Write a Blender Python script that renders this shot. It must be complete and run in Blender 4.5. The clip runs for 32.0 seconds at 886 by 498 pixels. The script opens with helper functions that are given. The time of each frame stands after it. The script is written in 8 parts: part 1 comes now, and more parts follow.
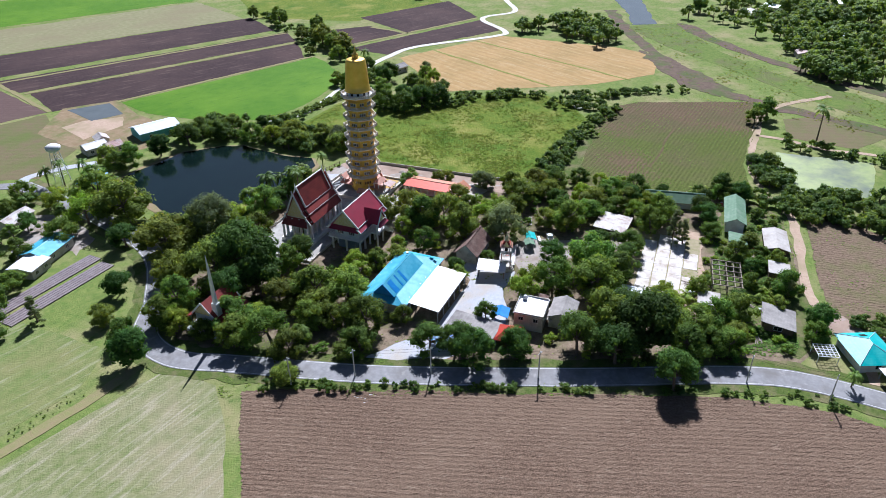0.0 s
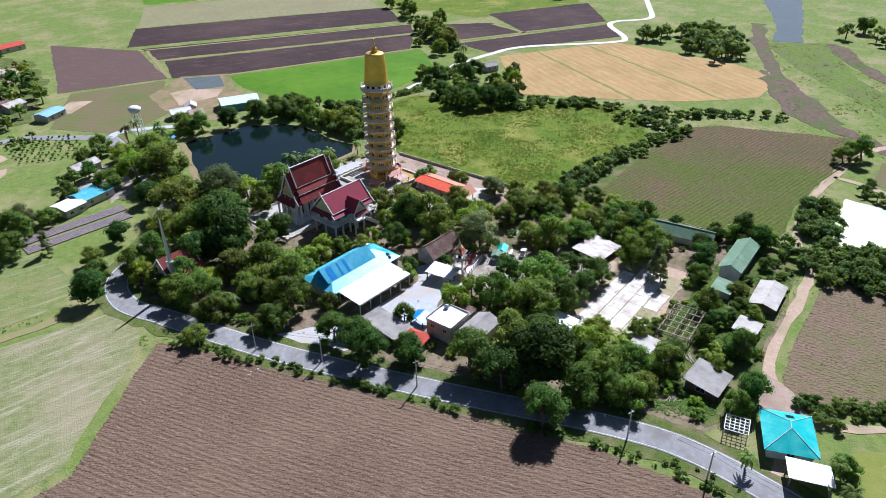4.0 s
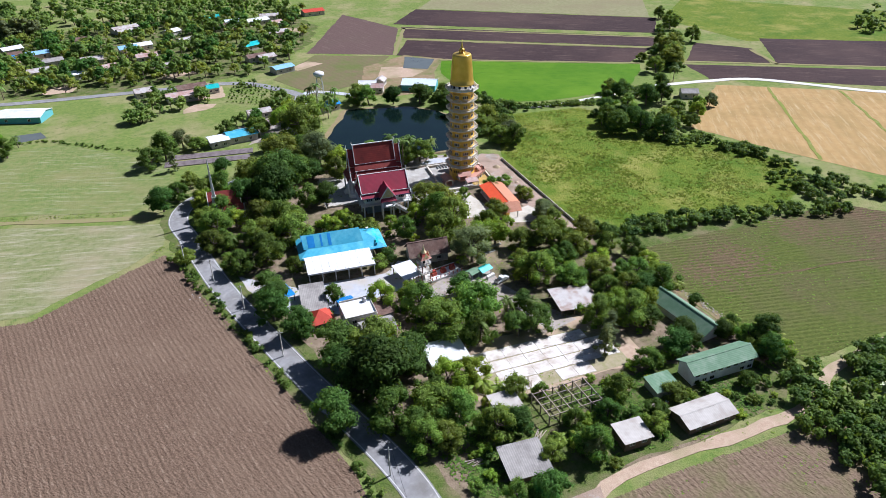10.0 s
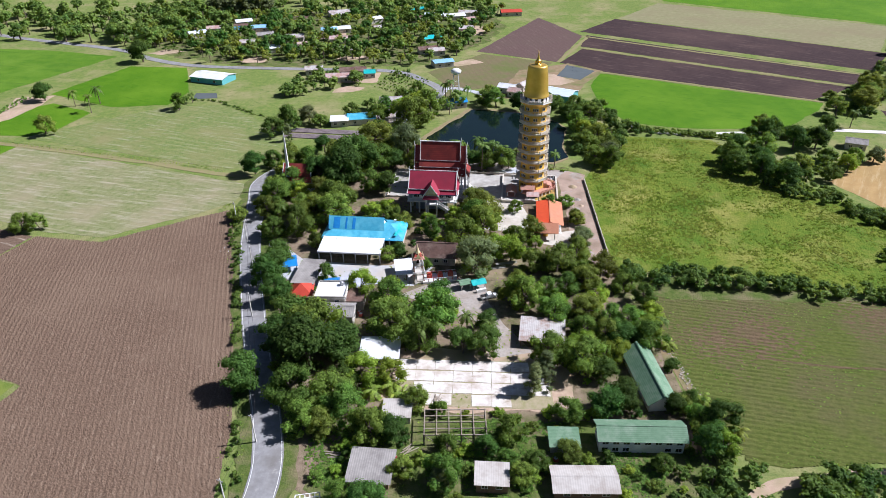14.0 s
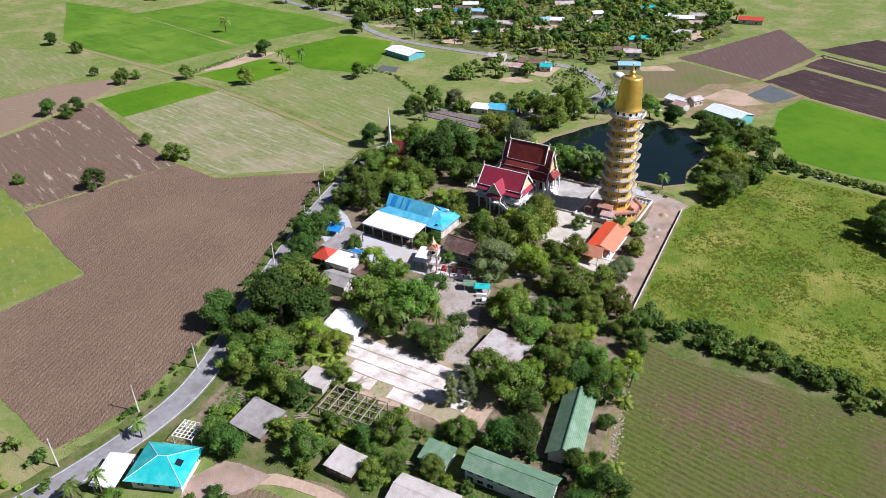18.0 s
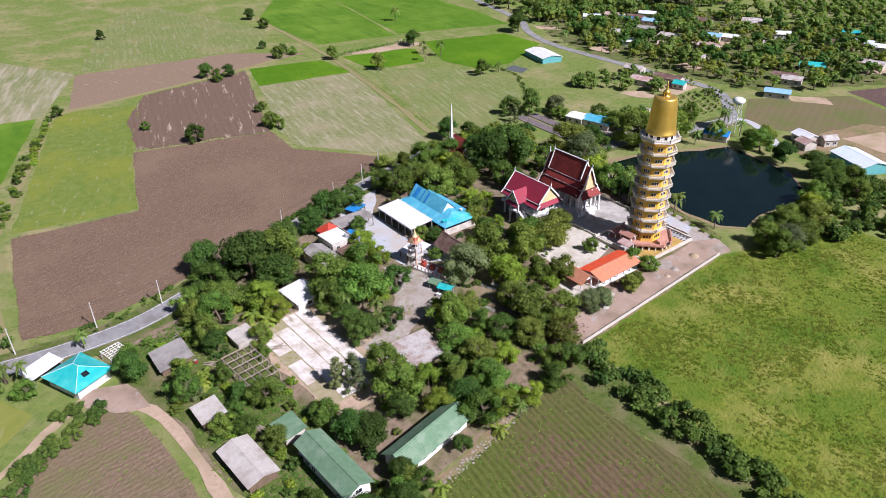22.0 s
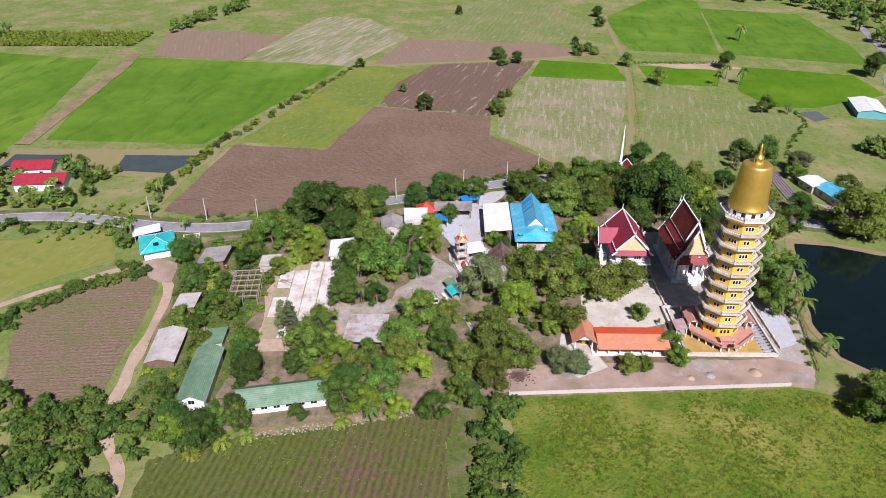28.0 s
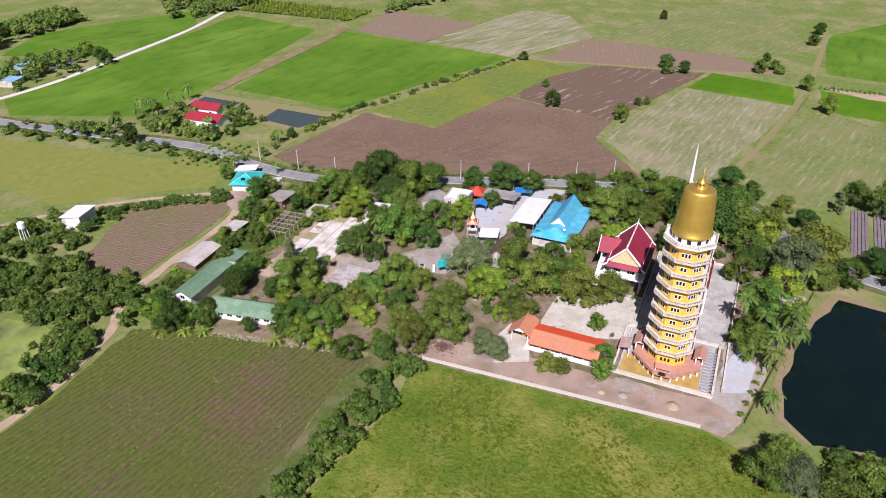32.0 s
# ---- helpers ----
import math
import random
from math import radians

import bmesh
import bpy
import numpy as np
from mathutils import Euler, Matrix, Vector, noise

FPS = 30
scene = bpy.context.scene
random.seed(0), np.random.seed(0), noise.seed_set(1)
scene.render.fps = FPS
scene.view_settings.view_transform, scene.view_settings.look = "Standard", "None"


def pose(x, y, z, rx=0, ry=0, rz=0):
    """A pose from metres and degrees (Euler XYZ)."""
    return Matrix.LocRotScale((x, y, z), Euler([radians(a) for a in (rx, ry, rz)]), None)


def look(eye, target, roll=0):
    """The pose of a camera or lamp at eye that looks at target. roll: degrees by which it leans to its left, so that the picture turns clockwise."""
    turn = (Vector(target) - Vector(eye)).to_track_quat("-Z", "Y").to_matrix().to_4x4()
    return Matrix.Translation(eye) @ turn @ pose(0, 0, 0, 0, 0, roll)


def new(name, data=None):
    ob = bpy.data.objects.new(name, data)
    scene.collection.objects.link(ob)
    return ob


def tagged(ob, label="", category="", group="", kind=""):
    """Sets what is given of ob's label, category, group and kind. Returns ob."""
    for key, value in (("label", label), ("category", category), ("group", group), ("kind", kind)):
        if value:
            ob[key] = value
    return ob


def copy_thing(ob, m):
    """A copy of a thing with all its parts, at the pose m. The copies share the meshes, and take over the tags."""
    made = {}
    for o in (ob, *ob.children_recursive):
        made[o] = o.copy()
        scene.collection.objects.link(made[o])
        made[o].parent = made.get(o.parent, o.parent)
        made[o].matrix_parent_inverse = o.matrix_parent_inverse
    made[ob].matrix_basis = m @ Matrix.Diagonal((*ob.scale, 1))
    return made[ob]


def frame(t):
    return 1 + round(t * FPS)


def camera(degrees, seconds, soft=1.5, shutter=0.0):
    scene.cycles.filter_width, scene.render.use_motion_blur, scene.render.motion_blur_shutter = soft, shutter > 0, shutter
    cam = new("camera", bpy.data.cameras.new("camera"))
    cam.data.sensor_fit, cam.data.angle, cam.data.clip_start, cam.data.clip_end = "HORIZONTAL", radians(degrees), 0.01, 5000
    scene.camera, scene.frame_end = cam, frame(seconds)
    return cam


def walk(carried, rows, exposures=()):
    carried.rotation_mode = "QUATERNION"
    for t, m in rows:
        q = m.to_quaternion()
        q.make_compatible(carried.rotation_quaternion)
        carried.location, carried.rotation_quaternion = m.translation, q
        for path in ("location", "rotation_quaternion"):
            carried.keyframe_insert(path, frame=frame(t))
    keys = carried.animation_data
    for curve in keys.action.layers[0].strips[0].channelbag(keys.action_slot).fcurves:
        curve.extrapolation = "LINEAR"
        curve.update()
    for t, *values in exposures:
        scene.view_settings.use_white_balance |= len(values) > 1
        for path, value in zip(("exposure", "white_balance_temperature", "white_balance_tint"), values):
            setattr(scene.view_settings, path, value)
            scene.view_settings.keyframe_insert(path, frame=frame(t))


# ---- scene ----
# ---- camera ----
cam = camera(65.53, 32.0, soft=0.8)
PATH = [
    (0, (-207.29, -123.14, 113.89), (-49.56, -54.85, 11.64), -0.79),
    (1, (-199.56, -138.02, 114.13), (-46.82, -59.79, 11.42), -0.68),
    (2, (-191.52, -152.62, 114.52), (-45.11, -63.14, 11.77), -0.80),
    (2.5, (-186.74, -159.79, 114.63), (-43.85, -64.98, 11.71), -0.91),
    (4.5, (-164.85, -188.39, 114.69), (-41.31, -69.10, 12.18), -0.91),
    (5, (-158.40, -195.12, 114.93), (-41.26, -69.51, 12.45), -0.96),
    (6, (-144.19, -207.04, 115.30), (-40.30, -70.42, 12.64), -1.26),
    (7, (-129.29, -217.53, 115.49), (-38.81, -71.52, 13.04), -1.28),
    (8, (-113.71, -226.55, 115.46), (-36.11, -73.19, 13.19), -1.14),
    (9, (-97.27, -233.77, 115.39), (-32.34, -74.52, 13.28), -0.94),
    (10, (-80.24, -240.22, 115.40), (-30.65, -75.36, 13.60), -0.90),
    (11, (-62.56, -244.40, 115.42), (-30.94, -75.06, 13.82), -0.75),
    (12, (-44.47, -246.92, 115.82), (-28.82, -75.14, 14.59), -0.81),
    (13, (-25.93, -248.58, 116.01), (-26.56, -76.09, 14.77), -0.61),
    (14, (-7.63, -247.54, 115.84), (-26.55, -75.75, 15.20), -0.65),
    (14.5, (1.60, -245.93, 115.88), (-26.79, -76.14, 14.08), -0.59),
    (16.5, (38.58, -235.82, 117.03), (-29.23, -78.18, 14.31), -0.73),
    (17, (47.42, -232.43, 117.11), (-28.36, -78.79, 13.90), -0.76),
    (18, (63.57, -222.92, 116.72), (-26.88, -76.93, 14.21), -0.76),
    (19, (79.03, -212.64, 116.07), (-23.60, -74.82, 13.74), -0.83),
    (20, (93.81, -200.92, 115.26), (-20.91, -72.36, 13.72), -0.69),
    (21, (106.37, -188.04, 114.49), (-20.16, -70.95, 13.09), -0.89),
    (22, (117.84, -174.58, 113.98), (-19.60, -70.27, 12.84), -0.71),
    (23, (127.59, -160.14, 113.58), (-21.11, -72.58, 12.49), -0.56),
    (24, (135.34, -144.48, 113.22), (-23.89, -77.90, 12.17), -0.44),
    (25, (141.65, -127.73, 112.89), (-24.44, -80.15, 12.14), -0.44),
    (25.5, (144.08, -118.53, 112.68), (-24.04, -78.96, 11.83), -0.34),
    (27.5, (148.88, -82.07, 112.06), (-24.04, -75.71, 11.76), -0.02),
    (28, (149.75, -72.76, 112.02), (-23.31, -74.97, 11.81), 0.08),
    (29, (151.25, -53.81, 112.38), (-20.96, -73.66, 12.63), 0.16),
    (30, (152.63, -34.38, 112.75), (-15.75, -73.82, 12.30), -0.01),
    (31, (151.81, -15.37, 113.64), (-11.82, -70.73, 12.84), -0.10),
    (32, (149.85, 4.10, 114.71), (-7.10, -67.54, 13.54), -0.07),
]
walk(cam, [(t, look(eye, target, roll)) for t, eye, target, roll in PATH], [(0, 0.76, 5300, 16), (10, 0.73, 5450, 16), (20, 0.61, 5700, 22), (32, 0.48, 5850, 26)])

# ---- light ----
SUN_AZ, SUN_EL = 15.0, 45.0
world = bpy.data.worlds.new("sky")
scene.world = world
world.use_nodes = True
sky = world.node_tree.nodes.new("ShaderNodeTexSky")
sky.sky_type, sky.sun_disc = "NISHITA", False
sky.sun_elevation, sky.sun_rotation = radians(SUN_EL), radians(90 - SUN_AZ)
back = world.node_tree.nodes["Background"]
back.inputs["Strength"].default_value = 0.028
world.node_tree.links.new(sky.outputs[0], back.inputs["Color"])
sun = new("sun", bpy.data.lights.new("sun", "SUN"))
sun.data.energy, sun.data.angle, sun.data.color = 5.0, radians(0.5), (1.0, 0.95, 0.87)
sun.matrix_world = look((math.cos(radians(SUN_AZ)) * math.cos(radians(SUN_EL)) * 300, math.sin(radians(SUN_AZ)) * math.cos(radians(SUN_EL)) * 300, math.sin(radians(SUN_EL)) * 300), (0, 0, 0))


# ---- materials ----
def surface(name, a, b, scale=0.5, rough=0.85, bump=0.3, fine=6.0, c=None, patch=0.05, rows=None, metal=0.0, vary=0.0, island=0.0, local=False, trans=0.0, spec=0.3, furrow=0.5, d=None, deep=0.3):
    """A procedural surface: a and b mixed by grain, c in larger patches, d as (colour, scale, low, high) in further spots, drawn out along an angle by a ratio when these follow, rows as (spacing, degrees, strength) of furrows or ribs."""
    m = bpy.data.materials.new(name)
    m.use_nodes = True
    nt = m.node_tree
    N, L = nt.nodes, nt.links.new
    bs = N["Principled BSDF"]
    bs.inputs["Roughness"].default_value, bs.inputs["Metallic"].default_value = rough, metal
    bs.inputs["Specular IOR Level"].default_value = spec if local or rough < 0.7 else 0.08
    if local:
        pos = N.new("ShaderNodeTexCoord").outputs["Object"]
    else:
        pos = N.new("ShaderNodeNewGeometry").outputs["Position"]

    def noise_of(s, detail=5.0, rough_=0.6, turn=0.0, ratio=1.0):
        n = N.new("ShaderNodeTexNoise")
        if ratio != 1.0:
            mp = N.new("ShaderNodeMapping")
            mp.vector_type = "TEXTURE"
            mp.inputs["Rotation"].default_value, mp.inputs["Scale"].default_value = (0, 0, radians(turn)), (ratio, 1, 1)
            L(pos, mp.inputs["Vector"])
            n.inputs["Scale"].default_value, n.inputs["Detail"].default_value, n.inputs["Roughness"].default_value = s, detail, rough_
            L(mp.outputs[0], n.inputs["Vector"])
            return n.outputs["Fac"]
        n.inputs["Scale"].default_value, n.inputs["Detail"].default_value, n.inputs["Roughness"].default_value = s, detail, rough_
        L(pos, n.inputs["Vector"])
        return n.outputs["Fac"]

    def ramp(v, lo, hi):
        r = N.new("ShaderNodeMapRange")
        r.inputs["From Min"].default_value, r.inputs["From Max"].default_value = lo, hi
        L(v, r.inputs["Value"])
        return r.outputs["Result"]

    def mix(f, x, y):
        n = N.new("ShaderNodeMix")
        n.data_type = "RGBA"
        for sock, v in ((n.inputs["Factor"], f), (n.inputs["A"], x), (n.inputs["B"], y)):
            if isinstance(v, tuple):
                sock.default_value = (*v, 1.0)
            elif isinstance(v, float):
                sock.default_value = v
            else:
                L(v, sock)
        return n.outputs["Result"]

    def math_(op, x, y=None):
        n = N.new("ShaderNodeMath")
        n.operation = op
        for sock, v in zip(n.inputs, (x, y)):
            if v is None:
                continue
            if isinstance(v, (int, float)):
                sock.default_value = v
            else:
                L(v, sock)
        return n.outputs[0]

    grain = noise_of(scale)
    col = mix(ramp(grain, 0.3, 0.7), tuple(a), tuple(b))
    if c:
        col = mix(ramp(noise_of(patch, 4.0, 0.65), 0.45, 0.68), col, tuple(c))
    if d:
        col = mix(ramp(noise_of(d[1], 6.0, 0.7, *d[4:]), d[2], d[3]), col, tuple(d[0]))
    height = noise_of(fine, 4.0)
    if rows:
        spacing, deg, strength = rows
        sep = N.new("ShaderNodeSeparateXYZ")
        L(pos, sep.inputs[0])
        u = math_("ADD", math_("MULTIPLY", sep.outputs[0], -math.sin(radians(deg))), math_("MULTIPLY", sep.outputs[1], math.cos(radians(deg))))
        wob = math_("MULTIPLY", noise_of(0.25, 2.0), 0.6 * spacing if not local else 0.0)
        wave = math_("SINE", math_("MULTIPLY", math_("ADD", u, wob), 2 * math.pi / spacing))
        w01 = ramp(wave, -1.0, 1.0)
        broken = math_("MULTIPLY", w01, ramp(noise_of(0.6, 3.0), 0.25, 0.6)) if not local else w01
        col = mix(math_("MULTIPLY", broken, strength), col, tuple(x * 0.45 for x in (a if not isinstance(rows[2], tuple) else b)))
        height = math_("ADD", height, math_("MULTIPLY", w01, furrow if local else furrow * 0.35))
    if vary:
        info = N.new("ShaderNodeObjectInfo").outputs["Random"]
        hsv = N.new("ShaderNodeHueSaturation")
        L(col, hsv.inputs["Color"])
        L(math_("ADD", math_("MULTIPLY", info, 2 * vary), 1.0 - vary), hsv.inputs["Value"])
        L(math_("ADD", math_("MULTIPLY", math_("FRACT", math_("MULTIPLY", info, 7.3)), vary * 0.12), 0.5 - vary * 0.06), hsv.inputs["Hue"])
        col = hsv.outputs["Color"]
    if island:
        isl = N.new("ShaderNodeNewGeometry").outputs["Random Per Island"]
        hsv = N.new("ShaderNodeHueSaturation")
        L(col, hsv.inputs["Color"])
        L(math_("ADD", math_("MULTIPLY", isl, 2 * island), 1.0 - island), hsv.inputs["Value"])
        col = hsv.outputs["Color"]
    L(col, bs.inputs["Base Color"])
    if bump:
        b_ = N.new("ShaderNodeBump")
        b_.inputs["Strength"].default_value, b_.inputs["Distance"].default_value = min(bump, 1.0), deep if not local else 0.05
        L(height, b_.inputs["Height"])
        L(b_.outputs["Normal"], bs.inputs["Normal"])
    if trans:
        t = N.new("ShaderNodeBsdfTranslucent")
        warm = N.new("ShaderNodeMix")
        warm.data_type, warm.blend_type = "RGBA", "MULTIPLY"
        warm.inputs["Factor"].default_value = 1.0
        L(col, warm.inputs["A"])
        warm.inputs["B"].default_value = (1.75, 1.5, 0.55, 1.0)
        L(warm.outputs["Result"], t.inputs["Color"])
        mx = N.new("ShaderNodeMixShader")
        mx.inputs[0].default_value = trans
        L(bs.outputs[0], mx.inputs[1])
        L(t.outputs[0], mx.inputs[2])
        L(mx.outputs[0], N["Material Output"].inputs["Surface"])
    return m


M = {}
# ground and fields
# greens lifted: distance haze over the far land is put into this colour
M["grass"] = surface("rough_grass", (0.102, 0.160, 0.032), (0.200, 0.230, 0.065), 0.6, 0.95, 0.8, 2.0, (0.270, 0.240, 0.115), 0.04, d=((0.0655, 0.118, 0.024), 0.30, 0.53, 0.72))
M["yard"] = surface("bare_yard_soil", (0.166, 0.123, 0.0817), (0.271, 0.209, 0.147), 0.5, 0.95, 0.6, 3.0, (0.0997, 0.109, 0.038), 0.12, d=((0.0808, 0.0589, 0.038), 0.7, 0.54, 0.7))
M["plough"] = surface("ploughed_brown_soil", (0.090, 0.058, 0.039), (0.214, 0.147, 0.101), 2.6, 0.97, 0.9, 4.5, (0.182, 0.126, 0.086), 0.03, rows=(2.6, 109.0, 0.10), d=((0.262, 0.196, 0.140), 1.7, 0.55, 0.72, 109, 3.5), deep=0.18, furrow=0.1)
# soil tone raised to carry the haze of the far fields
M["plough_far"] = surface("harrowed_brown_soil", (0.185, 0.130, 0.088), (0.262, 0.192, 0.135), 1.0, 0.97, 0.5, 2.0, (0.215, 0.162, 0.105), 0.02, rows=(3.0, 15.0, 0.12), d=((0.34, 0.28, 0.21), 0.5, 0.58, 0.74, 15, 5.0))
M["dark_plough"] = surface("dark_wet_soil", (0.036, 0.0235, 0.0245), (0.064, 0.042, 0.040), 0.6, 0.95, 0.7, 1.5, (0.082, 0.053, 0.047), 0.012, rows=(3.0, -30.0, 0.15), d=((0.125, 0.088, 0.075), 0.35, 0.54, 0.74, -30, 6.0))
M["row_crop"] = surface("sparse_row_crop_soil", (0.078, 0.103, 0.019), (0.122, 0.134, 0.034), 0.9, 0.95, 0.8, 1.8, (0.122, 0.104, 0.048), 0.035, rows=(1.6, 172.0, 0.55), d=((0.116, 0.090, 0.054), 0.6, 0.60, 0.78), deep=0.3)
M["row_bare"] = surface("bare_crop_soil", (0.112, 0.077, 0.043), (0.164, 0.117, 0.069), 0.9, 0.95, 0.9, 1.6, (0.108, 0.098, 0.042), 0.05, rows=(1.6, 172.0, 0.45), d=((0.095, 0.105, 0.032), 0.6, 0.55, 0.72), deep=0.3)
M["small_field"] = surface("weedy_brown_soil", (0.138, 0.096, 0.063), (0.222, 0.160, 0.110), 1.4, 0.95, 0.5, 2.5, (0.140, 0.138, 0.056), 0.06, rows=(1.4, 95.0, 0.04), d=((0.088, 0.097, 0.032), 0.5, 0.58, 0.74))
M["rice"] = surface("bright_green_rice", (0.060, 0.146, 0.004), (0.080, 0.174, 0.006), 0.15, 0.8, 0.5, 2.5, (0.110, 0.208, 0.010), 0.02, d=((0.036, 0.108, 0.004), 0.5, 0.55, 0.75, -25, 5.0))
M["rice_dark"] = surface("deep_green_rice", (0.066, 0.152, 0.0099), (0.101, 0.187, 0.0154), 0.12, 0.8, 0.5, 2.5, (0.135, 0.226, 0.0242), 0.02, d=((0.0462, 0.116, 0.0099), 0.12, 0.52, 0.72, 175, 5.0))
M["rice_mixed"] = surface("patchy_green_rice", (0.105, 0.158, 0.026), (0.165, 0.200, 0.045), 0.3, 0.9, 0.4, 3.0, (0.185, 0.205, 0.030), 0.03, d=((0.30, 0.285, 0.160), 0.5, 0.57, 0.74, 160, 3.5))
M["rice_ripe"] = surface("ripening_yellow_rice", (0.155, 0.185, 0.036), (0.225, 0.225, 0.060), 0.3, 0.9, 0.4, 3.0, (0.185, 0.205, 0.040), 0.03, d=((0.285, 0.270, 0.125), 0.35, 0.58, 0.74, 160, 5.0))
M["meadow"] = surface("patchy_meadow_grass", (0.076, 0.126, 0.012), (0.172, 0.198, 0.026), 0.6, 0.95, 0.9, 1.2, (0.070, 0.130, 0.012), 0.05, d=((0.222, 0.220, 0.050), 0.04, 0.50, 0.66), deep=0.5)
M["stubble"] = surface("pale_stubble", (0.140, 0.172, 0.056), (0.250, 0.243, 0.122), 0.45, 0.95, 0.8, 2.0, (0.29, 0.25, 0.155), 0.035, rows=(4.0, 170.0, 0.12), d=((0.37, 0.33, 0.235), 0.55, 0.50, 0.70, 171, 9.0))
M["stubble_green"] = surface("green_tinged_stubble", (0.115, 0.168, 0.042), (0.205, 0.222, 0.080), 0.45, 0.95, 0.8, 2.0, (0.22, 0.21, 0.09), 0.035, rows=(4.0, 165.0, 0.12), d=((0.31, 0.30, 0.185), 0.55, 0.53, 0.72, 165, 9.0))
M["straw"] = surface("golden_straw_stubble", (0.344, 0.221, 0.0902), (0.41, 0.279, 0.123), 0.3, 0.95, 0.4, 2.0, (0.295, 0.205, 0.082), 0.03, rows=(5.0, 63.0, 0.22), d=((0.46, 0.35, 0.19), 0.5, 0.52, 0.72, 63, 9.0))
M["dirt"] = surface("pale_dirt_track", (0.356, 0.252, 0.178), (0.467, 0.356, 0.262), 0.8, 0.95, 0.4, 4.0, (0.28, 0.234, 0.131), 0.1)
M["dirt_pink"] = surface("trodden_pinkish_soil", (0.300, 0.215, 0.165), (0.400, 0.305, 0.240), 0.6, 0.95, 0.5, 3.0, (0.235, 0.175, 0.128), 0.15, d=((0.36, 0.34, 0.325), 0.22, 0.58, 0.70))
M["bund"] = surface("dry_earth_bund", (0.246, 0.197, 0.107), (0.213, 0.213, 0.082), 0.5, 0.95, 0.4, 3.0)
M["asphalt"] = surface("worn_grey_asphalt", (0.212, 0.208, 0.208), (0.285, 0.280, 0.278), 0.7, 0.9, 0.15, 12.0, (0.178, 0.168, 0.158), 0.12, d=((0.33, 0.315, 0.295), 0.35, 0.58, 0.74))
M["gravel"] = surface("grey_crushed_gravel", (0.366, 0.382, 0.417), (0.478, 0.488, 0.519), 0.8, 0.95, 0.3, 10.0, (0.427, 0.386, 0.336), 0.1)
M["concrete"] = surface("bleached_concrete", (0.445, 0.405, 0.340), (0.545, 0.505, 0.435), 0.6, 0.9, 0.1, 6.0, (0.36, 0.315, 0.245), 0.12, d=((0.32, 0.28, 0.21), 0.4, 0.60, 0.74))
M["paint_line"] = surface("worn_white_line", (0.589, 0.589, 0.57), (0.712, 0.712, 0.684), 2.0, 0.8, 0.0)
M["water"] = surface("dark_pond_water", (0.003, 0.008, 0.007), (0.005, 0.012, 0.010), 0.1, 0.10, 0.03, 1.5, spec=0.4)
M["balustrade"] = surface("warm_white_balustrade", (0.52, 0.48, 0.41), (0.61, 0.57, 0.50), 0.8, 0.75, 0.05, 6.0, (0.46, 0.40, 0.31), 0.3, local=True)
M["water_grey"] = surface("grey_fish_pond_water", (0.050, 0.066, 0.058), (0.066, 0.082, 0.072), 0.1, 0.08, 0.02, 1.5, spec=0.5)
M["plough_red"] = surface("red_brown_tilled_soil", (0.120, 0.080, 0.056), (0.172, 0.119, 0.086), 1.0, 0.97, 0.6, 2.0, (0.140, 0.098, 0.068), 0.02, d=((0.36, 0.295, 0.225), 0.32, 0.57, 0.66, 161, 8.0))
M["meadow_green"] = surface("tall_meadow_blade", (0.135, 0.215, 0.018), (0.215, 0.270, 0.036), 0.3, 0.8, 0.0, island=0.25, trans=0.65)
M["water_pale"] = surface("muddy_grey_water", (0.1, 0.11, 0.1), (0.13, 0.14, 0.13), 0.1, 0.08, 0.02, 1.5, spec=0.5)
M["bank"] = surface("sandy_pond_bank", (0.279, 0.197, 0.123), (0.197, 0.18, 0.082), 0.5, 0.95, 0.4, 3.0)
# slightly lightened base, with far haze in the colour
M["stubble_pale"] = surface("pale_dry_stubble", (0.185, 0.200, 0.090), (0.265, 0.250, 0.140), 0.3, 0.95, 0.6, 2.5, (0.150, 0.180, 0.060), 0.018, rows=(4.0, 160.0, 0.12), d=((0.37, 0.325, 0.235), 0.25, 0.46, 0.66, 160, 7.0))
M["stubble_tan"] = surface("tan_dry_stubble", (0.190, 0.190, 0.088), (0.262, 0.240, 0.135), 0.3, 0.95, 0.5, 2.5, (0.215, 0.185, 0.105), 0.02, rows=(4.0, -30.0, 0.12))
M["river_weed"] = surface("olive_river_weed", (0.088, 0.142, 0.026), (0.150, 0.188, 0.044), 0.4, 0.95, 0.8, 1.5, (0.125, 0.125, 0.052), 0.06)
M["bund_brown"] = surface("brown_earth_bund", (0.213, 0.148, 0.082), (0.279, 0.213, 0.131), 0.4, 0.95, 0.4, 3.0, (0.131, 0.148, 0.0492), 0.08)
M["dirt_white"] = surface("white_gravel", (0.522, 0.494, 0.437), (0.627, 0.598, 0.551), 0.8, 0.95, 0.2, 4.0)
M["brown_purple"] = surface("purple_brown_soil", (0.0984, 0.064, 0.0574), (0.131, 0.0861, 0.0738), 0.6, 0.95, 0.6, 1.5, (0.115, 0.080, 0.066), 0.02, rows=(3.0, -70.0, 0.12), d=((0.165, 0.118, 0.095), 0.35, 0.55, 0.74, -70, 6.0))
M["fallow"] = surface("brown_green_fallow", (0.165, 0.122, 0.075), (0.150, 0.142, 0.062), 0.3, 0.95, 0.5, 2.0, (0.118, 0.140, 0.042), 0.04, rows=(3.5, -70.0, 0.12))
M["bank_dark"] = surface("purple_brown_mud", (0.0984, 0.0697, 0.0533), (0.156, 0.115, 0.082), 0.3, 0.95, 0.6, 1.0, (0.082, 0.115, 0.0328), 0.07)
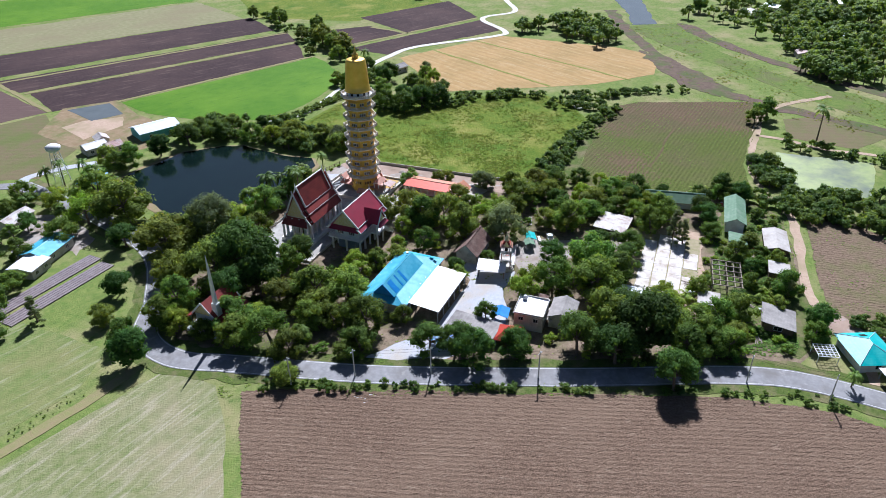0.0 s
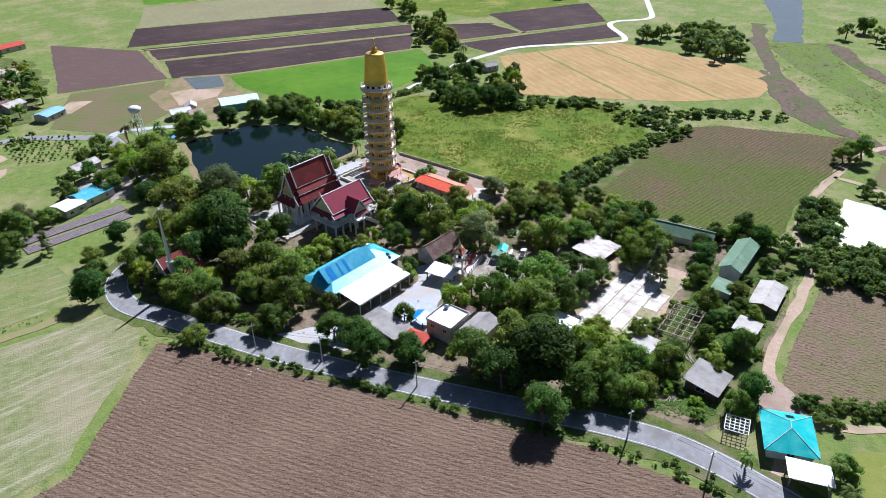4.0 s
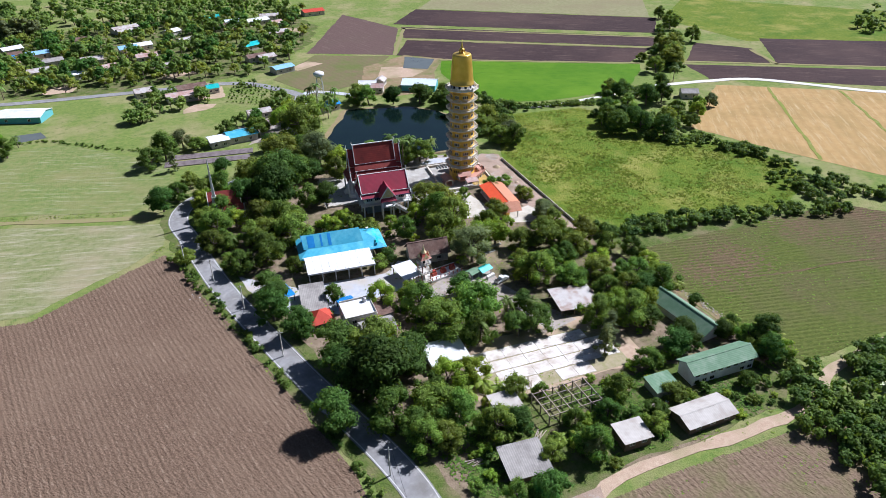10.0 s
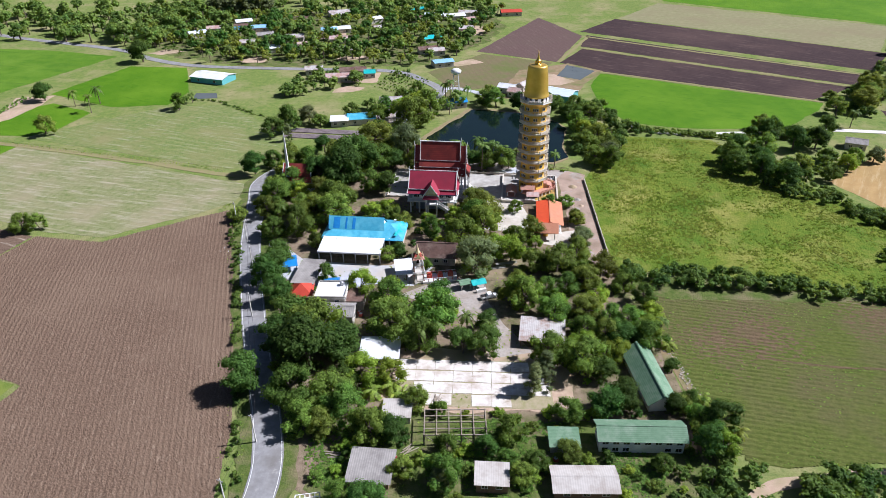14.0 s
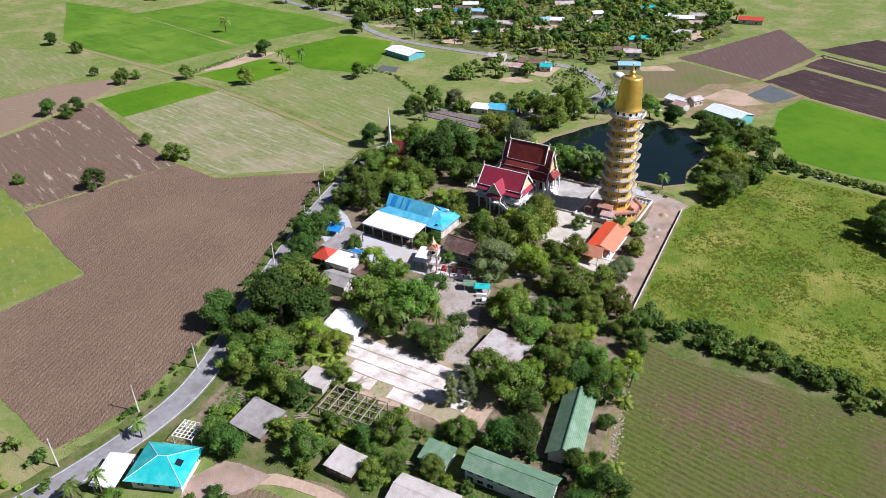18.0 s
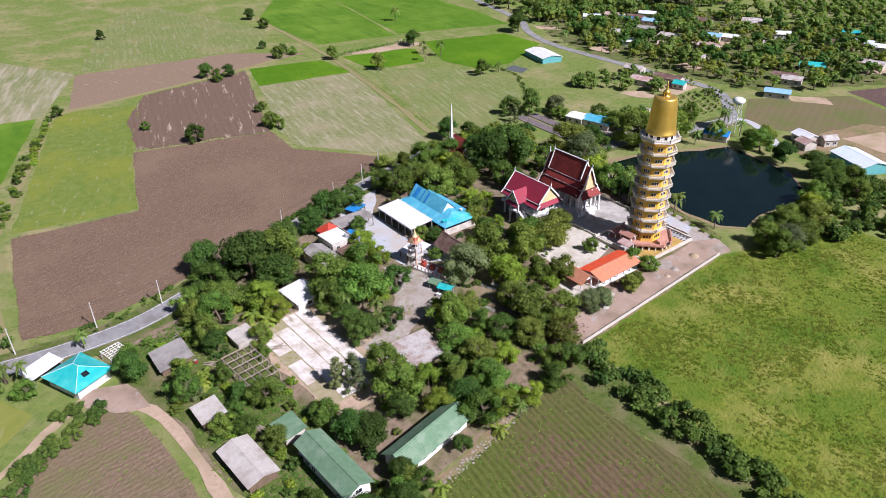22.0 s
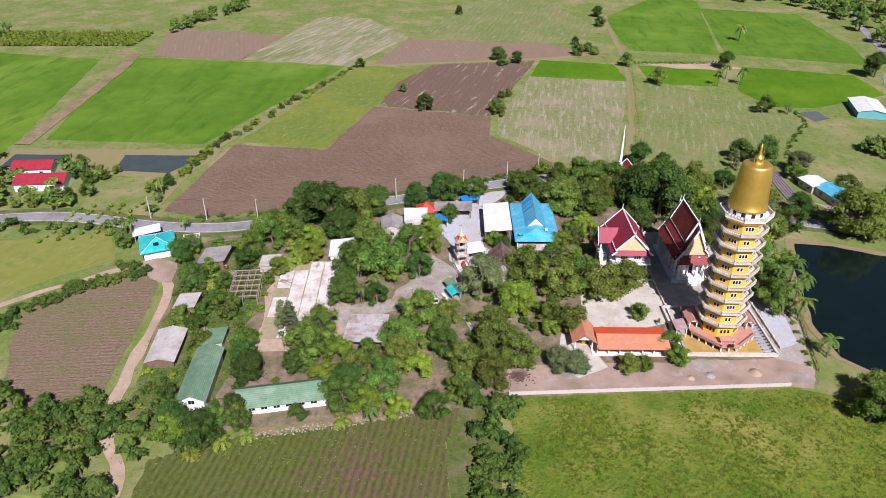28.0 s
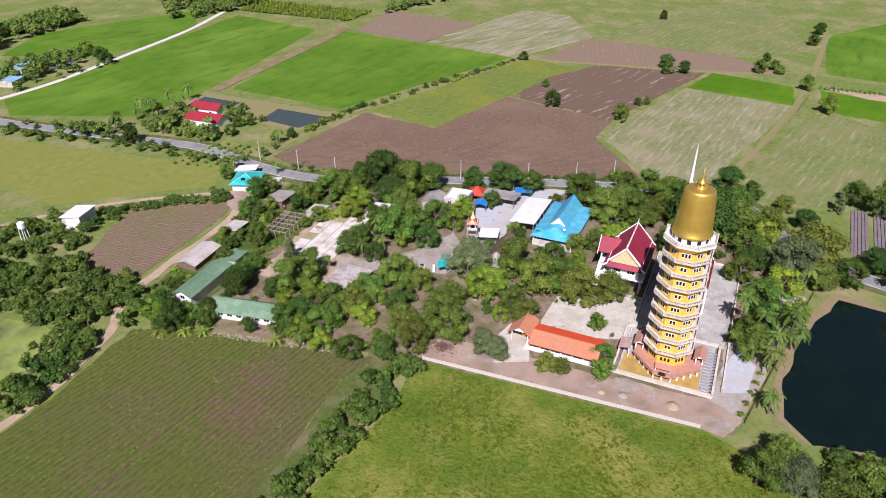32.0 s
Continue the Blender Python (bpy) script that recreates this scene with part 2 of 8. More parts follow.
M["duckweed"] = surface("duckweed_water", (0.20, 0.26, 0.045), (0.28, 0.32, 0.085), 0.25, 0.38, 0.12, 1.5, (0.05, 0.07, 0.04), 0.05, spec=1.0)
M["verge"] = surface("weedy_verge", (0.0592, 0.0978, 0.0174), (0.118, 0.139, 0.0383), 0.8, 0.95, 0.8, 2.5, (0.181, 0.153, 0.0836), 0.15)
M["gravel_warm"] = surface("warm_grey_gravel", (0.295, 0.262, 0.23), (0.394, 0.353, 0.312), 0.8, 0.95, 0.3, 10.0, (0.246, 0.189, 0.139), 0.12)
M["concrete_grey"] = surface("grey_concrete", (0.342, 0.323, 0.294), (0.456, 0.437, 0.399), 0.6, 0.9, 0.1, 6.0, (0.266, 0.247, 0.218), 0.12)
M["terrace"] = surface("terrace_earth", (0.205, 0.156, 0.0984), (0.271, 0.213, 0.139), 0.6, 0.95, 0.4, 4.0, (0.148, 0.156, 0.0656), 0.2)
M["red_paint"] = surface("faded_red_paint", (0.342, 0.0475, 0.0333), (0.437, 0.076, 0.0475), 0.8, 0.7, 0.1, 5.0, (0.475, 0.19, 0.114), 0.3, local=True)
M["tarp_orange"] = surface("orange_red_tarpaulin", (0.40, 0.042, 0.024), (0.48, 0.062, 0.032), 0.8, 0.6, 0.2, 2.0, local=True)
M["ochre"] = surface("ochre_floor_paint", (0.399, 0.257, 0.057), (0.475, 0.314, 0.0855), 0.5, 0.8, 0.1, 4.0, (0.323, 0.209, 0.0665), 0.3, local=True)
M["dark_blue_trim"] = surface("dark_blue_trim", (0.038, 0.0427, 0.095), (0.057, 0.0617, 0.123), 0.8, 0.6, 0.05, 4.0, local=True)
M["pediment"] = surface("gilt_cream_pediment", (0.589, 0.437, 0.152), (0.684, 0.589, 0.399), 1.6, 0.5, 0.3, 4.0, local=True)
# buildings
M["gold_paint"] = surface("yellow_gold_wall_paint", (0.735, 0.435, 0.056), (0.79, 0.50, 0.078), 0.4, 0.6, 0.05, 4.0, (0.64, 0.40, 0.08), 0.25, local=True)
M["gold"] = surface("burnished_gold", (0.679, 0.436, 0.0776), (0.776, 0.524, 0.116), 0.5, 0.38, 0.06, 6.0, metal=0.75, local=True)
M["white"] = surface("white_wall_paint", (0.718, 0.708, 0.679), (0.795, 0.786, 0.766), 0.6, 0.7, 0.04, 6.0, (0.601, 0.582, 0.543), 0.3, local=True)
M["cream"] = surface("weathered_cream_wall", (0.45, 0.414, 0.36), (0.594, 0.558, 0.495), 0.6, 0.85, 0.08, 6.0, (0.324, 0.297, 0.252), 0.35, local=True)
M["blue_grey"] = surface("grey_blue_plaster", (0.198, 0.243, 0.324), (0.27, 0.315, 0.387), 0.6, 0.8, 0.05, 6.0, local=True)
M["red_tile"] = surface("crimson_roof_tile", (0.261, 0.0225, 0.045), (0.324, 0.0315, 0.0585), 0.8, 0.55, 0.25, 4.0, (0.216, 0.027, 0.045), 0.2, local=True, rows=(0.297, 0, 0.225))
M["brown_tile"] = surface("dark_red_roof_tile", (0.198, 0.0315, 0.0252), (0.27, 0.045, 0.0315), 0.9, 0.6, 0.25, 4.0, (0.144, 0.027, 0.0225), 0.2, local=True, rows=(0.297, 0, 0.27))
M["rust_tile"] = surface("old_brown_roof_tile", (0.108, 0.063, 0.0495), (0.171, 0.099, 0.0765), 0.9, 0.85, 0.3, 4.0, (0.234, 0.171, 0.135), 0.3, local=True, rows=(0.27, 0, 0.27))
M["orange_tile"] = surface("orange_roof_tile", (0.45, 0.18, 0.099), (0.54, 0.252, 0.153), 0.8, 0.6, 0.2, 4.0, (0.54, 0.216, 0.108), 0.2, local=True, rows=(0.33, 90.0, 0.2))
M["pink_tile"] = surface("salmon_roof_tile", (0.43, 0.205, 0.145), (0.51, 0.28, 0.21), 0.8, 0.6, 0.2, 4.0, local=True, rows=(0.297, 0, 0.18))
M["blue_sheet"] = surface("sky_blue_metal_sheet", (0.063, 0.324, 0.468), (0.09, 0.396, 0.54), 0.5, 0.4, 0.15, 2.0, (0.144, 0.468, 0.594), 0.3, local=True, rows=(0.4, 90.0, 0.12))
M["deep_blue"] = surface("deep_blue_metal_sheet", (0.018, 0.18, 0.495), (0.036, 0.243, 0.585), 0.5, 0.4, 0.15, 2.0, local=True, rows=(0.4, 90.0, 0.12))
M["teal_sheet"] = surface("turquoise_metal_sheet", (0.018, 0.36, 0.36), (0.036, 0.45, 0.432), 0.5, 0.4, 0.15, 2.0, (0.09, 0.504, 0.468), 0.3, local=True, rows=(0.4, 90.0, 0.12))
M["pale_sheet"] = surface("sun_bleached_sheet", (0.43, 0.395, 0.355), (0.53, 0.495, 0.455), 0.7, 0.8, 0.2, 3.0, (0.34, 0.295, 0.255), 0.25, local=True, rows=(0.5, 90.0, 0.2))
M["white_sheet"] = surface("bright_white_metal_sheet", (0.666, 0.675, 0.684), (0.738, 0.738, 0.738), 0.5, 0.45, 0.1, 2.0, (0.594, 0.603, 0.612), 0.3, local=True, rows=(0.4, 90.0, 0.1))
M["grey_sheet"] = surface("weathered_fibre_cement_sheet", (0.27, 0.252, 0.234), (0.378, 0.351, 0.324), 0.9, 0.85, 0.25, 3.0, (0.198, 0.18, 0.167), 0.25, local=True, rows=(0.5, 90.0, 0.3))
M["rust_sheet"] = surface("rust_streaked_zinc_sheet", (0.414, 0.378, 0.351), (0.54, 0.513, 0.495), 0.9, 0.6, 0.2, 3.0, (0.27, 0.171, 0.126), 0.3, local=True, rows=(0.5, 90.0, 0.3))
M["green_sheet"] = surface("faded_green_roof_sheet", (0.105, 0.195, 0.110), (0.155, 0.255, 0.155), 0.7, 0.75, 0.2, 3.0, (0.22, 0.30, 0.21), 0.3, local=True, rows=(0.4, 0.0, 0.25))
M["dark_green_sheet"] = surface("dark_green_roof_sheet", (0.036, 0.117, 0.0675), (0.063, 0.162, 0.09), 0.7, 0.65, 0.2, 3.0, local=True, rows=(0.4, 90.0, 0.25))
M["timber"] = surface("grey_brown_timber", (0.126, 0.0855, 0.054), (0.198, 0.14, 0.09), 1.5, 0.85, 0.2, 8.0, local=True)
M["steel"] = surface("painted_steel", (0.306, 0.315, 0.324), (0.378, 0.378, 0.387), 1.0, 0.5, 0.05, 6.0, local=True, metal=0.3)
M["glass_dark"] = surface("dark_window_glass", (0.0108, 0.0144, 0.0198), (0.0198, 0.0252, 0.0324), 0.5, 0.12, 0.0, spec=0.6, local=True)
# near-black for tyres, cables and bell, and for painted doorway shade
M["dark"] = surface("near_black_and_doorway_shade", (0.0135, 0.0117, 0.0108), (0.027, 0.0234, 0.0198), 0.8, 0.9, 0.0, local=True)
M["orange_bright"] = surface("bright_orange_tile", (0.62, 0.075, 0.025), (0.72, 0.105, 0.035), 0.8, 0.5, 0.2, 4.0, local=True, rows=(0.33, 0.0, 0.2))
M["weathered"] = surface("weathered_grey_timber", (0.234, 0.189, 0.144), (0.342, 0.288, 0.234), 1.5, 0.9, 0.2, 8.0, local=True)
M["slab"] = surface("bleached_slab", (0.55, 0.50, 0.45), (0.68, 0.65, 0.61), 0.6, 0.9, 0.15, 4.0, (0.43, 0.365, 0.30), 0.22, d=((0.27, 0.215, 0.150), 0.45, 0.56, 0.70, 2.5, 2.5))
M["joint"] = surface("weedy_slab_joint", (0.36, 0.30, 0.21), (0.25, 0.235, 0.11), 0.6, 0.95, 0.4, 4.0)
# plants
M["bark"] = surface("grey_brown_bark", (0.10, 0.075, 0.055), (0.18, 0.14, 0.10), 3.0, 0.95, 0.4, 8.0, local=True)
M["leaf"] = surface("broad_green_leaf", (0.091, 0.161, 0.0278), (0.166, 0.241, 0.0449), 0.6, 0.7, 0.0, vary=0.35, island=0.4, trans=0.48, local=True, spec=0.12)
M["leaf_dark"] = surface("dark_green_leaf", (0.0535, 0.116, 0.0235), (0.0984, 0.171, 0.0353), 0.6, 0.7, 0.0, vary=0.3, island=0.35, trans=0.48, local=True, spec=0.12)
M["leaf_grey"] = surface("grey_green_leaf", (0.134, 0.177, 0.077), (0.203, 0.246, 0.116), 0.6, 0.7, 0.0, vary=0.25, island=0.3, trans=0.48, local=True, spec=0.12)
M["leaf_lime"] = surface("yellow_green_leaf", (0.166, 0.262, 0.0278), (0.262, 0.342, 0.0481), 0.6, 0.7, 0.0, vary=0.25, island=0.3, trans=0.48, local=True, spec=0.12)
# hedgerow leaf colours about a third lighter: far haze painted in
M["leaf_woods"] = surface("haze_lightened_woodland_leaf", (0.115, 0.198, 0.038), (0.225, 0.296, 0.066), 0.12, 0.6, 0.0, c=(0.072, 0.146, 0.034), patch=0.09, island=0.4, trans=0.4, local=True, spec=0.12)
M["leaf_hedge"] = surface("hedgerow_leaf", (0.085, 0.155, 0.028), (0.165, 0.232, 0.046), 0.12, 0.6, 0.0, c=(0.055, 0.118, 0.026), patch=0.09, island=0.4, trans=0.48, local=True, spec=0.12)
M["frond"] = surface("palm_frond", (0.09, 0.155, 0.03), (0.16, 0.22, 0.05), 0.8, 0.5, 0.0, vary=0.3, island=0.3, trans=0.25, local=True, spec=0.12)
M["leaf_olive"] = surface("olive_green_leaf", (0.123, 0.177, 0.03), (0.203, 0.257, 0.0535), 0.6, 0.7, 0.0, vary=0.3, island=0.35, trans=0.48, local=True, spec=0.12)
M["frond_lime"] = surface("yellow_green_frond", (0.16, 0.22, 0.03), (0.24, 0.29, 0.045), 0.8, 0.5, 0.0, vary=0.25, island=0.3, trans=0.3, local=True, spec=0.12)
M["grass_blade"] = surface("coarse_grass_blade", (0.12, 0.20, 0.03), (0.22, 0.27, 0.06), 0.3, 0.8, 0.0, island=0.35, trans=0.3)
M["meadow_blade"] = surface("pale_meadow_blade", (0.15, 0.21, 0.024), (0.26, 0.28, 0.055), 0.3, 0.8, 0.0, island=0.35, trans=0.6)
M["crop"] = surface("young_crop_leaf", (0.10, 0.19, 0.03), (0.17, 0.24, 0.045), 0.3, 0.8, 0.0, island=0.35, trans=0.3)
M["blue_pale"] = surface("pale_blue_sheet", (0.22, 0.42, 0.62), (0.30, 0.50, 0.68), 0.5, 0.4, 0.1, 2.0, local=True, rows=(0.4, 90.0, 0.12))
M["white_blue"] = surface("blue_white_sheet", (0.58, 0.66, 0.74), (0.68, 0.74, 0.80), 0.5, 0.4, 0.1, 2.0, local=True, rows=(0.4, 90.0, 0.12))
M["teal_wall"] = surface("teal_wall_paint", (0.10, 0.34, 0.36), (0.14, 0.40, 0.41), 0.5, 0.8, 0.05, 4.0, local=True)
M["rust_pink"] = surface("faded_red_zinc", (0.36, 0.20, 0.17), (0.48, 0.33, 0.29), 0.9, 0.7, 0.2, 3.0, (0.52, 0.48, 0.45), 0.3, local=True, rows=(0.5, 90.0, 0.3))
M["crimson"] = surface("bright_crimson_sheet", (0.27, 0.022, 0.036), (0.35, 0.036, 0.05), 0.8, 0.5, 0.2, 3.0, local=True, rows=(0.4, 90.0, 0.2))
M["purple_bed"] = surface("plastic_mulch_bed", (0.15, 0.115, 0.115), (0.24, 0.20, 0.20), 0.8, 0.5, 0.3, 3.0, local=True, spec=0.5)
M["concrete_pole"] = surface("pale_concrete_pole", (0.48, 0.46, 0.42), (0.58, 0.56, 0.52), 1.0, 0.9, 0.05, 6.0, local=True)


# ---- mesh tools ----
class Shape:
    """Vertices and faces gathered for one mesh."""

    def __init__(self):
        self.v, self.f = [], []

    def add(self, verts, faces):
        n = len(self.v)
        self.v += [tuple(p) for p in verts]
        self.f += [tuple(i + n for i in q) for q in faces]
        return self

    def box(self, x, y, z, sx, sy, sz, rz=0.0):
        """A box whose base centre is x, y, z."""
        c, s = math.cos(radians(rz)), math.sin(radians(rz))
        pts = []
        for dz in (0, sz):
            for dx, dy in ((-1, -1), (1, -1), (1, 1), (-1, 1)):
                px, py = dx * sx / 2, dy * sy / 2
                pts.append((x + px * c - py * s, y + px * s + py * c, z + dz))
        return self.add(pts, [(3, 2, 1, 0), (4, 5, 6, 7), (0, 1, 5, 4), (1, 2, 6, 5), (2, 3, 7, 6), (3, 0, 4, 7)])

    def slab(self, quad, t=0.12):
        """A sheet with thickness: the quad's corners counter-clockwise as seen from outside."""
        p = [Vector(q) for q in quad]
        n = (p[1] - p[0]).cross(p[-1] - p[0]).normalized() * t
        k = len(p)
        faces = [tuple(range(k)), tuple(range(2 * k - 1, k - 1, -1))]
        faces += [(i, k + i, k + (i + 1) % k, (i + 1) % k) for i in range(k)]
        return self.add([tuple(q) for q in p] + [tuple(q - n) for q in p], faces)

    def prism(self, ring, z0, z1, top=None):
        """An upright prism over a ring of (x, y); top: another ring for the upper face."""
        k = len(ring)
        top = top or ring
        faces = [tuple(range(k - 1, -1, -1)), tuple(range(k, 2 * k))]
        faces += [(i, (i + 1) % k, k + (i + 1) % k, k + i) for i in range(k)]
        return self.add([(x, y, z0) for x, y in ring] + [(x, y, z1) for x, y in top], faces)

    def lathe(self, profile, n=24, x=0.0, y=0.0, turn=0.0):
        pts, faces = [], []
        for r, z in profile:
            for i in range(n):
                a = 2 * math.pi * i / n + radians(turn)
                pts.append((x + r * math.cos(a), y + r * math.sin(a), z))
        for j in range(len(profile) - 1):
            for i in range(n):
                faces.append((j * n + i, j * n + (i + 1) % n, (j + 1) * n + (i + 1) % n, (j + 1) * n + i))
        faces += [tuple(range(n - 1, -1, -1)), tuple(range((len(profile) - 1) * n, len(profile) * n))]
        return self.add(pts, faces)

    def tube(self, a, b, r0, r1=None, n=6):
        a, b = Vector(a), Vector(b)
        r1 = r0 if r1 is None else r1
        d = (b - a).normalized()
        u = d.orthogonal().normalized()
        w = d.cross(u)
        pts = []
        for p, r in ((a, r0), (b, r1)):
            for i in range(n):
                t = 2 * math.pi * i / n
                pts.append(p + u * (r * math.cos(t)) + w * (r * math.sin(t)))
        faces = [tuple(range(n - 1, -1, -1)), tuple(range(n, 2 * n))]
        faces += [(i, (i + 1) % n, n + (i + 1) % n, n + i) for i in range(n)]
        return self.add(pts, faces)

    def path(self, points, r, n=4):
        """One unbroken tube through the points."""
        pts, faces = [], []
        for i, p in enumerate(points):
            d = (Vector(points[min(i + 1, len(points) - 1)]) - Vector(points[max(i - 1, 0)])).normalized()
            u = d.cross(Vector((0, 0, 1))).normalized()
            w = u.cross(d)
            pts += [Vector(p) + u * (r * math.cos(2 * math.pi * k / n)) + w * (r * math.sin(2 * math.pi * k / n)) for k in range(n)]
        for i in range(len(points) - 1):
            faces += [(i * n + k, i * n + (k + 1) % n, (i + 1) * n + (k + 1) % n, (i + 1) * n + k) for k in range(n)]
        return self.add(pts, faces)

    def mesh(self, name, mat, smooth=False):
        me = bpy.data.meshes.new(name)
        me.from_pydata(self.v, [], self.f)
        me.materials.append(mat)
        if smooth:
            me.polygons.foreach_set("use_smooth", [True] * len(me.polygons))
        me.update()
        return me


def part(name, shape, mat, parent, label="", smooth=False):
    ob = new(name, shape.mesh(name, mat, smooth))
    ob.parent = parent
    return tagged(ob, label)


def thing(name, label, category, x=0.0, y=0.0, z=0.0, rz=0.0, group=""):
    ob = new(name)
    ob.empty_display_size = 0.5
    ob.matrix_basis = pose(x, y, z, 0, 0, rz)
    return tagged(ob, label, category, group)


def setting(name, shape, mat, label="", smooth=False):
    return tagged(new(name, shape.mesh(name, mat, smooth)), label, name.split("_")[0], kind="structure")


def wander(points, step=4.0, amount=0.5, seed=0.0, closed=True):
    """A line through the points, finely divided and slightly uneven."""
    out = []
    k = len(points)
    for i in range(k if closed else k - 1):
        a, b = Vector(points[i]), Vector(points[(i + 1) % k])
        n = max(1, int((b - a).length / step))
        side = Vector((-(b - a).y, (b - a).x)).normalized()
        for j in range(n):
            p = a.lerp(b, j / n)
            d = noise.noise((p.x * 0.13 + seed, p.y * 0.13, 1.7)) + 0.6 * noise.noise((p.x * 0.5, p.y * 0.5, seed))
            out.append(tuple(p + side * d * amount * 1.6))
    if not closed:
        out.append(tuple(points[-1]))
    return out


def smooth_line(points, n=6):
    """A curve through the points."""
    p = [Vector(q) for q in points]
    p = [p[0] * 2 - p[1]] + p + [p[-1] * 2 - p[-2]]
    out = []
    for i in range(1, len(p) - 2):
        for j in range(n):
            t = j / n
            out.append(tuple(0.5 * (2 * p[i] + (p[i + 1] - p[i - 1]) * t + (2 * p[i - 1] - 5 * p[i] + 4 * p[i + 1] - p[i + 2]) * t * t + (3 * p[i] - p[i - 1] - 3 * p[i + 1] + p[i + 2]) * t ** 3)))
    return out + [tuple(p[-2])]


def field(name, points, z, mat, label, amount=0.5):
    """A piece of land: a low sheet with an uneven edge."""
    ring = wander(points, 3.5, amount, z * 100)
    area = sum(a[0] * b[1] - b[0] * a[1] for a, b in zip(ring, ring[1:] + ring[:1]))
    if area < 0:
        ring.reverse()
    return setting(name, Shape().prism(ring, z - 0.3, z), mat, label)


def ribbon(name, line, width, z, mat, label="", amount=0.0, thick=0.3, crown=0.0, offset=0.0):
    """A strip along a line, width metres wide."""
    s = Shape()
    pts = [Vector(p) for p in line]
    rows_ = []
    for i, p in enumerate(pts):
        d = (pts[min(i + 1, len(pts) - 1)] - pts[max(i - 1, 0)]).normalized()
        side = Vector((-d.y, d.x))
        e1 = amount * noise.noise((p.x * 0.2, p.y * 0.2, 3.0))
        e2 = amount * noise.noise((p.x * 0.2, p.y * 0.2, 9.0))
        a, b = p + side * (offset + width / 2 + e1), p + side * (offset - width / 2 + e2)
        m = (a + b) / 2
        rows_.append([(a.x, a.y, z - thick), (a.x, a.y, z), (m.x, m.y, z + crown), (b.x, b.y, z), (b.x, b.y, z - thick)])
    n = len(rows_)
    faces = [(i * 5 + j + 1, i * 5 + j, (i + 1) * 5 + j, (i + 1) * 5 + j + 1)[::-1] for i in range(n - 1) for j in range(4)]
    s.add([q for r in rows_ for q in r], [f[::-1] for f in faces])
    return setting(name, s, mat, label)

# ---- land ----
def inside(p, poly):
    x, y = p
    hit = False
    for (x1, y1), (x2, y2) in zip(poly, poly[1:] + poly[:1]):
        if (y1 > y) != (y2 > y) and x < (x2 - x1) * (y - y1) / (y2 - y1) + x1:
            hit = not hit
    return hit


def furrowed(name, poly, deg, spacing, amp, clod, mat, label, z=0.12, step=0.9, bare=(), bare_mat=None):
    """A ploughed field: ridges along deg, broken by clods."""
    c, s = math.cos(radians(deg)), math.sin(radians(deg))
    poly = wander(poly, 3.5, 0.6, 2.0)
    us = [x * c + y * s for x, y in poly]
    ws = [-x * s + y * c for x, y in poly]
    dw = spacing / 5
    nu, nw = int((max(us) - min(us)) / step) + 2, int((max(ws) - min(ws)) / dw) + 2
    rng = np.random.default_rng(nu)
    U = min(us) + np.arange(nu) * step
    Wv = min(ws) + np.arange(nw) * dw
    uu, ww = np.meshgrid(U, Wv, indexing="ij")
    wob = 0.35 * np.sin(uu * 0.045 + 1.0) + 0.08 * np.sin(uu * 0.13 + ww * 0.02)
    hgt = amp * (0.88 + 0.16 * np.sin(uu * 0.31 + 2.0 * np.sin(ww * 0.23)) * np.sin(uu * 0.07 + ww * 0.11)) * np.sin((ww + wob) * 2 * math.pi / spacing) + rng.normal(size=uu.shape) * clod
    uu = uu + rng.normal(size=uu.shape) * step * 0.12
    X, Y = uu * c - ww * s, uu * s + ww * c
    px, py = np.array([p[0] for p in poly]), np.array([p[1] for p in poly])
    mx, my = (X[:-1, :-1] + X[1:, 1:]) / 2, (Y[:-1, :-1] + Y[1:, 1:]) / 2
    keep = np.zeros(mx.shape, bool)
    for a in range(len(poly)):
        x1, y1, x2, y2 = px[a - 1], py[a - 1], px[a], py[a]
        if y1 != y2:
            keep ^= ((y1 > my) != (y2 > my)) & (mx < (x2 - x1) * (my - y1) / (y2 - y1) + x1)
    ii, jj = np.nonzero(keep)
    idx = lambda a, b: a * nw + b
    faces = np.stack([idx(ii, jj), idx(ii + 1, jj), idx(ii + 1, jj + 1), idx(ii, jj + 1)], 1)
    used, inv = np.unique(faces, return_inverse=True)
    verts = np.stack([X.ravel(), Y.ravel(), (z + np.maximum(hgt, -z + 0.02)).ravel()], 1)[used]
    me = bpy.data.meshes.new(name)
    me.from_pydata(verts.tolist(), [], inv.reshape(-1, 4).tolist())
    me.materials.append(mat)
    if bare_mat:
        me.materials.append(bare_mat)
        cx, cy = mx[ii, jj], my[ii, jj]
        best = np.full(cx.shape, -9.0)
        for bx, by, br in bare:
            best = np.maximum(best, (br - np.hypot(cx - bx, cy - by)) / 9.0)
        me.polygons.foreach_set("material_index", (best + rng.normal(size=best.shape) * 0.55 > 0).astype(int).tolist())
    me.update()
    return tagged(new(name, me), label, "field", kind="structure")


setting("ground", Shape().prism([(3500 * math.cos(2 * math.pi * i / 48), 3500 * math.sin(2 * math.pi * i / 48)) for i in range(48)], -2.0, 0.0), M["grass"], "rough grass land reaching the horizon")
field("yard", [(-104, 12), (-40, 24), (21, 17), (27, -60), (34, -100), (40, -140), (30, -147), (-35, -160), (-54, -150), (-64, -128), (-90, -60), (-101, -15)], 0.03, M["yard"], "bare temple yard with leaf litter and weeds")
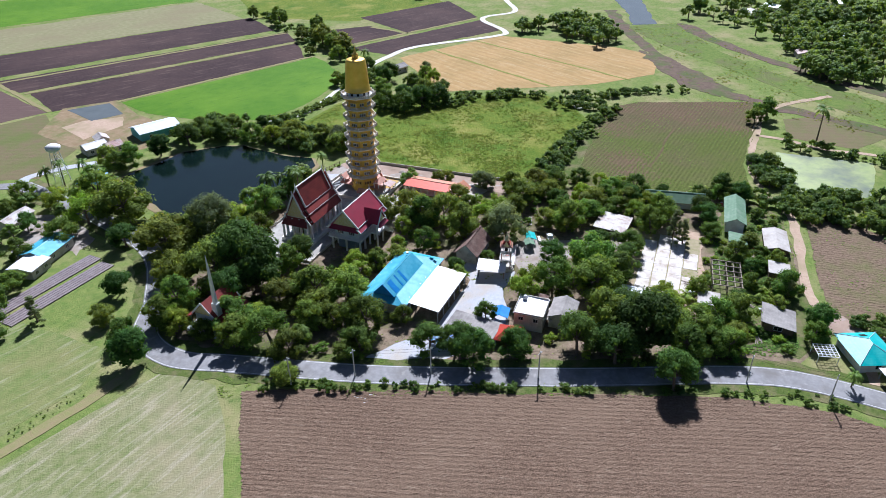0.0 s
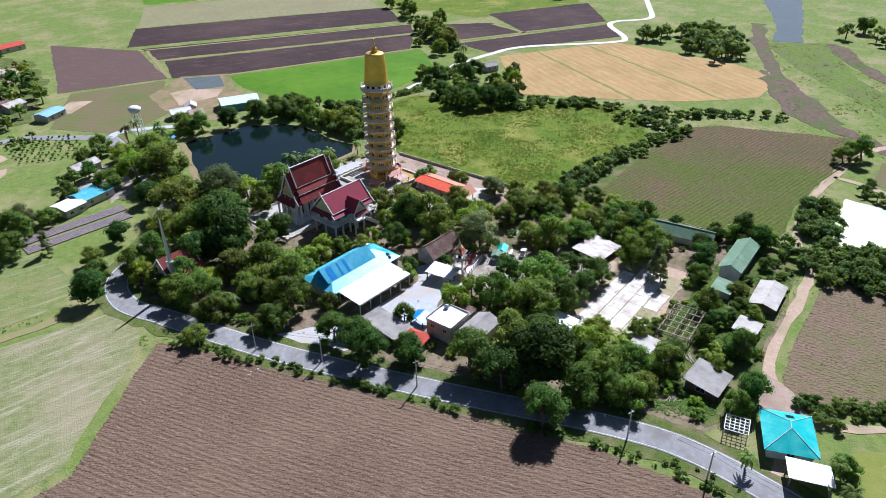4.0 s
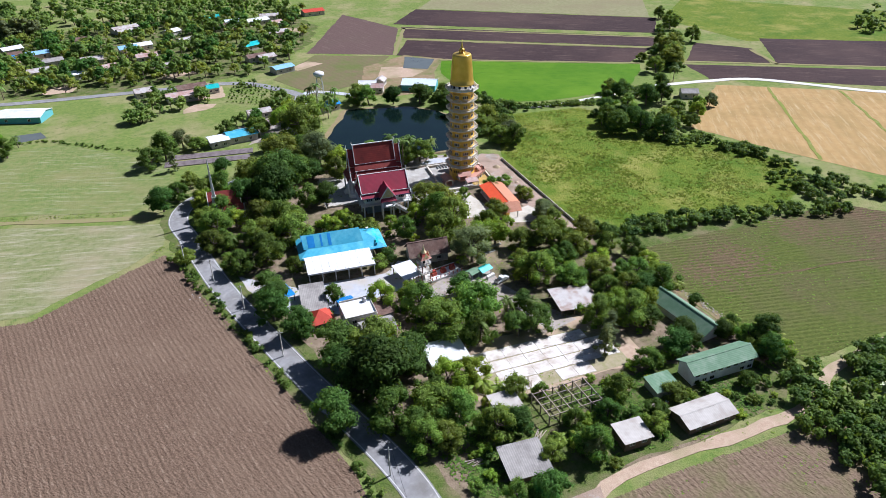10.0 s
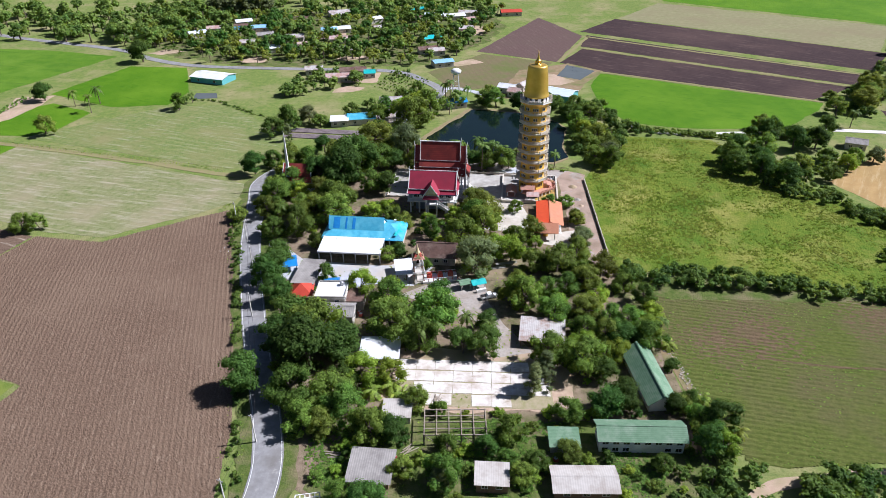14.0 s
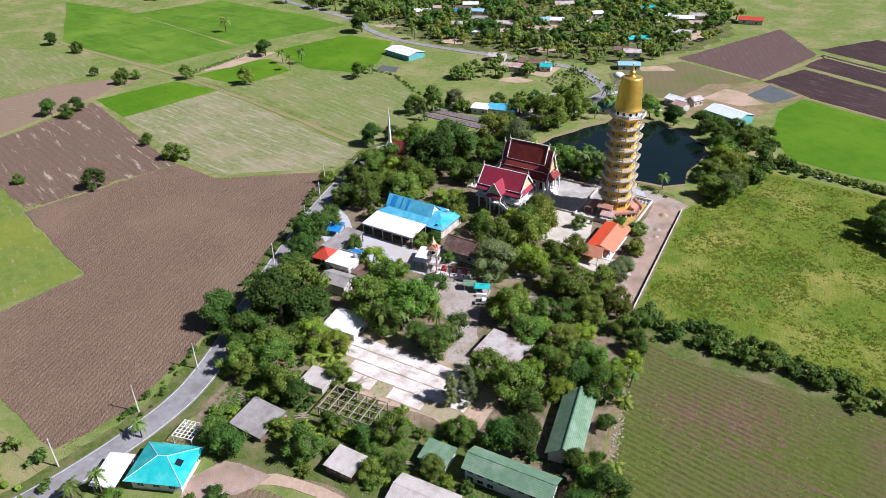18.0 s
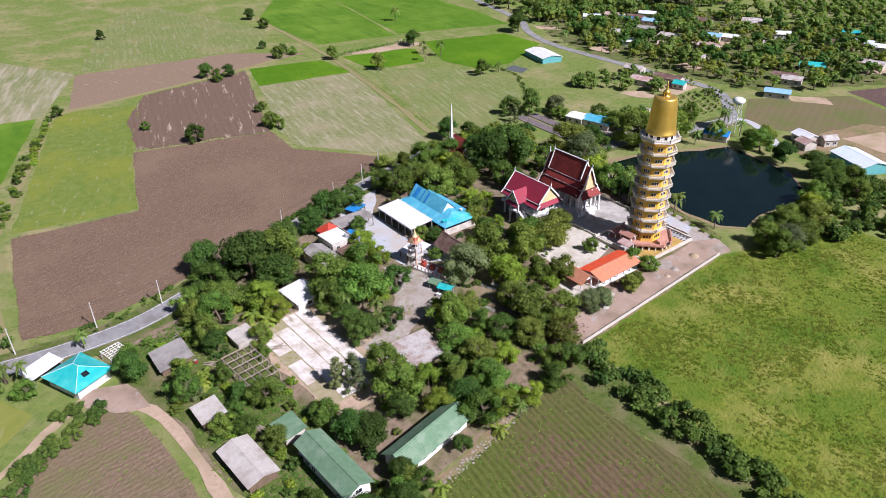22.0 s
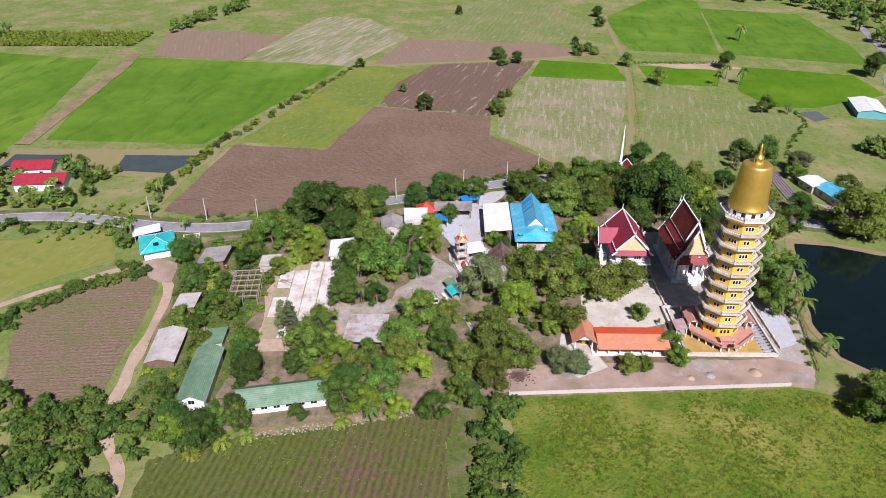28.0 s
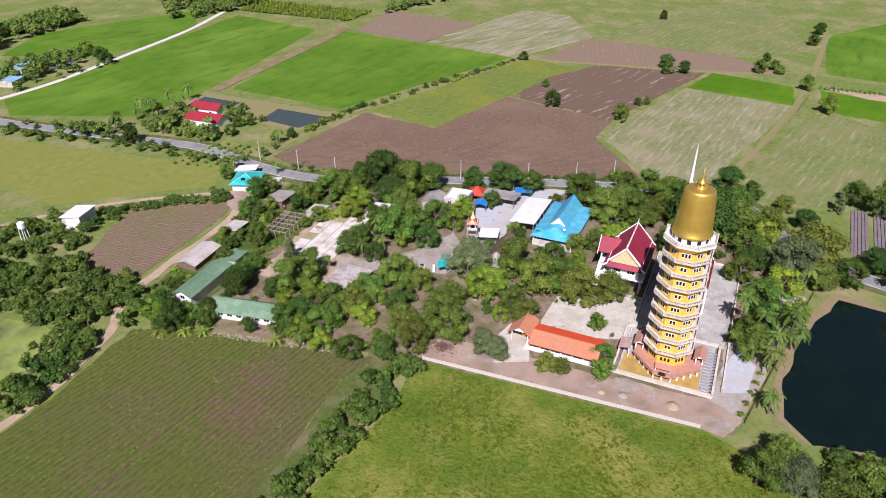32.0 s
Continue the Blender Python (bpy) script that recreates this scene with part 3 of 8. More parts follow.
PLOUGHED = [(-69, -176), (-134, -168), (-128, -127), (-187, -112), (-172, -53.5), (-147, -55.5), (-123, -35.5), (-111.5, -28), (-103, -47), (-92, -77), (-80, -108), (-70, -136), (-65, -160)]
furrowed("field_ploughed", PLOUGHED, 109, 1.3, 0.040, 0.036, M["plough"], "freshly ploughed brown field beside the road", step=0.45)
field("field_ripening", [(-138, -167), (-130, -127), (-187, -113), (-206, -104), (-251, -86), (-263, -120), (-257, -130)], 0.05, M["rice_mixed"], "yellow-green ripening field")
furrowed("field_striped", [(-189, -110), (-173, -54), (-275, -22), (-266, -84), (-230, -102)], 165, 3.2, 0.05, 0.04, M["plough_red"], "brown harrowed field with pale rows", step=1.6)
field("field_harrowed", [(-263, -122), (-331, -103), (-320, -12), (-289, 26), (-283, -19), (-267, -88)], 0.05, M["plough_far"], "brown harrowed field")
field("field_red_brown", [(-360, -276), (-340, -190), (-273, -203), (-284, -262)], 0.05, M["plough_far"], "brown harrowed field beyond the rice")
field("field_pale_far", [(-338, -189), (-276, -203), (-262, -134), (-334, -103), (-398, -137), (-402, -176)], 0.05, M["stubble_pale"], "pale dry stubble field")
field("field_stubble", [(-171, -50), (-148, -52), (-120, -30), (-112, -21), (-112, -6), (-127, -1), (-233, 26), (-242, -28)], 0.05, M["stubble"], "pale stubble field with dry streaks")
field("field_young_rice", [(-242, -28), (-278, -18), (-268, 25), (-233, 26)], 0.055, M["rice"], "strip of bright young rice")
field("field_stubble_north", [(-127, 9), (-112, 14), (-112, 50), (-125, 62), (-160, 90), (-189, 85), (-229, 46), (-236, 36)], 0.05, M["stubble_green"], "green-tinged stubble field")
field("field_rice_a", [(-303, 42), (-292, 97), (-469, 136), (-531, 132), (-402, 44)], 0.05, M["rice_dark"], "deep green rice field")
field("field_rice_b", [(-440, 130), (-294, 101), (-268, 181), (-318, 192), (-420, 200)], 0.05, M["rice_dark"], "deep green rice field by the far road")
field("field_rice_c", [(-264, 101), (-247, 158), (-210, 158), (-188, 110), (-190, 88), (-218, 82)], 0.05, M["rice"], "bright green rice field by the barn")
field("field_rice_d", [(-266, 39), (-236, 38), (-227, 49), (-224, 73), (-253, 86), (-258, 80)], 0.05, M["rice"], "small bright green rice field")
field("field_fallow_strip", [(-272, 41), (-271, 72), (-279, 93), (-260, 99), (-258, 84), (-260, 60)], 0.06, M["dirt"], "pale fallow strip with seedlings")
field("field_rice_west", [(-138, -254), (-280, -276), (-262, -136), (-134, -182)], 0.05, M["rice_dark"], "deep green rice field")
field("field_rice_far_west", [(-74, -350), (-168, -358), (-292, -374), (-274, -290), (-140, -266), (-108, -264), (-84, -266), (-58, -326)], 0.05, M["rice_dark"], "deep green rice field behind a bund")
field("field_rice_end", [(-132, -432), (-184, -462), (-291, -417), (-246, -374), (-179, -367), (-149, -393)], 0.05, M["rice_dark"], "deep green rice field past the white road")
ribbon("track_bund", smooth_line([(-132, -261), (-274, -271), (-290, -285)], 10), 7.0, 0.25, M["bund_brown"], "brown earth bund between rice fields", 1.0)
ribbon("track_white", smooth_line([(-20, -362), (-74, -354), (-108, -353), (-170, -362), (-234, -373), (-300, -393), (-380, -415)], 5), 4.0, 0.14, M["dirt_white"], "white gravel farm road", 0.4)
ribbon("track_canal", smooth_line([(-410, 47), (-384, 43), (-266, 32), (-180, 16), (-130, 4), (-114, 2)], 8), 3.0, 0.12, M["bund"], "grassy canal bank path", 0.8)
ribbon("track_hedge", smooth_line([(-66, -180), (-103, -178), (-132, -174), (-200, -150), (-262, -128), (-266, -108), (-280, -20), (-300, 30)], 8), 2.6, 0.12, M["bund"], "dry earth path between fields", 0.6)
ribbon("track_striped", smooth_line([(-262, -127), (-268, -88), (-280, -22)], 8), 2.6, 0.13, M["bund"], "dry earth path", 0.6)
# north
field("field_rice_north", [(42, 163), (151, 116), (145, 105), (120, 77), (96, 74), (72, 73), (48, 79), (37, 99), (34, 139)], 0.05, M["rice"], "bright green rice field beside the pond")
field("field_dark_a", [(67, 315), (228, 221), (201, 180), (37, 270)], 0.05, M["dark_plough"], "dark ploughed field")
field("field_dark_b", [(41, 259), (199, 169), (180, 149), (34, 227)], 0.05, M["dark_plough"], "dark ploughed field between bunds")
field("field_dark_c", [(35, 220), (176, 145), (147, 121), (42, 168), (19, 185)], 0.05, M["dark_plough"], "dark ploughed field by the green rice")
field("field_brown_north", [(8, 316), (38, 257), (17, 187), (-34, 209)], 0.05, M["brown_purple"], "purple-brown ploughed field")
field("field_fallow_north", [(-30, 203), (14, 185), (-11, 135), (-41, 123), (-60, 158)], 0.05, M["fallow"], "brown and green fallow field")
field("field_pale_north", [(70, 316), (225, 225), (262, 300), (110, 380)], 0.05, M["stubble_tan"], "pale dry stubble field")
field("field_green_north", [(115, 390), (265, 305), (330, 420), (160, 480)], 0.05, M["rice"], "green rice field")
field("field_dark_d", [(257, 143), (336, 104), (289, 61), (226, 88)], 0.05, M["dark_plough"], "dark ploughed field by the white road")
field("field_dark_e", [(211, 148), (236, 123), (224, 92), (181, 113)], 0.05, M["dark_plough"], "small dark ploughed field")
field("field_dark_f", [(175, 107), (282, 55), (255, 32), (196, 67), (172, 77)], 0.05, M["dark_plough"], "dark ploughed field beside the straw")
field("field_green_east", [(245, 140), (330, 105), (400, 180), (290, 280), (230, 215)], 0.04, M["meadow"], "green field beyond the dark ploughland")
for n, (p, q) in enumerate((((37, 256), (197, 168)), ((34, 223), (178, 146)), ((42, 256), (18, 186)), ((42, 166), (152, 118)), ((178, 112), (286, 60)), ((233, 121), (226, 88)))):
    ribbon("track_field_edge_%d" % (n + 1), wander([p, q], 4, 0.4, n, False), 2.4, 0.13, M["bund"], "straw-coloured field bund", 0.5)
field("field_meadow", [(22, 11), (26, -60), (49, -58), (99, -66), (123, -50), (133, -31), (108, 12), (87, 40), (82, 58), (39, 60)], 0.05, M["meadow"], "patchy green grazing meadow")
field("field_straw", [(168, 67), (217, 40), (241, 27), (238, -50), (231, -70), (209, -80), (187, -82), (158, -55), (131, -11), (118, 16)], 0.05, M["straw"], "golden straw stubble field")
for n, (p, q) in enumerate((((191, 54), (146, -34)), ((222, 36), (172, -72)))):
    ribbon("verge_straw_%d" % (n + 1), wander([p, q], 4, 0.5, n, False), 1.5, 0.11, M["rice_ripe"], "green strip through the straw field", 0.7)
ROWS_FIELD = [(30, -70), (41, -73), (100, -70), (124, -70), (137, -82), (158, -137), (136, -140), (97, -134), (75, -133), (47, -137), (41, -125), (38, -105)]
furrowed("field_row_crop", ROWS_FIELD, 172, 1.6, 0.075, 0.024, M["row_crop"], "green and brown row-crop field", bare=((120, -80, 20), (128, -95, 22), (134, -112, 23), (130, -129, 18), (147, -131, 14), (101, -77, 9), (60, -88, 8), (50, -92, 6)), bare_mat=M["row_bare"])
ribbon("track_ditch", smooth_line([(58, -99), (76, -101), (91, -101), (121, -105)], 6), 0.9, 0.17, M["row_bare"], "shallow bare ditch across the crop rows", 0.3)
furrowed("field_weedy", [(-4, -193), (-13, -192), (-31, -163), (-17, -159), (22, -156), (39, -154), (44, -160), (30, -178)], 95, 1.4, 0.04, 0.032, M["small_field"], "small weedy brown field", step=0.5)
field("field_ripe_south", [(-34, -303), (-53, -187), (-36, -179), (2, -222), (-1, -258)], 0.05, M["rice_ripe"], "yellow ripening rice field")
# river
field("river_bed", [(296, -46), (318, -78), (250, -112), (212, -145), (182, -190), (120, -260), (100, -235), (150, -183), (178, -152), (211, -122), (244, -86)], 0.05, M["river_weed"], "weed-grown green river bed")
field("water_river", [(450, 10), (385, -22), (342, -40), (302, -50), (311, -66), (356, -52), (400, -40), (460, -20)], 0.07, M["water_pale"], "pale river water", 0.8)
for n, line in enumerate(([(346, -27), (300, -42), (242, -70), (205, -92), (180, -105), (169, -116), (155, -143), (137, -182), (110, -225)], [(318, -80), (262, -120), (222, -158), (190, -200)])):
    ribbon("bank_river_%d" % (n + 1), smooth_line(line, 6), 9.0, 0.10, M["bank_dark"], "purple-brown bare river bank", 6.0)
field("bank_spoil", [(236, -66), (200, -82), (172, -100), (160, -118), (172, -124), (196, -108), (215, -92)], 0.11, M["bank_dark"], "bare dug earth by the river", 2.0)
field("field_fallow_east", [(112, -150), (136, -148), (150, -168), (128, -190), (108, -176)], 0.05, M["fallow"], "dry fallow patch by the track")
ribbon("road_white", smooth_line([(420, 100), (350, 58), (316, 41), (293, 55), (278, 52), (254, 28), (238, 30), (196, 67), (168, 74), (140, 76)], 6), 4.0, 0.14, M["dirt_white"], "white concrete farm road", 0.3)
ribbon("track_rice", smooth_line([(46, 76), (60, 66), (80, 67), (96, 69), (120, 72), (142, 78)], 6), 2.2, 0.13, M["dirt_white"], "pale path beside the rice", 0.5)
ribbon("track_east", smooth_line([(97, -136), (112, -137), (140, -139), (160, -150), (180, -170)], 6), 3.2, 0.13, M["dirt"], "pale dirt track", 0.8)
ribbon("track_east_branch", smooth_line([(110, -137), (109, -148), (103, -165), (104, -181), (98, -215)], 6), 2.6, 0.13, M["dirt"], "pale dirt track past the duckweed pond", 0.8)
# water
POND = [(-47, 52), (-49, 40), (-27, 31), (-1, 26), (10, 27), (16, 33), (14, 48), (17, 68), (13, 76), (2, 87), (-16, 91), (-29, 92), (-39, 70)]
field("bank_pond", [(x * 1.06 - 0.4, (y - 58) * 1.06 + 58) for x, y in POND], 0.12, M["bank"], "sandy bank round the pond")
field("water_pond", POND, 0.14, M["water"], "dark still pond water", 0.8)
field("bank_fish_ponds", [(-100, -262), (-127, -262), (-128, -172), (-117, -170), (-99, -183), (-101, -211), (-104, -231), (-101, -250)], 0.07, M["bund"], "dry sandy bank round the fish ponds", 1.2)
field("water_fish_pond", [(-105, -209), (-121, -211), (-121, -176), (-102.5, -186)], 0.09, M["water_grey"], "narrow dark fish pond", 0.2)
field("water_palm_pond", [(-107, -257), (-121, -258), (-121, -234), (-109, -234)], 0.09, M["water_grey"], "small dark pond by palms", 0.2)
field("water_pool", [(-120, -388), (-142, -392), (-146, -378), (-124, -374)], 0.06, M["water_pale"], "grey-blue farm pond", 0.3)
field("bank_duckweed_pond", [(96, -143), (54, -142), (52, -162), (57, -184), (100, -186)], 0.08, M["grass"], "weedy pond bank", 1.0)
field("water_duckweed_pond", [(93, -146), (57, -146), (56, -160), (60, -179), (95, -181), (94, -167)], 0.10, M["duckweed"], "pale pond partly covered with duckweed", 1.0)
field("water_pit", [(116, -54), (120, -53), (121, -58), (117, -59)], 0.09, M["duckweed"], "small pale water hole", 0.5)
field("bank_north_ponds", [(-6, 166), (24, 184), (44, 168), (31, 141), (22, 108), (0, 106), (-16, 114), (-12, 140)], 0.06, M["bund_brown"], "sandy farm pad with bunds")
field("water_north_pond", [(16, 156), (23, 180), (39, 168), (29, 149)], 0.10, M["water_pale"], "small grey fish pond", 0.2)
field("water_barn_pond", [(-183, 108), (-172, 110), (-168, 101), (-180, 98)], 0.08, M["water_pale"], "shallow pond by the barn", 0.6)
field("yard_village", [(-232, 184), (-181, 164), (-100, 166), (-62, 176), (-30, 230), (-16, 290), (-30, 330), (-111, 346), (-195, 330), (-262, 280), (-290, 230)], 0.025, M["verge"], "weedy ground of the village", 3.0)
for n, ring_ in enumerate(([(-252, 190), (-240, 202), (-228, 196), (-240, 186)], [(-184, 172), (-168, 172), (-164, 184), (-180, 186)], [(-108, 116), (-96, 116), (-92, 124), (-104, 128)], [(-120, 180), (-100, 186), (-104, 194), (-122, 190)], [(-52, 250), (-34, 254), (-28, 280), (-44, 284)], [(-150, 236), (-128, 240), (-132, 256), (-150, 252)], [(-84, 290), (-60, 300), (-62, 310), (-84, 304)], [(-110, 132), (-86, 136), (-88, 156), (-112, 150)], [(-212, 250), (-190, 246), (-192, 260), (-214, 266)])):
    field("yard_village_%d" % (n + 1), ring_, 0.04 + 0.004 * n, M["dirt"], "bare reddish dirt yard in the village", 1.6)
field("pavement_house_yard", [(-86, 84), (-64, 98), (-59, 84), (-69, 64), (-80, 61), (-76, 72), (-90, 76)], 0.045, M["gravel_warm"], "grey gravel yard of the blue-roofed house", 1.0)
field("field_pale_far_west", [(-513, -22), (-503, -1), (-366, 34), (-322, 8), (-334, -100), (-420, -70)], 0.045, M["stubble_green"], "smooth pale green field beyond the ploughland", 1.5)
field("pad_sand_farm", [(-4, 140), (4, 162), (14, 160), (26, 146), (17, 137)], 0.085, M["dirt"], "pale sandy pad beside the fish pond", 0.6)
field("verge_hedge", [(24, -74), (26, -62), (42, -61), (65, -63), (98, -68), (122, -70), (122, -74), (88, -73), (40, -73), (32, -72)], 0.07, M["verge"], "weedy strip along the hedge", 1.2)
field("pad_sand_north", [(-50, 178), (-36, 190), (-28, 182), (-44, 172)], 0.08, M["dirt"], "pale sandy pad beside the blue shed")
# roads
ROAD = smooth_line([(-48, 124), (-56, 81), (-68, 41), (-88, 20), (-103, 10), (-108, -4), (-104, -20), (-95, -52), (-84, -82), (-73, -109), (-62, -134), (-57, -152), (-58, -176), (-63, -200), (-64, -220), (-57, -265), (-50, -325), (-45, -400)], 8)
ribbon("verge_road", ROAD, 13.0, 0.09, M["verge"], "weedy roadside verge", 1.6)
ribbon("road", ROAD, 6.9, 0.16, M["asphalt"], "worn grey asphalt country road", 0.2, crown=0.06)
for n, off in enumerate((-3.05, 3.05)):
    ribbon("road_edge_line_%d" % (n + 1), ROAD, 0.13, 0.185, M["paint_line"], "worn white edge line", 0.0, 0.01, offset=off)
ribbon("road_north", smooth_line([(-48, 124), (-58, 138), (-82, 159), (-140, 160), (-203, 162), (-240, 175), (-277, 198), (-365, 225), (-430, 250)], 6), 5.5, 0.15, M["asphalt"], "worn grey asphalt side road", 0.2)
ribbon("road_junction", smooth_line([(-48, 124), (-42, 128), (-30, 122), (-16, 110)], 6), 4.0, 0.14, M["gravel"], "gravel lane to the farm", 0.4)
ribbon("track", smooth_line([(-52, -168), (-36, -166), (-16, -155), (23, -152), (40, -148), (52, -141), (75, -136), (97, -136)], 6), 2.7, 0.12, M["dirt"], "pale dirt farm track", 1.2)
ribbon("track_south", smooth_line([(-34, -168), (-14, -196), (8, -216), (30, -230)], 6), 2.2, 0.11, M["dirt"], "pale dirt path beside the ripe rice", 1.0)
field("track_mouth", [(-40, -170), (-31, -168), (-22, -160), (-22, -155), (-34, -158)], 0.21, M["dirt_pink"], "bare dirt at the track's mouth", 1.5)
# temple yard
field("pavement_plaza", [(-104, -58), (-101, -48), (-88, -50), (-72, -62), (-45, -62), (-40, -56), (-31, -60), (-36, -73), (-46, -73), (-62, -79), (-78, -72), (-92, -62)], 0.06, M["gravel"], "grey gravel temple plaza", 0.6)
field("pavement_drive", [(-40, -78), (-25, -67), (-14, -70), (-13, -80), (-8, -90), (0, -102), (-9, -105), (-15, -90), (-27, -84)], 0.065, M["gravel_warm"], "worn gravel drive", 0.7)
field("pavement_court", [(-25, -12), (-5, -11), (3, -36), (-17, -35), (-25, -26)], 0.07, M["concrete"], "bleached concrete court", 0.2)
# greyer concrete than the bright court: the shade between halls is in the colour
field("pavement_hall_court", [(-56, -11.5), (-10, -11.5), (-11, 12), (-56, 13)], 0.065, M["concrete_grey"], "concrete paving round the hall, shade put in as grey", 0.2)
field("pavement_pavilion", [(1, -43), (1, -37), (15, -33), (19, -41), (14, -46)], 0.075, M["concrete"], "white concrete apron", 0.3)
field("track_wall", [(15.5, 18.6), (21.6, 15), (20.8, 9), (25, -60), (16, -58), (14, -40), (12.5, -16), (10.4, 10), (9, 16)], 0.06, M["dirt_pink"], "bare pinkish dirt strip inside the wall", 0.8)
field("pavement_pond_lane", [(11, 10), (15, 18), (-46, 32), (-50, 26), (-12, 13)], 0.07, M["gravel_warm"], "grey gravel lane beside the pond", 0.6)
field("pavement_gravel_patch", [(-15, 15), (-7, 20), (4, 18.6), (6.5, 14.6), (-2, 12.8)], 0.085, M["gravel"], "patch of blue-grey gravel on the lane", 0.8)
for n, (x, y, r) in enumerate(((13.8, -8.8, 2.4), (18.2, 13.6, 2.8), (17.0, -43.0, 2.6))):
    field("pavement_gravel_%d" % (n + 1), [(x + r * math.cos(k * 0.785), y + 1.4 * r * math.sin(k * 0.785)) for k in range(8)], 0.072, M["gravel_warm"], "patch of spilled warm grey gravel on bare soil", 0.6)
field("lawn_terrace", [(-17, -67), (-17, -53), (-2, -51), (-5, -66)], 0.055, M["terrace"], "bare earth terrace with low steps", 0.4)
field("lawn_weeds", [(-40, -126), (-12, -128), (30, -127), (38, -140), (30, -148.5), (14, -151), (-14, -152.5), (-26, -156), (-38, -160), (-48, -152), (-46, -140)], 0.05, M["verge"], "weedy green lot behind the sheds", 1.5)
field("lawn_south", [(34, -147), (50, -139), (56, -143), (52, -160), (46, -156)], 0.04, M["grass"], "weeds beside the track", 1.0)
field("sand_slab_edge", [(-37, -127), (-35, -104), (0, -100), (10, -108), (10, -124)], 0.052, M["dirt"], "pale sand round the concrete floor", 1.0)


# ---- buildings ----
FOOTPRINTS = [(-56.3, -45, 0, 14.5, 8), (-58.6, -57, 0, 11, 5), (-35.2, -0.9, 0, 16, 9), (0, 0, 0, 8, 11), (8, -33, 0, 8, 6), (-34, -19, 0, 11, 7), (-91, -5.5, 0, 5.5, 5.5)]


def house(name, label, category, x, y, rz, L, W, wall, rise, over, roof_mat, wall_mat, kind="gable", windows=(), posts=False, z=0.0, shape=None):
    """A house: L along its local x, eaves over the long sides. kind: gable, hip or lean (high at local +y)."""
    h = thing(name, label, category, x, y, z, rz)
    FOOTPRINTS.append((x, y, rz, L / 2 + 0.6, W / 2 + 0.6))
    t = 0.18
    if posts:
        for i in range(max(2, round(L / 3.5) + 1)):
            for s in (-1, 1):
                px = -L / 2 + 0.2 + i * (L - 0.4) / max(1, round(L / 3.5))
                part("post", Shape().box(px, s * (W / 2 - 0.2), 0, 0.22, 0.22, wall + (rise * (0.5 + s * 0.5) if kind == "lean" else 0)), wall_mat, h)
    else:
        for s in (-1, 1):
            top = wall + (rise if kind == "lean" and s > 0 else 0)
            part("wall", Shape().box(0, s * (W - t) / 2, 0, L, t, top), wall_mat, h)
            e = Shape()
            xx = s * (L - t) / 2
            ring = [(-W / 2 + t, 0), (W / 2 - t, 0), (W / 2 - t, wall)]
            if kind == "gable":
                ring = [(-W / 2 + t, 0), (W / 2 - t, 0), (W / 2 - t, wall), (0, wall + rise * 0.97), (-W / 2 + t, wall)]
            elif kind == "lean":
                ring = [(-W / 2 + t, 0), (W / 2 - t, 0), (W / 2 - t, wall + rise), (-W / 2 + t, wall)]
            else:
                ring.append((-W / 2 + t, wall))
            e.slab([(xx + t / 2, a, b) for a, b in ring], t)
            part("wall", e, wall_mat, h)
    k = rise / (W / 2)
    ex, ey = L / 2 + over, W / 2 + over
    lo = wall - over * k + 0.06
    if kind == "gable":
        for s in (-1, 1):
            q = [(-ex * s, -s * ey * -1, lo), (ex * s, s * ey, lo), (ex * s, 0, wall + rise + 0.06), (-ex * s, 0, wall + rise + 0.06)]
            q = [(-ex, s * ey, lo), (ex, s * ey, lo), (ex, 0, wall + rise + 0.06), (-ex, 0, wall + rise + 0.06)]
            part("roof", Shape().slab(q if s < 0 else q[::-1], 0.1), roof_mat, h)
        part("ridge_cap", Shape().slab([(-ex, -0.28, wall + rise + 0.03), (ex, -0.28, wall + rise + 0.03), (ex, 0, wall + rise + 0.14), (-ex, 0, wall + rise + 0.14)], 0.04).slab([(-ex, 0, wall + rise + 0.14), (ex, 0, wall + rise + 0.14), (ex, 0.28, wall + rise + 0.03), (-ex, 0.28, wall + rise + 0.03)], 0.04), roof_mat, h)
    elif kind == "hip":
        r = max(0.0, L / 2 - W / 2)
        a, b, c_, d = (-ex, -ey, lo), (ex, -ey, lo), (ex, ey, lo), (-ex, ey, lo)
        p, q = (-r, 0, wall + rise), (r, 0, wall + rise)
        for quad in ((a, b, q, p), (c_, d, p, q), (b, c_, q), (d, a, p)):
            part("roof", Shape().slab(quad, 0.1), roof_mat, h)
    else:
        k = rise / W
        part("roof", Shape().slab([(-ex, -ey, wall - over * k + 0.08), (ex, -ey, wall - over * k + 0.08), (ex, ey, wall + rise + over * k + 0.08), (-ex, ey, wall + rise + over * k + 0.08)], 0.09), roof_mat, h)
    for side, u, zz, w, hh in windows:
        win = thing("window", "", "", 0, 0, 0)
        for key in ("label", "category"):
            if key in win:
                del win[key]
        ang = {"s": 0, "e": 90, "n": 180, "w": 270}[side]
        off = W / 2 if side in "sn" else L / 2
        win.parent = h
        win.matrix_basis = pose(0, 0, 0, 0, 0, ang) @ pose(u, -off, zz)
        part("pane", Shape().box(0, -0.01, 0, w, 0.03, hh), M["glass_dark"], win)
        f = Shape().box(0, -0.03, hh, w + 0.16, 0.09, 0.08).box(0, -0.03, -0.08, w + 0.16, 0.09, 0.08)
        f.box(-w / 2 - 0.04, -0.03, 0, 0.08, 0.09, hh).box(w / 2 + 0.04, -0.03, 0, 0.08, 0.09, hh).box(0, -0.03, 0, 0.05, 0.07, hh)
        part("window_frame", f, M["white"], win)
    return h


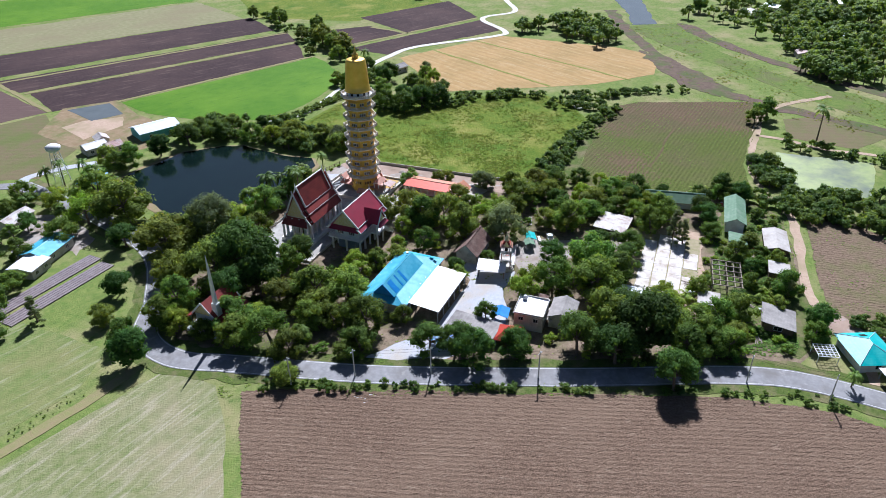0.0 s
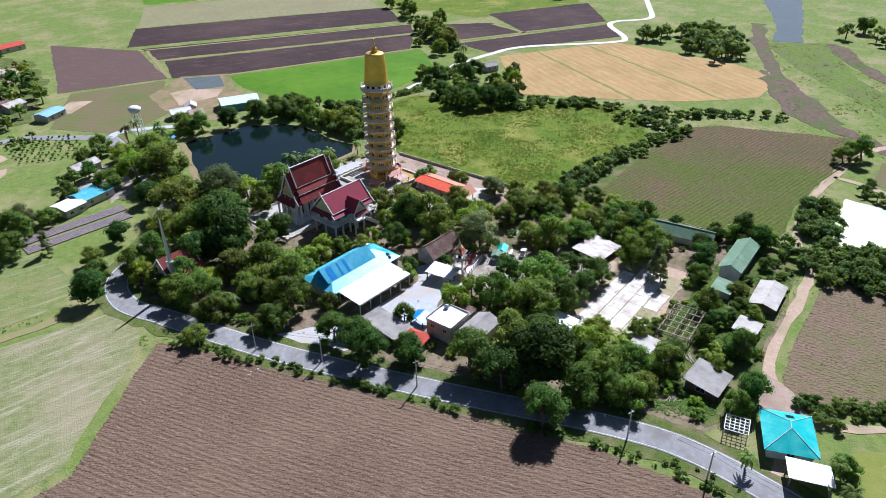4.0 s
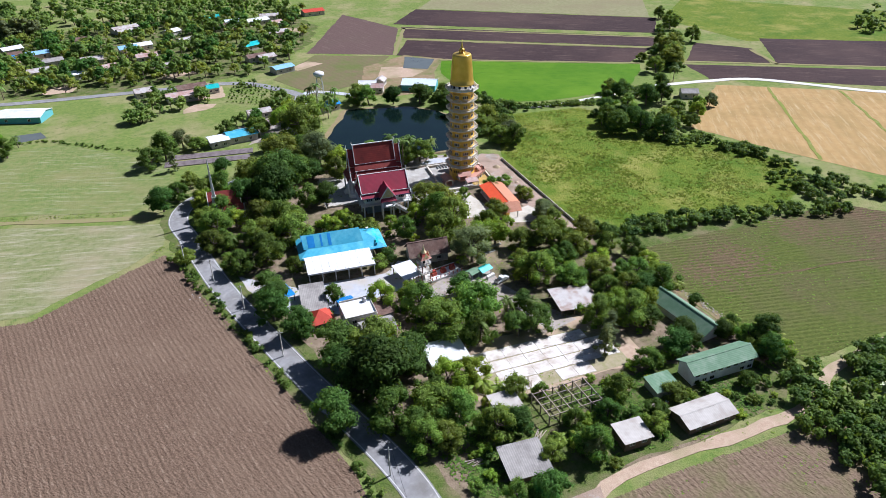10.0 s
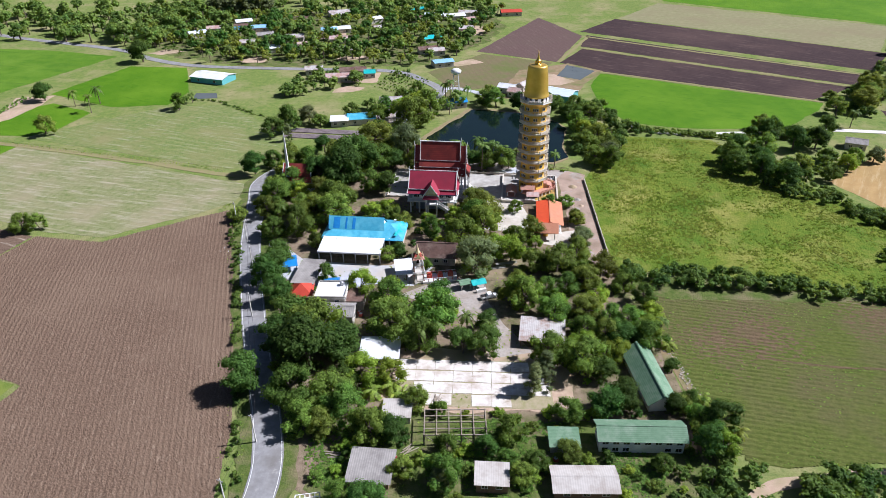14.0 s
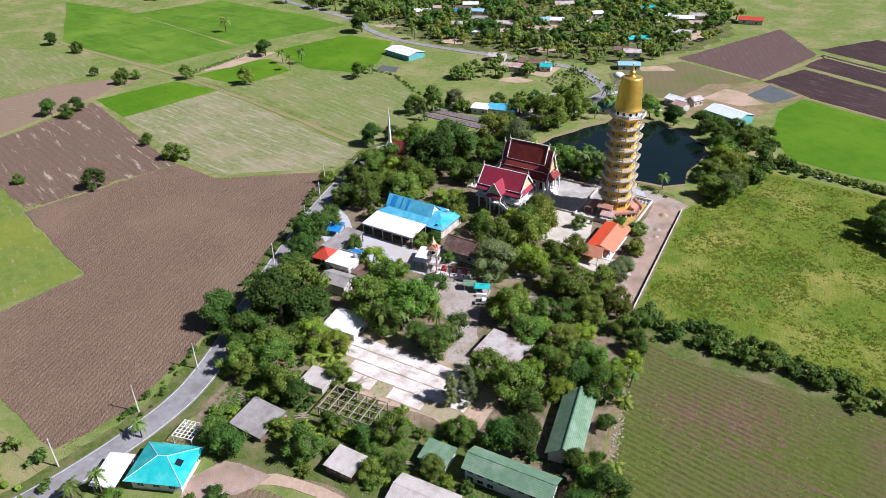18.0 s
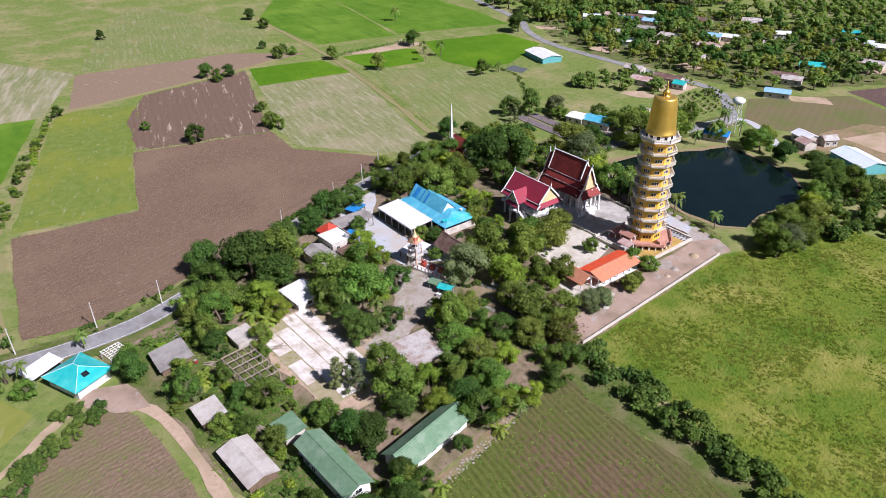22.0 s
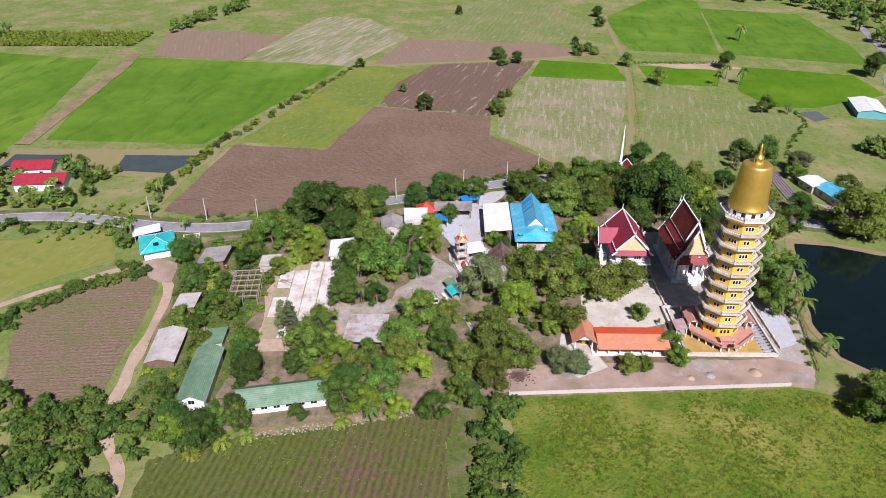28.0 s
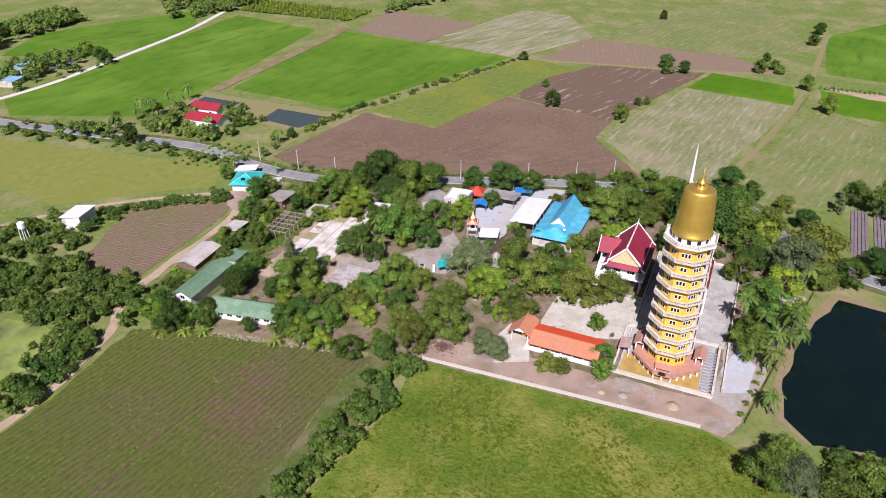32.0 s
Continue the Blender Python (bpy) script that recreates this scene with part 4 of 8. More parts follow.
def ring(n, r, turn=0.0, x=0.0, y=0.0):
    return [(x + r * math.cos(2 * math.pi * i / n + radians(turn)), y + r * math.sin(2 * math.pi * i / n + radians(turn))) for i in range(n)]



def window_at(parent, x, y, z, w, h, deg, bars=2, frame_mat="white"):
    """A framed window on a wall; deg: the way it faces, 0 for local -y."""
    win = new("window")
    win.parent = parent
    win.matrix_basis = pose(x, y, z, 0, 0, deg)
    part("pane", Shape().box(0, -0.01, 0, w, 0.04, h), M["glass_dark"], win)
    f = Shape().box(0, -0.03, h, w + 0.2, 0.1, 0.1).box(0, -0.04, -0.1, w + 0.26, 0.14, 0.1)
    f.box(-w / 2 - 0.05, -0.03, 0, 0.1, 0.1, h).box(w / 2 + 0.05, -0.03, 0, 0.1, 0.1, h)
    for i in range(1, bars):
        f.box(-w / 2 + w * i / bars, -0.03, 0, 0.07, 0.08, h)
    part("window_frame", f, M[frame_mat], win)
    return win


def roof_pair(parent, x0, x1, y0, z0, y1, z1, mat, thick=0.16):
    """Two mirrored slopes from (y0, z0) up to (y1, z1), with y0 further out."""
    for s in (-1, 1):
        q = [(x0, s * y0, z0), (x1, s * y0, z0), (x1, s * y1, z1), (x0, s * y1, z1)]
        part("roof", Shape().slab(q if s < 0 else q[::-1], thick), mat, parent)


def barge(parent, x, y0, z0, y1, z1, w=0.4, out=1, mat="white"):
    """Barge boards along a gable edge."""
    for s in (-1, 1):
        d = Vector((0, s * (y1 - y0), z1 - z0)).normalized()
        up = Vector((0, -d.z * s, abs(d.y)))
        a, b = Vector((x, s * y0, z0)), Vector((x, s * y1, z1))
        n = Vector((0, -d.z, d.y)) if s < 0 else Vector((0, d.z, -d.y))
        n = Vector((0, s * abs(d.z), abs(d.y)))
        q = [a - n * 0.2, b - n * 0.2, b + n * w, a + n * w]
        part("barge_board", Shape().slab([v + Vector((out * 0.12, 0, 0)) for v in q] if (s * out) < 0 else [v + Vector((out * 0.12, 0, 0)) for v in q[::-1]], 0.24), M[mat], parent)


def horn(parent, x, y, z, side, mat="white", k=1.0):
    """A curved ridge-end finial."""
    s = Shape()
    p = [(0, 0), (0.25, 0.5), (0.35, 1.0), (0.15, 1.5), (0.3, 2.1)]
    for (a, b), (c, d), r in zip(p, p[1:], (0.2, 0.17, 0.13, 0.08)):
        s.tube((x + side * a * k, y, z + b * k), (x + side * c * k, y, z + d * k), r, r * 0.75, 6)
    part("ridge_finial", s, M[mat], parent)


def ordination_hall():
    h = thing("ordination_hall", "white temple hall with columns under a tiered dark red tile roof", "temple hall", -35.2, -0.9, 0)
    part("plinth", Shape().box(0, 0, 0, 21.5, 11.6, 1.2).box(0, 0, 1.2, 20.4, 10.6, 0.4), M["white"], h)
    for s in (-1, 1):
        part("wall", Shape().box(0, s * 3.3, 1.6, 14.6, 0.35, 7.4), M["white"], h)
        part("wall", Shape().box(s * 7.3, 0, 1.6, 0.35, 6.25, 7.4), M["white"], h)
        for i in range(7):
            x = -8.4 + 2.8 * i
            part("column", Shape().box(x, s * 4.7, 1.6, 0.6, 0.6, 6.2).box(x, s * 4.7, 1.6, 0.8, 0.8, 0.4).box(x, s * 4.7, 7.3, 0.78, 0.78, 0.5), M["white"], h)
            if i < 6:
                arch = Shape()
                a0 = [(x + 0.3, 8.0), (x + 0.3, 6.2), (x + 0.8, 7.2), (x + 1.4, 7.6), (x + 2.0, 7.2), (x + 2.5, 6.2), (x + 2.5, 8.0)]
                arch.slab([(p, s * 4.7 + 0.08 * s, q) for p, q in (a0 if s < 0 else a0[::-1])], 0.16)
                part("arch", arch, M["white"], h)
                window_at(h, x + 1.4, s * 3.5, 2.6, 1.0, 3.0, 0 if s < 0 else 180, 2, "pediment")
    for s in (-1, 1):
        for y in (-3.8, -1.4, 1.4, 3.8):
            part("column", Shape().box(s * 9.6, y, 1.6, 0.6, 0.6, 7.0).box(s * 9.6, y, 1.6, 0.85, 0.85, 0.4), M["white"], h)
        part("pediment", Shape().slab([(s * 9.3, -3.6 * s, 9.0), (s * 9.3, 3.6 * s, 9.0), (s * 9.3, 0, 16.4)], 0.25), M["pediment"], h, "gilded gable panel")
        # near-black sheet on the wall, painted as the shade inside a doorway
        part("door", Shape().box(s * 7.5, 0, 1.6, 0.1, 1.8, 3.6), M["dark"], h)
        part("stair", Shape().box(s * 11.5, 0, 0, 1.4, 3.0, 0.4).box(s * 11.2, 0, 0.4, 0.9, 3.0, 0.4).box(s * 11.0, 0, 0.8, 0.5, 3.0, 0.4), M["white"], h)
    br = M["brown_tile"]
    roof_pair(h, -7.6, 7.6, 2.9, 12.4, 0, 18.9, br)
    roof_pair(h, -8.0, 8.0, 4.3, 10.2, 2.75, 12.1, br)
    roof_pair(h, -8.3, 8.3, 5.9, 7.3, 4.15, 9.9, br)
    for s in (-1, 1):
        a, b = sorted((s * 7.7, s * 9.9))
        roof_pair(h, a, b, 2.7, 11.4, 0, 17.4, br)
        roof_pair(h, a, b, 3.9, 9.6, 2.5, 11.1, br)
        roof_pair(h, a, b, 5.5, 7.0, 3.8, 9.3, br)
        barge(h, s * 7.7, 2.9, 12.4, 0, 18.9, 0.28, s)
        barge(h, s * 9.9, 2.7, 11.4, 0, 17.4, 0.28, s)
        barge(h, s * 9.9, 3.9, 9.6, 2.5, 11.1, 0.28, s)
        barge(h, s * 9.9, 5.5, 7.0, 3.8, 9.3, 0.28, s)
        part("roof", Shape().slab([(s * 11.3, -s * 4.9, 6.6), (s * 11.3, s * 4.9, 6.6), (s * 9.5, s * 3.9, 8.9), (s * 9.5, -s * 3.9, 8.9)], 0.16), br, h, "low tiled skirt over the porch")
        for y in (-4.4, 4.4):
            part("column", Shape().box(s * 10.9, y, 0, 0.5, 0.5, 6.7), M["white"], h)
        horn(h, s * 7.8, 0, 18.9, s, k=0.8)
        horn(h, s * 10.0, 0, 17.4, s, k=0.8)
        part("trim", Shape().box(0, s * 2.88, 12.12, 15.4, 0.2, 0.22), M["white"], h)
        part("trim", Shape().box(0, s * 4.28, 9.92, 16.2, 0.2, 0.22), M["white"], h)
    part("ridge_cap", Shape().box(0, 0, 18.8, 15.4, 0.36, 0.28), M["white"], h)


def assembly_hall():
    h = thing("assembly_hall", "two-storey white hall on columns under a steep crimson tile roof", "temple hall", -36, -18.7, 0)
    L, W = 16.5, 10.0
    for i in range(6):
        for y in (-5.0, 0, 5.0):
            x = -8.0 + 3.2 * i
            part("column", Shape().box(x, y, 0, 0.5, 0.5, 4.6), M["white"], h)
    part("floor_slab", Shape().box(0, 0, 4.6, L + 1.6, W + 1.8, 0.35), M["white"], h)
    part("lower_wall", Shape().box(-1, 0.8, 0.02, 11, 6, 4.55), M["blue_grey"], h, "grey-blue lower storey wall")
    for s in (-1, 1):
        part("wall", Shape().box(0, s * 4.1, 4.95, 15.2, 0.25, 3.5), M["white"], h)
        part("wall", Shape().box(s * 7.5, 0, 4.95, 0.25, 7.95, 3.5), M["white"], h)
        for i in (-2, -1, 1, 2):
            window_at(h, i * 2.9, s * 4.24, 5.9, 1.9, 1.3, 0 if s < 0 else 180, 3)
        for y in (-2.0, 2.0):
            window_at(h, s * 7.64, y, 5.9, 2.0, 1.3, 90 if s > 0 else 270, 3)
        rail = Shape()
        for k in range(24):
            rail.box(-8.8 + k * 0.765, s * 5.7, 4.95, 0.1, 0.1, 0.8)
        rail.box(0, s * 5.7, 5.75, 17.8, 0.16, 0.12)
        part("railing", rail, M["white"], h)
        rail = Shape()
        for k in range(15):
            rail.box(s * 8.9, -5.4 + k * 0.77, 4.95, 0.1, 0.1, 0.8)
        rail.box(s * 8.9, 0, 5.75, 0.16, 11.2, 0.12)
        part("railing", rail, M["white"], h)
    rt = M["red_tile"]
    roof_pair(h, -8.6, 8.6, 4.9, 9.4, 0, 14.7, rt)
    roof_pair(h, -9.0, 9.0, 6.1, 7.9, 4.6, 9.1, rt)
    for s in (-1, 1):
        q = [(s * 9.3, -s * 5.4, 7.9), (s * 9.3, s * 5.4, 7.9), (s * 8.1, s * 4.4, 9.2), (s * 8.1, -s * 4.4, 9.2)]
        part("roof", Shape().slab(q, 0.16), rt, h)
        part("pediment", Shape().slab([(s * 8.2, -4.3 * s, 9.2), (s * 8.2, 4.3 * s, 9.2), (s * 8.2, 0, 14.0)], 0.25), M["pediment"], h, "cream gable panel with gilt ornament")
        barge(h, s * 8.65, 4.9, 9.4, 0, 14.5, 0.32, s)
        barge(h, s * 9.0, 6.1, 7.9, 4.7, 9.1, 0.28, s)
        horn(h, s * 8.7, 0, 14.5, s, k=0.8)
        part("trim", Shape().box(0, s * 4.95, 9.12, 17.2, 0.2, 0.25), M["white"], h)
        part("fascia", Shape().box(0, s * 6.12, 7.62, 18.0, 0.15, 0.3), M["dark_blue_trim"], h)
    part("ridge_cap", Shape().box(0, 0, 14.42, 17.2, 0.36, 0.25), M["white"], h)
    # porch on the plaza side
    for s in (-1, 1):
        part("column", Shape().box(s * 1.9, -8.0, 0, 0.45, 0.45, 8.2), M["white"], h)
        q = [(s * 2.9, -8.9, 8.6), (s * 2.9, -4.4, 8.6), (0, -2.8, 12.6), (0, -8.9, 12.6)]
        part("roof", Shape().slab(q if s > 0 else q[::-1], 0.16), rt, h)
        a, b = Vector((s * 3.1, -9.0, 8.3)), Vector((0, -9.0, 12.9))
        part("barge_board", Shape().slab([a, b, b - Vector((0, 0, 0.55)), a - Vector((0, 0, 0.55))] if s < 0 else [a, a - Vector((0, 0, 0.55)), b - Vector((0, 0, 0.55)), b], 0.2), M["white"], h)
    part("pediment", Shape().slab([(-2.3, -8.6, 8.7), (2.3, -8.6, 8.7), (0, -8.6, 12.0)], 0.2), M["pediment"], h, "gilded porch gable")
    part("roof", Shape().slab([(-3.0, -9.9, 7.6), (3.0, -9.9, 7.6), (2.5, -8.7, 8.5), (-2.5, -8.7, 8.5)], 0.15), rt, h)
    part("porch_floor", Shape().box(0, -7.3, 4.6, 4.6, 2.6, 0.35), M["white"], h)
    stair = Shape()
    for k in range(12):
        stair.box(2.8 + k * 0.5, -7.3, 4.55 - (k + 1) * 0.38, 0.5, 2.0, 0.38)
    part("stair", stair, M["white"], h, "white flight of outside steps")
    for y in (-8.35, -6.25):
        part("stair_wall", Shape().slab([(2.4, y, 5.6), (2.4, y, 4.3), (8.9, y, 0), (8.9, y, 0.9)][::-1], 0.14), M["white"], h)


def meeting_hall():
    h = thing("meeting_hall", "large open hall with a sky-blue metal roof and a raised ridge", "hall", -56.3, -44.8, 0)
    L, W = 27.0, 14.0
    for i in range(8):
        for s in (-1, 1):
            part("post", Shape().box(-12.8 + 25.6 * i / 7, s * 6.4, 0, 0.35, 0.35, 4.0), M["white"], h)
    for s in (-1, 1):
        part("wall", Shape().box(s * 13.0, 0, 0, 0.2, 12.6, 2.4 if s > 0 else 3.6), M["cream"], h)
    part("wall", Shape().box(-4, 6.5, 0, 17, 0.2, 3.6), M["cream"], h)
    e = 3.7
    a, b, c, d = (-13.9, -7.3, e), (13.9, -7.3, e), (13.9, 7.3, e), (-13.9, 7.3, e)
    p, q = (-8.5, 0, 6.1), (8.5, 0, 6.1)
    part("roof", Shape().slab((a, b, q, p), 0.1), M["blue_sheet"], h)
    part("roof", Shape().slab((c, d, p, q), 0.1), M["blue_sheet"], h)
    part("roof", Shape().slab((b, c, q), 0.1), M["blue_sheet"], h)
    part("roof", Shape().slab((d, a, p), 0.1), M["blue_sheet"], h)
    for s in (-1, 1):
        quad = [(-12.0, s * 3.4, 5.0), (7.0, s * 3.4, 5.0), (6.4, 0, 8.4), (-12.4, 0, 8.4)]
        part("ridge_roof", Shape().slab(quad if s < 0 else quad[::-1], 0.1), M["blue_sheet"], h)
        part("fascia", Shape().box(0, s * 7.28, 3.5, 27.6, 0.08, 0.22), M["deep_blue"], h)
    part("gable", Shape().slab([(6.5, -2.6, 5.4), (6.5, 2.6, 5.4), (6.1, 0, 8.0)], 0.12), M["white_sheet"], h, "white triangular ridge gable")
    part("gable", Shape().slab([(-12.2, 3.3, 5.0), (-12.2, -3.3, 5.0), (-12.5, 0, 8.6)], 0.15), M["deep_blue"], h, "deep blue ridge gable")
    for (x, y, w, l, m) in ((-9.5, -1.8, 2.2, 4.5, "deep_blue"), (-3.6, -1.8, 1.0, 4.2, "deep_blue"), (-6.2, -1.7, 0.6, 3.0, "deep_blue")):
        z0, z1 = 5.05 + (3.4 - 3.2) * 1.0, 8.0
        part("roof_sheet", Shape().slab([(x - w / 2, -3.2, 5.26), (x + w / 2, -3.2, 5.26), (x + w / 2, -0.4, 8.06), (x - w / 2, -0.4, 8.06)], 0.03), M[m], h, "darker blue replacement sheet")
    rng = random.Random(4)
    for k in range(9):
        y = -5.5 + 1.2 * k
        w = rng.uniform(0.5, 1.6)
        x = 11.6 + rng.uniform(-0.6, 0.8)
        zc = e + (13.9 - x) / 5.4 * 2.4
        part("roof_sheet", Shape().slab([(x - w / 2, y - 0.5, zc + w / 2 * 0.444 + 0.05), (x + w / 2, y - 0.5, zc - w / 2 * 0.444 + 0.05), (x + w / 2, y + 0.5, zc - w / 2 * 0.444 + 0.05), (x - w / 2, y + 0.5, zc + w / 2 * 0.444 + 0.05)], 0.03), M["teal_sheet"], h, "teal patch sheet")
    part("roof_vent", Shape().box(9.6, 3.0, 5.6, 0.8, 0.8, 0.5), M["white_sheet"], h)


def canopy():
    h = thing("canopy", "white metal sheet canopy on steel posts over the plaza", "canopy", -58.6, -57.0, 0)
    for i in range(6):
        for y in (-4.2, 4.0):
            part("post", Shape().box(-10 + 4.0 * i, y, 0, 0.25, 0.25, 4.0), M["steel"], h)
    for i in range(10):
        x = -10.35 + 2.3 * i
        q = [(x, -4.6, 3.95), (x + 2.26, -4.6, 3.95), (x + 2.26, 4.4, 4.75), (x, 4.4, 4.75)]
        x1 = min(x + 2.26, 10.35)
        q = [(x, -4.6, 3.95), (x1, -4.6, 3.95), (x1, 4.4, 4.75), (x, 4.4, 4.75)]
        part("roof_sheet", Shape().slab(q, 0.06), M["white_sheet"], h)
    part("fascia", Shape().box(0, -4.62, 3.5, 20.8, 0.08, 0.5), M["steel"], h, "grey front gutter")
    for i in range(6):
        part("rafter", Shape().slab([(-10 + 4 * i - 0.08, -4.5, 3.85), (-10 + 4 * i + 0.08, -4.5, 3.85), (-10 + 4 * i + 0.08, 4.3, 4.62), (-10 + 4 * i - 0.08, 4.3, 4.62)], 0.2), M["steel"], h)


def pagoda():
    t = thing("pagoda", "tall yellow octagonal pagoda tower with white balconies and golden bell dome", "pagoda", 0, -1.3, 0)
    part("tower_body", Shape().prism(ring(8, 5.0, 22.5), 0, 36.2, ring(8, 4.3, 22.5)), M["gold_paint"], t)
    for i in range(8):
        z = 6.2 + i * 3.72
        r = 4.88 - 0.072 * i
        flat = r * math.cos(radians(22.5))
        b = part("balcony", Shape().prism(ring(8, r + 0.9, 22.5), z - 0.6, z - 0.15, ring(8, r + 1.5, 22.5)).prism(ring(8, r + 1.55, 22.5), z - 0.15, z), M["balustrade"], t, "warm white railed balcony")
        pts = ring(8, r + 1.45, 22.5)
        for k in range(8):
            p, q = Vector(pts[k]), Vector(pts[(k + 1) % 8])
            rail = Shape()
            d = q - p
            ang = math.degrees(math.atan2(d.y, d.x))
            m = (p + q) / 2
            rail.box(m.x, m.y, z + 0.82, d.length, 0.18, 0.14, ang).box(m.x, m.y, z + 0.08, d.length, 0.14, 0.12, ang)
            for j in range(9):
                c = p.lerp(q, (j + 0.5) / 9)
                rail.box(c.x, c.y, z + 0.2, 0.16, 0.12, 0.62, ang)
            rail.box(p.x, p.y, z, 0.3, 0.3, 1.1, ang)
            part("railing", rail, M["balustrade"], b)
            for u in ((-0.72, 0.0, 0.72) if (k + i) % 2 else (-0.4, 0.4)):
                w = part("window", Shape().box(flat + 0.02, u, z + 0.95, 0.08, 0.5, 0.95), M["glass_dark"], t)
                w.matrix_basis = pose(0, 0, 0, 0, 0, 45 * k)
                fr = Shape().box(flat + 0.03, u, z + 1.9, 0.12, 0.66, 0.1).box(flat + 0.03, u, z + 0.84, 0.14, 0.66, 0.1)
                fr.box(flat + 0.03, u - 0.29, z + 0.94, 0.1, 0.07, 0.96).box(flat + 0.03, u + 0.29, z + 0.94, 0.1, 0.07, 0.96)
                part("window_frame", fr, M["white"], w)
    for k in range(8):
        for u in (-0.9, 0.0, 0.9):
            w = part("window", Shape().box(5.0 * math.cos(radians(22.5)), u, 3.3, 0.08, 0.5, 0.95), M["glass_dark"], t)
            w.matrix_basis = pose(0, 0, 0, 0, 0, 45 * k)
    part("cornice", Shape().prism(ring(8, 4.5, 22.5), 34.6, 35.4, ring(8, 5.4, 22.5)).prism(ring(8, 5.5, 22.5), 35.4, 36.2, ring(8, 6.2, 22.5)), M["gold"], t, "gilded cornice under the top gallery")
    g = part("gallery", Shape().prism(ring(8, 6.3, 22.5), 36.2, 36.45), M["white"], t, "white top gallery")
    pts = ring(8, 6.1, 22.5)
    for k in range(8):
        p, q = Vector(pts[k]), Vector(pts[(k + 1) % 8])
        d = q - p
        ang = math.degrees(math.atan2(d.y, d.x))
        m = (p + q) / 2
        w = Shape().box(m.x, m.y, 36.45, d.length, 0.16, 0.45, ang).box(m.x, m.y, 37.25, d.length, 0.2, 0.14, ang)
        for j in range(6):
            c = p.lerp(q, (j + 0.5) / 6)
            w.box(c.x, c.y, 36.9, 0.3, 0.14, 0.36, ang)
        w.box(p.x, p.y, 36.45, 0.35, 0.35, 1.15, ang)
        part("parapet", w, M["balustrade"], g)
    part("drum", Shape().lathe([(4.25, 36.4), (4.25, 38.3)], 32), M["white"], t)
    for k in range(12):
        w = part("window", Shape().box(4.24, 0, 36.75, 0.12, 0.9, 1.1), M["glass_dark"], t)
        w.matrix_basis = pose(0, 0, 0, 0, 0, 30 * k)
    part("dome", Shape().lathe([(4.5, 37.95), (4.62, 38.2), (4.58, 38.5), (4.38, 38.75), (4.22, 40.2), (4.0, 43), (3.74, 46), (3.5, 48.2), (3.42, 48.6), (3.3, 48.85), (3.05, 49.02), (2.9, 49.06), (1.2, 49.25)], 48), M["gold"], t, "smooth golden bell dome", True)
    f = Shape().lathe([(1.25, 49.15), (1.25, 49.4), (0.6, 49.5), (0.6, 50.3), (1.05, 50.35), (1.0, 50.7), (0.6, 50.9), (0.5, 51.2), (0.32, 51.9), (0.2, 52.6), (0.04, 54.0)], 16)
    part("finial", f, M["gold"], t, "slender golden finial", True)
    for k in range(8):
        a = 2 * math.pi * k / 8
        part("finial_column", Shape().lathe([(0.12, 49.3), (0.12, 50.4)], 6, 1.0 * math.cos(a), 1.0 * math.sin(a)), M["gold"], t)


def podium():
    h = thing("podium", "low white walled platform with ochre beds round the pagoda", "platform", 0, 0, 0)
    part("floor", Shape().box(-0.5, -1, 0.0, 21, 22, 0.35), M["concrete_grey"], h)
    for x, y, sx, sy in ((10, -1, 0.4, 24), (-0.5, -13, 21, 0.4), (-0.5, 11, 21, 0.4), (-11, -1, 0.4, 24)):
        part("wall", Shape().box(x, y, 0, sx, sy, 0.95).box(x, y, 0.95, sx + 0.16, sy + 0.16, 0.12), M["balustrade"], h)
    part("bed", Shape().prism([(1.6, -11.4), (9.2, -11.4), (9.2, 7.6), (1.6, 7.6)], 0.35, 0.42), M["ochre"], h, "ochre painted floor under the terrace")
    for k in range(14):
        part("grille_bar", Shape().box(9.2 - k * 1.25, 9.3, 0.35, 0.2, 2.6, 0.5), M["steel"], h)


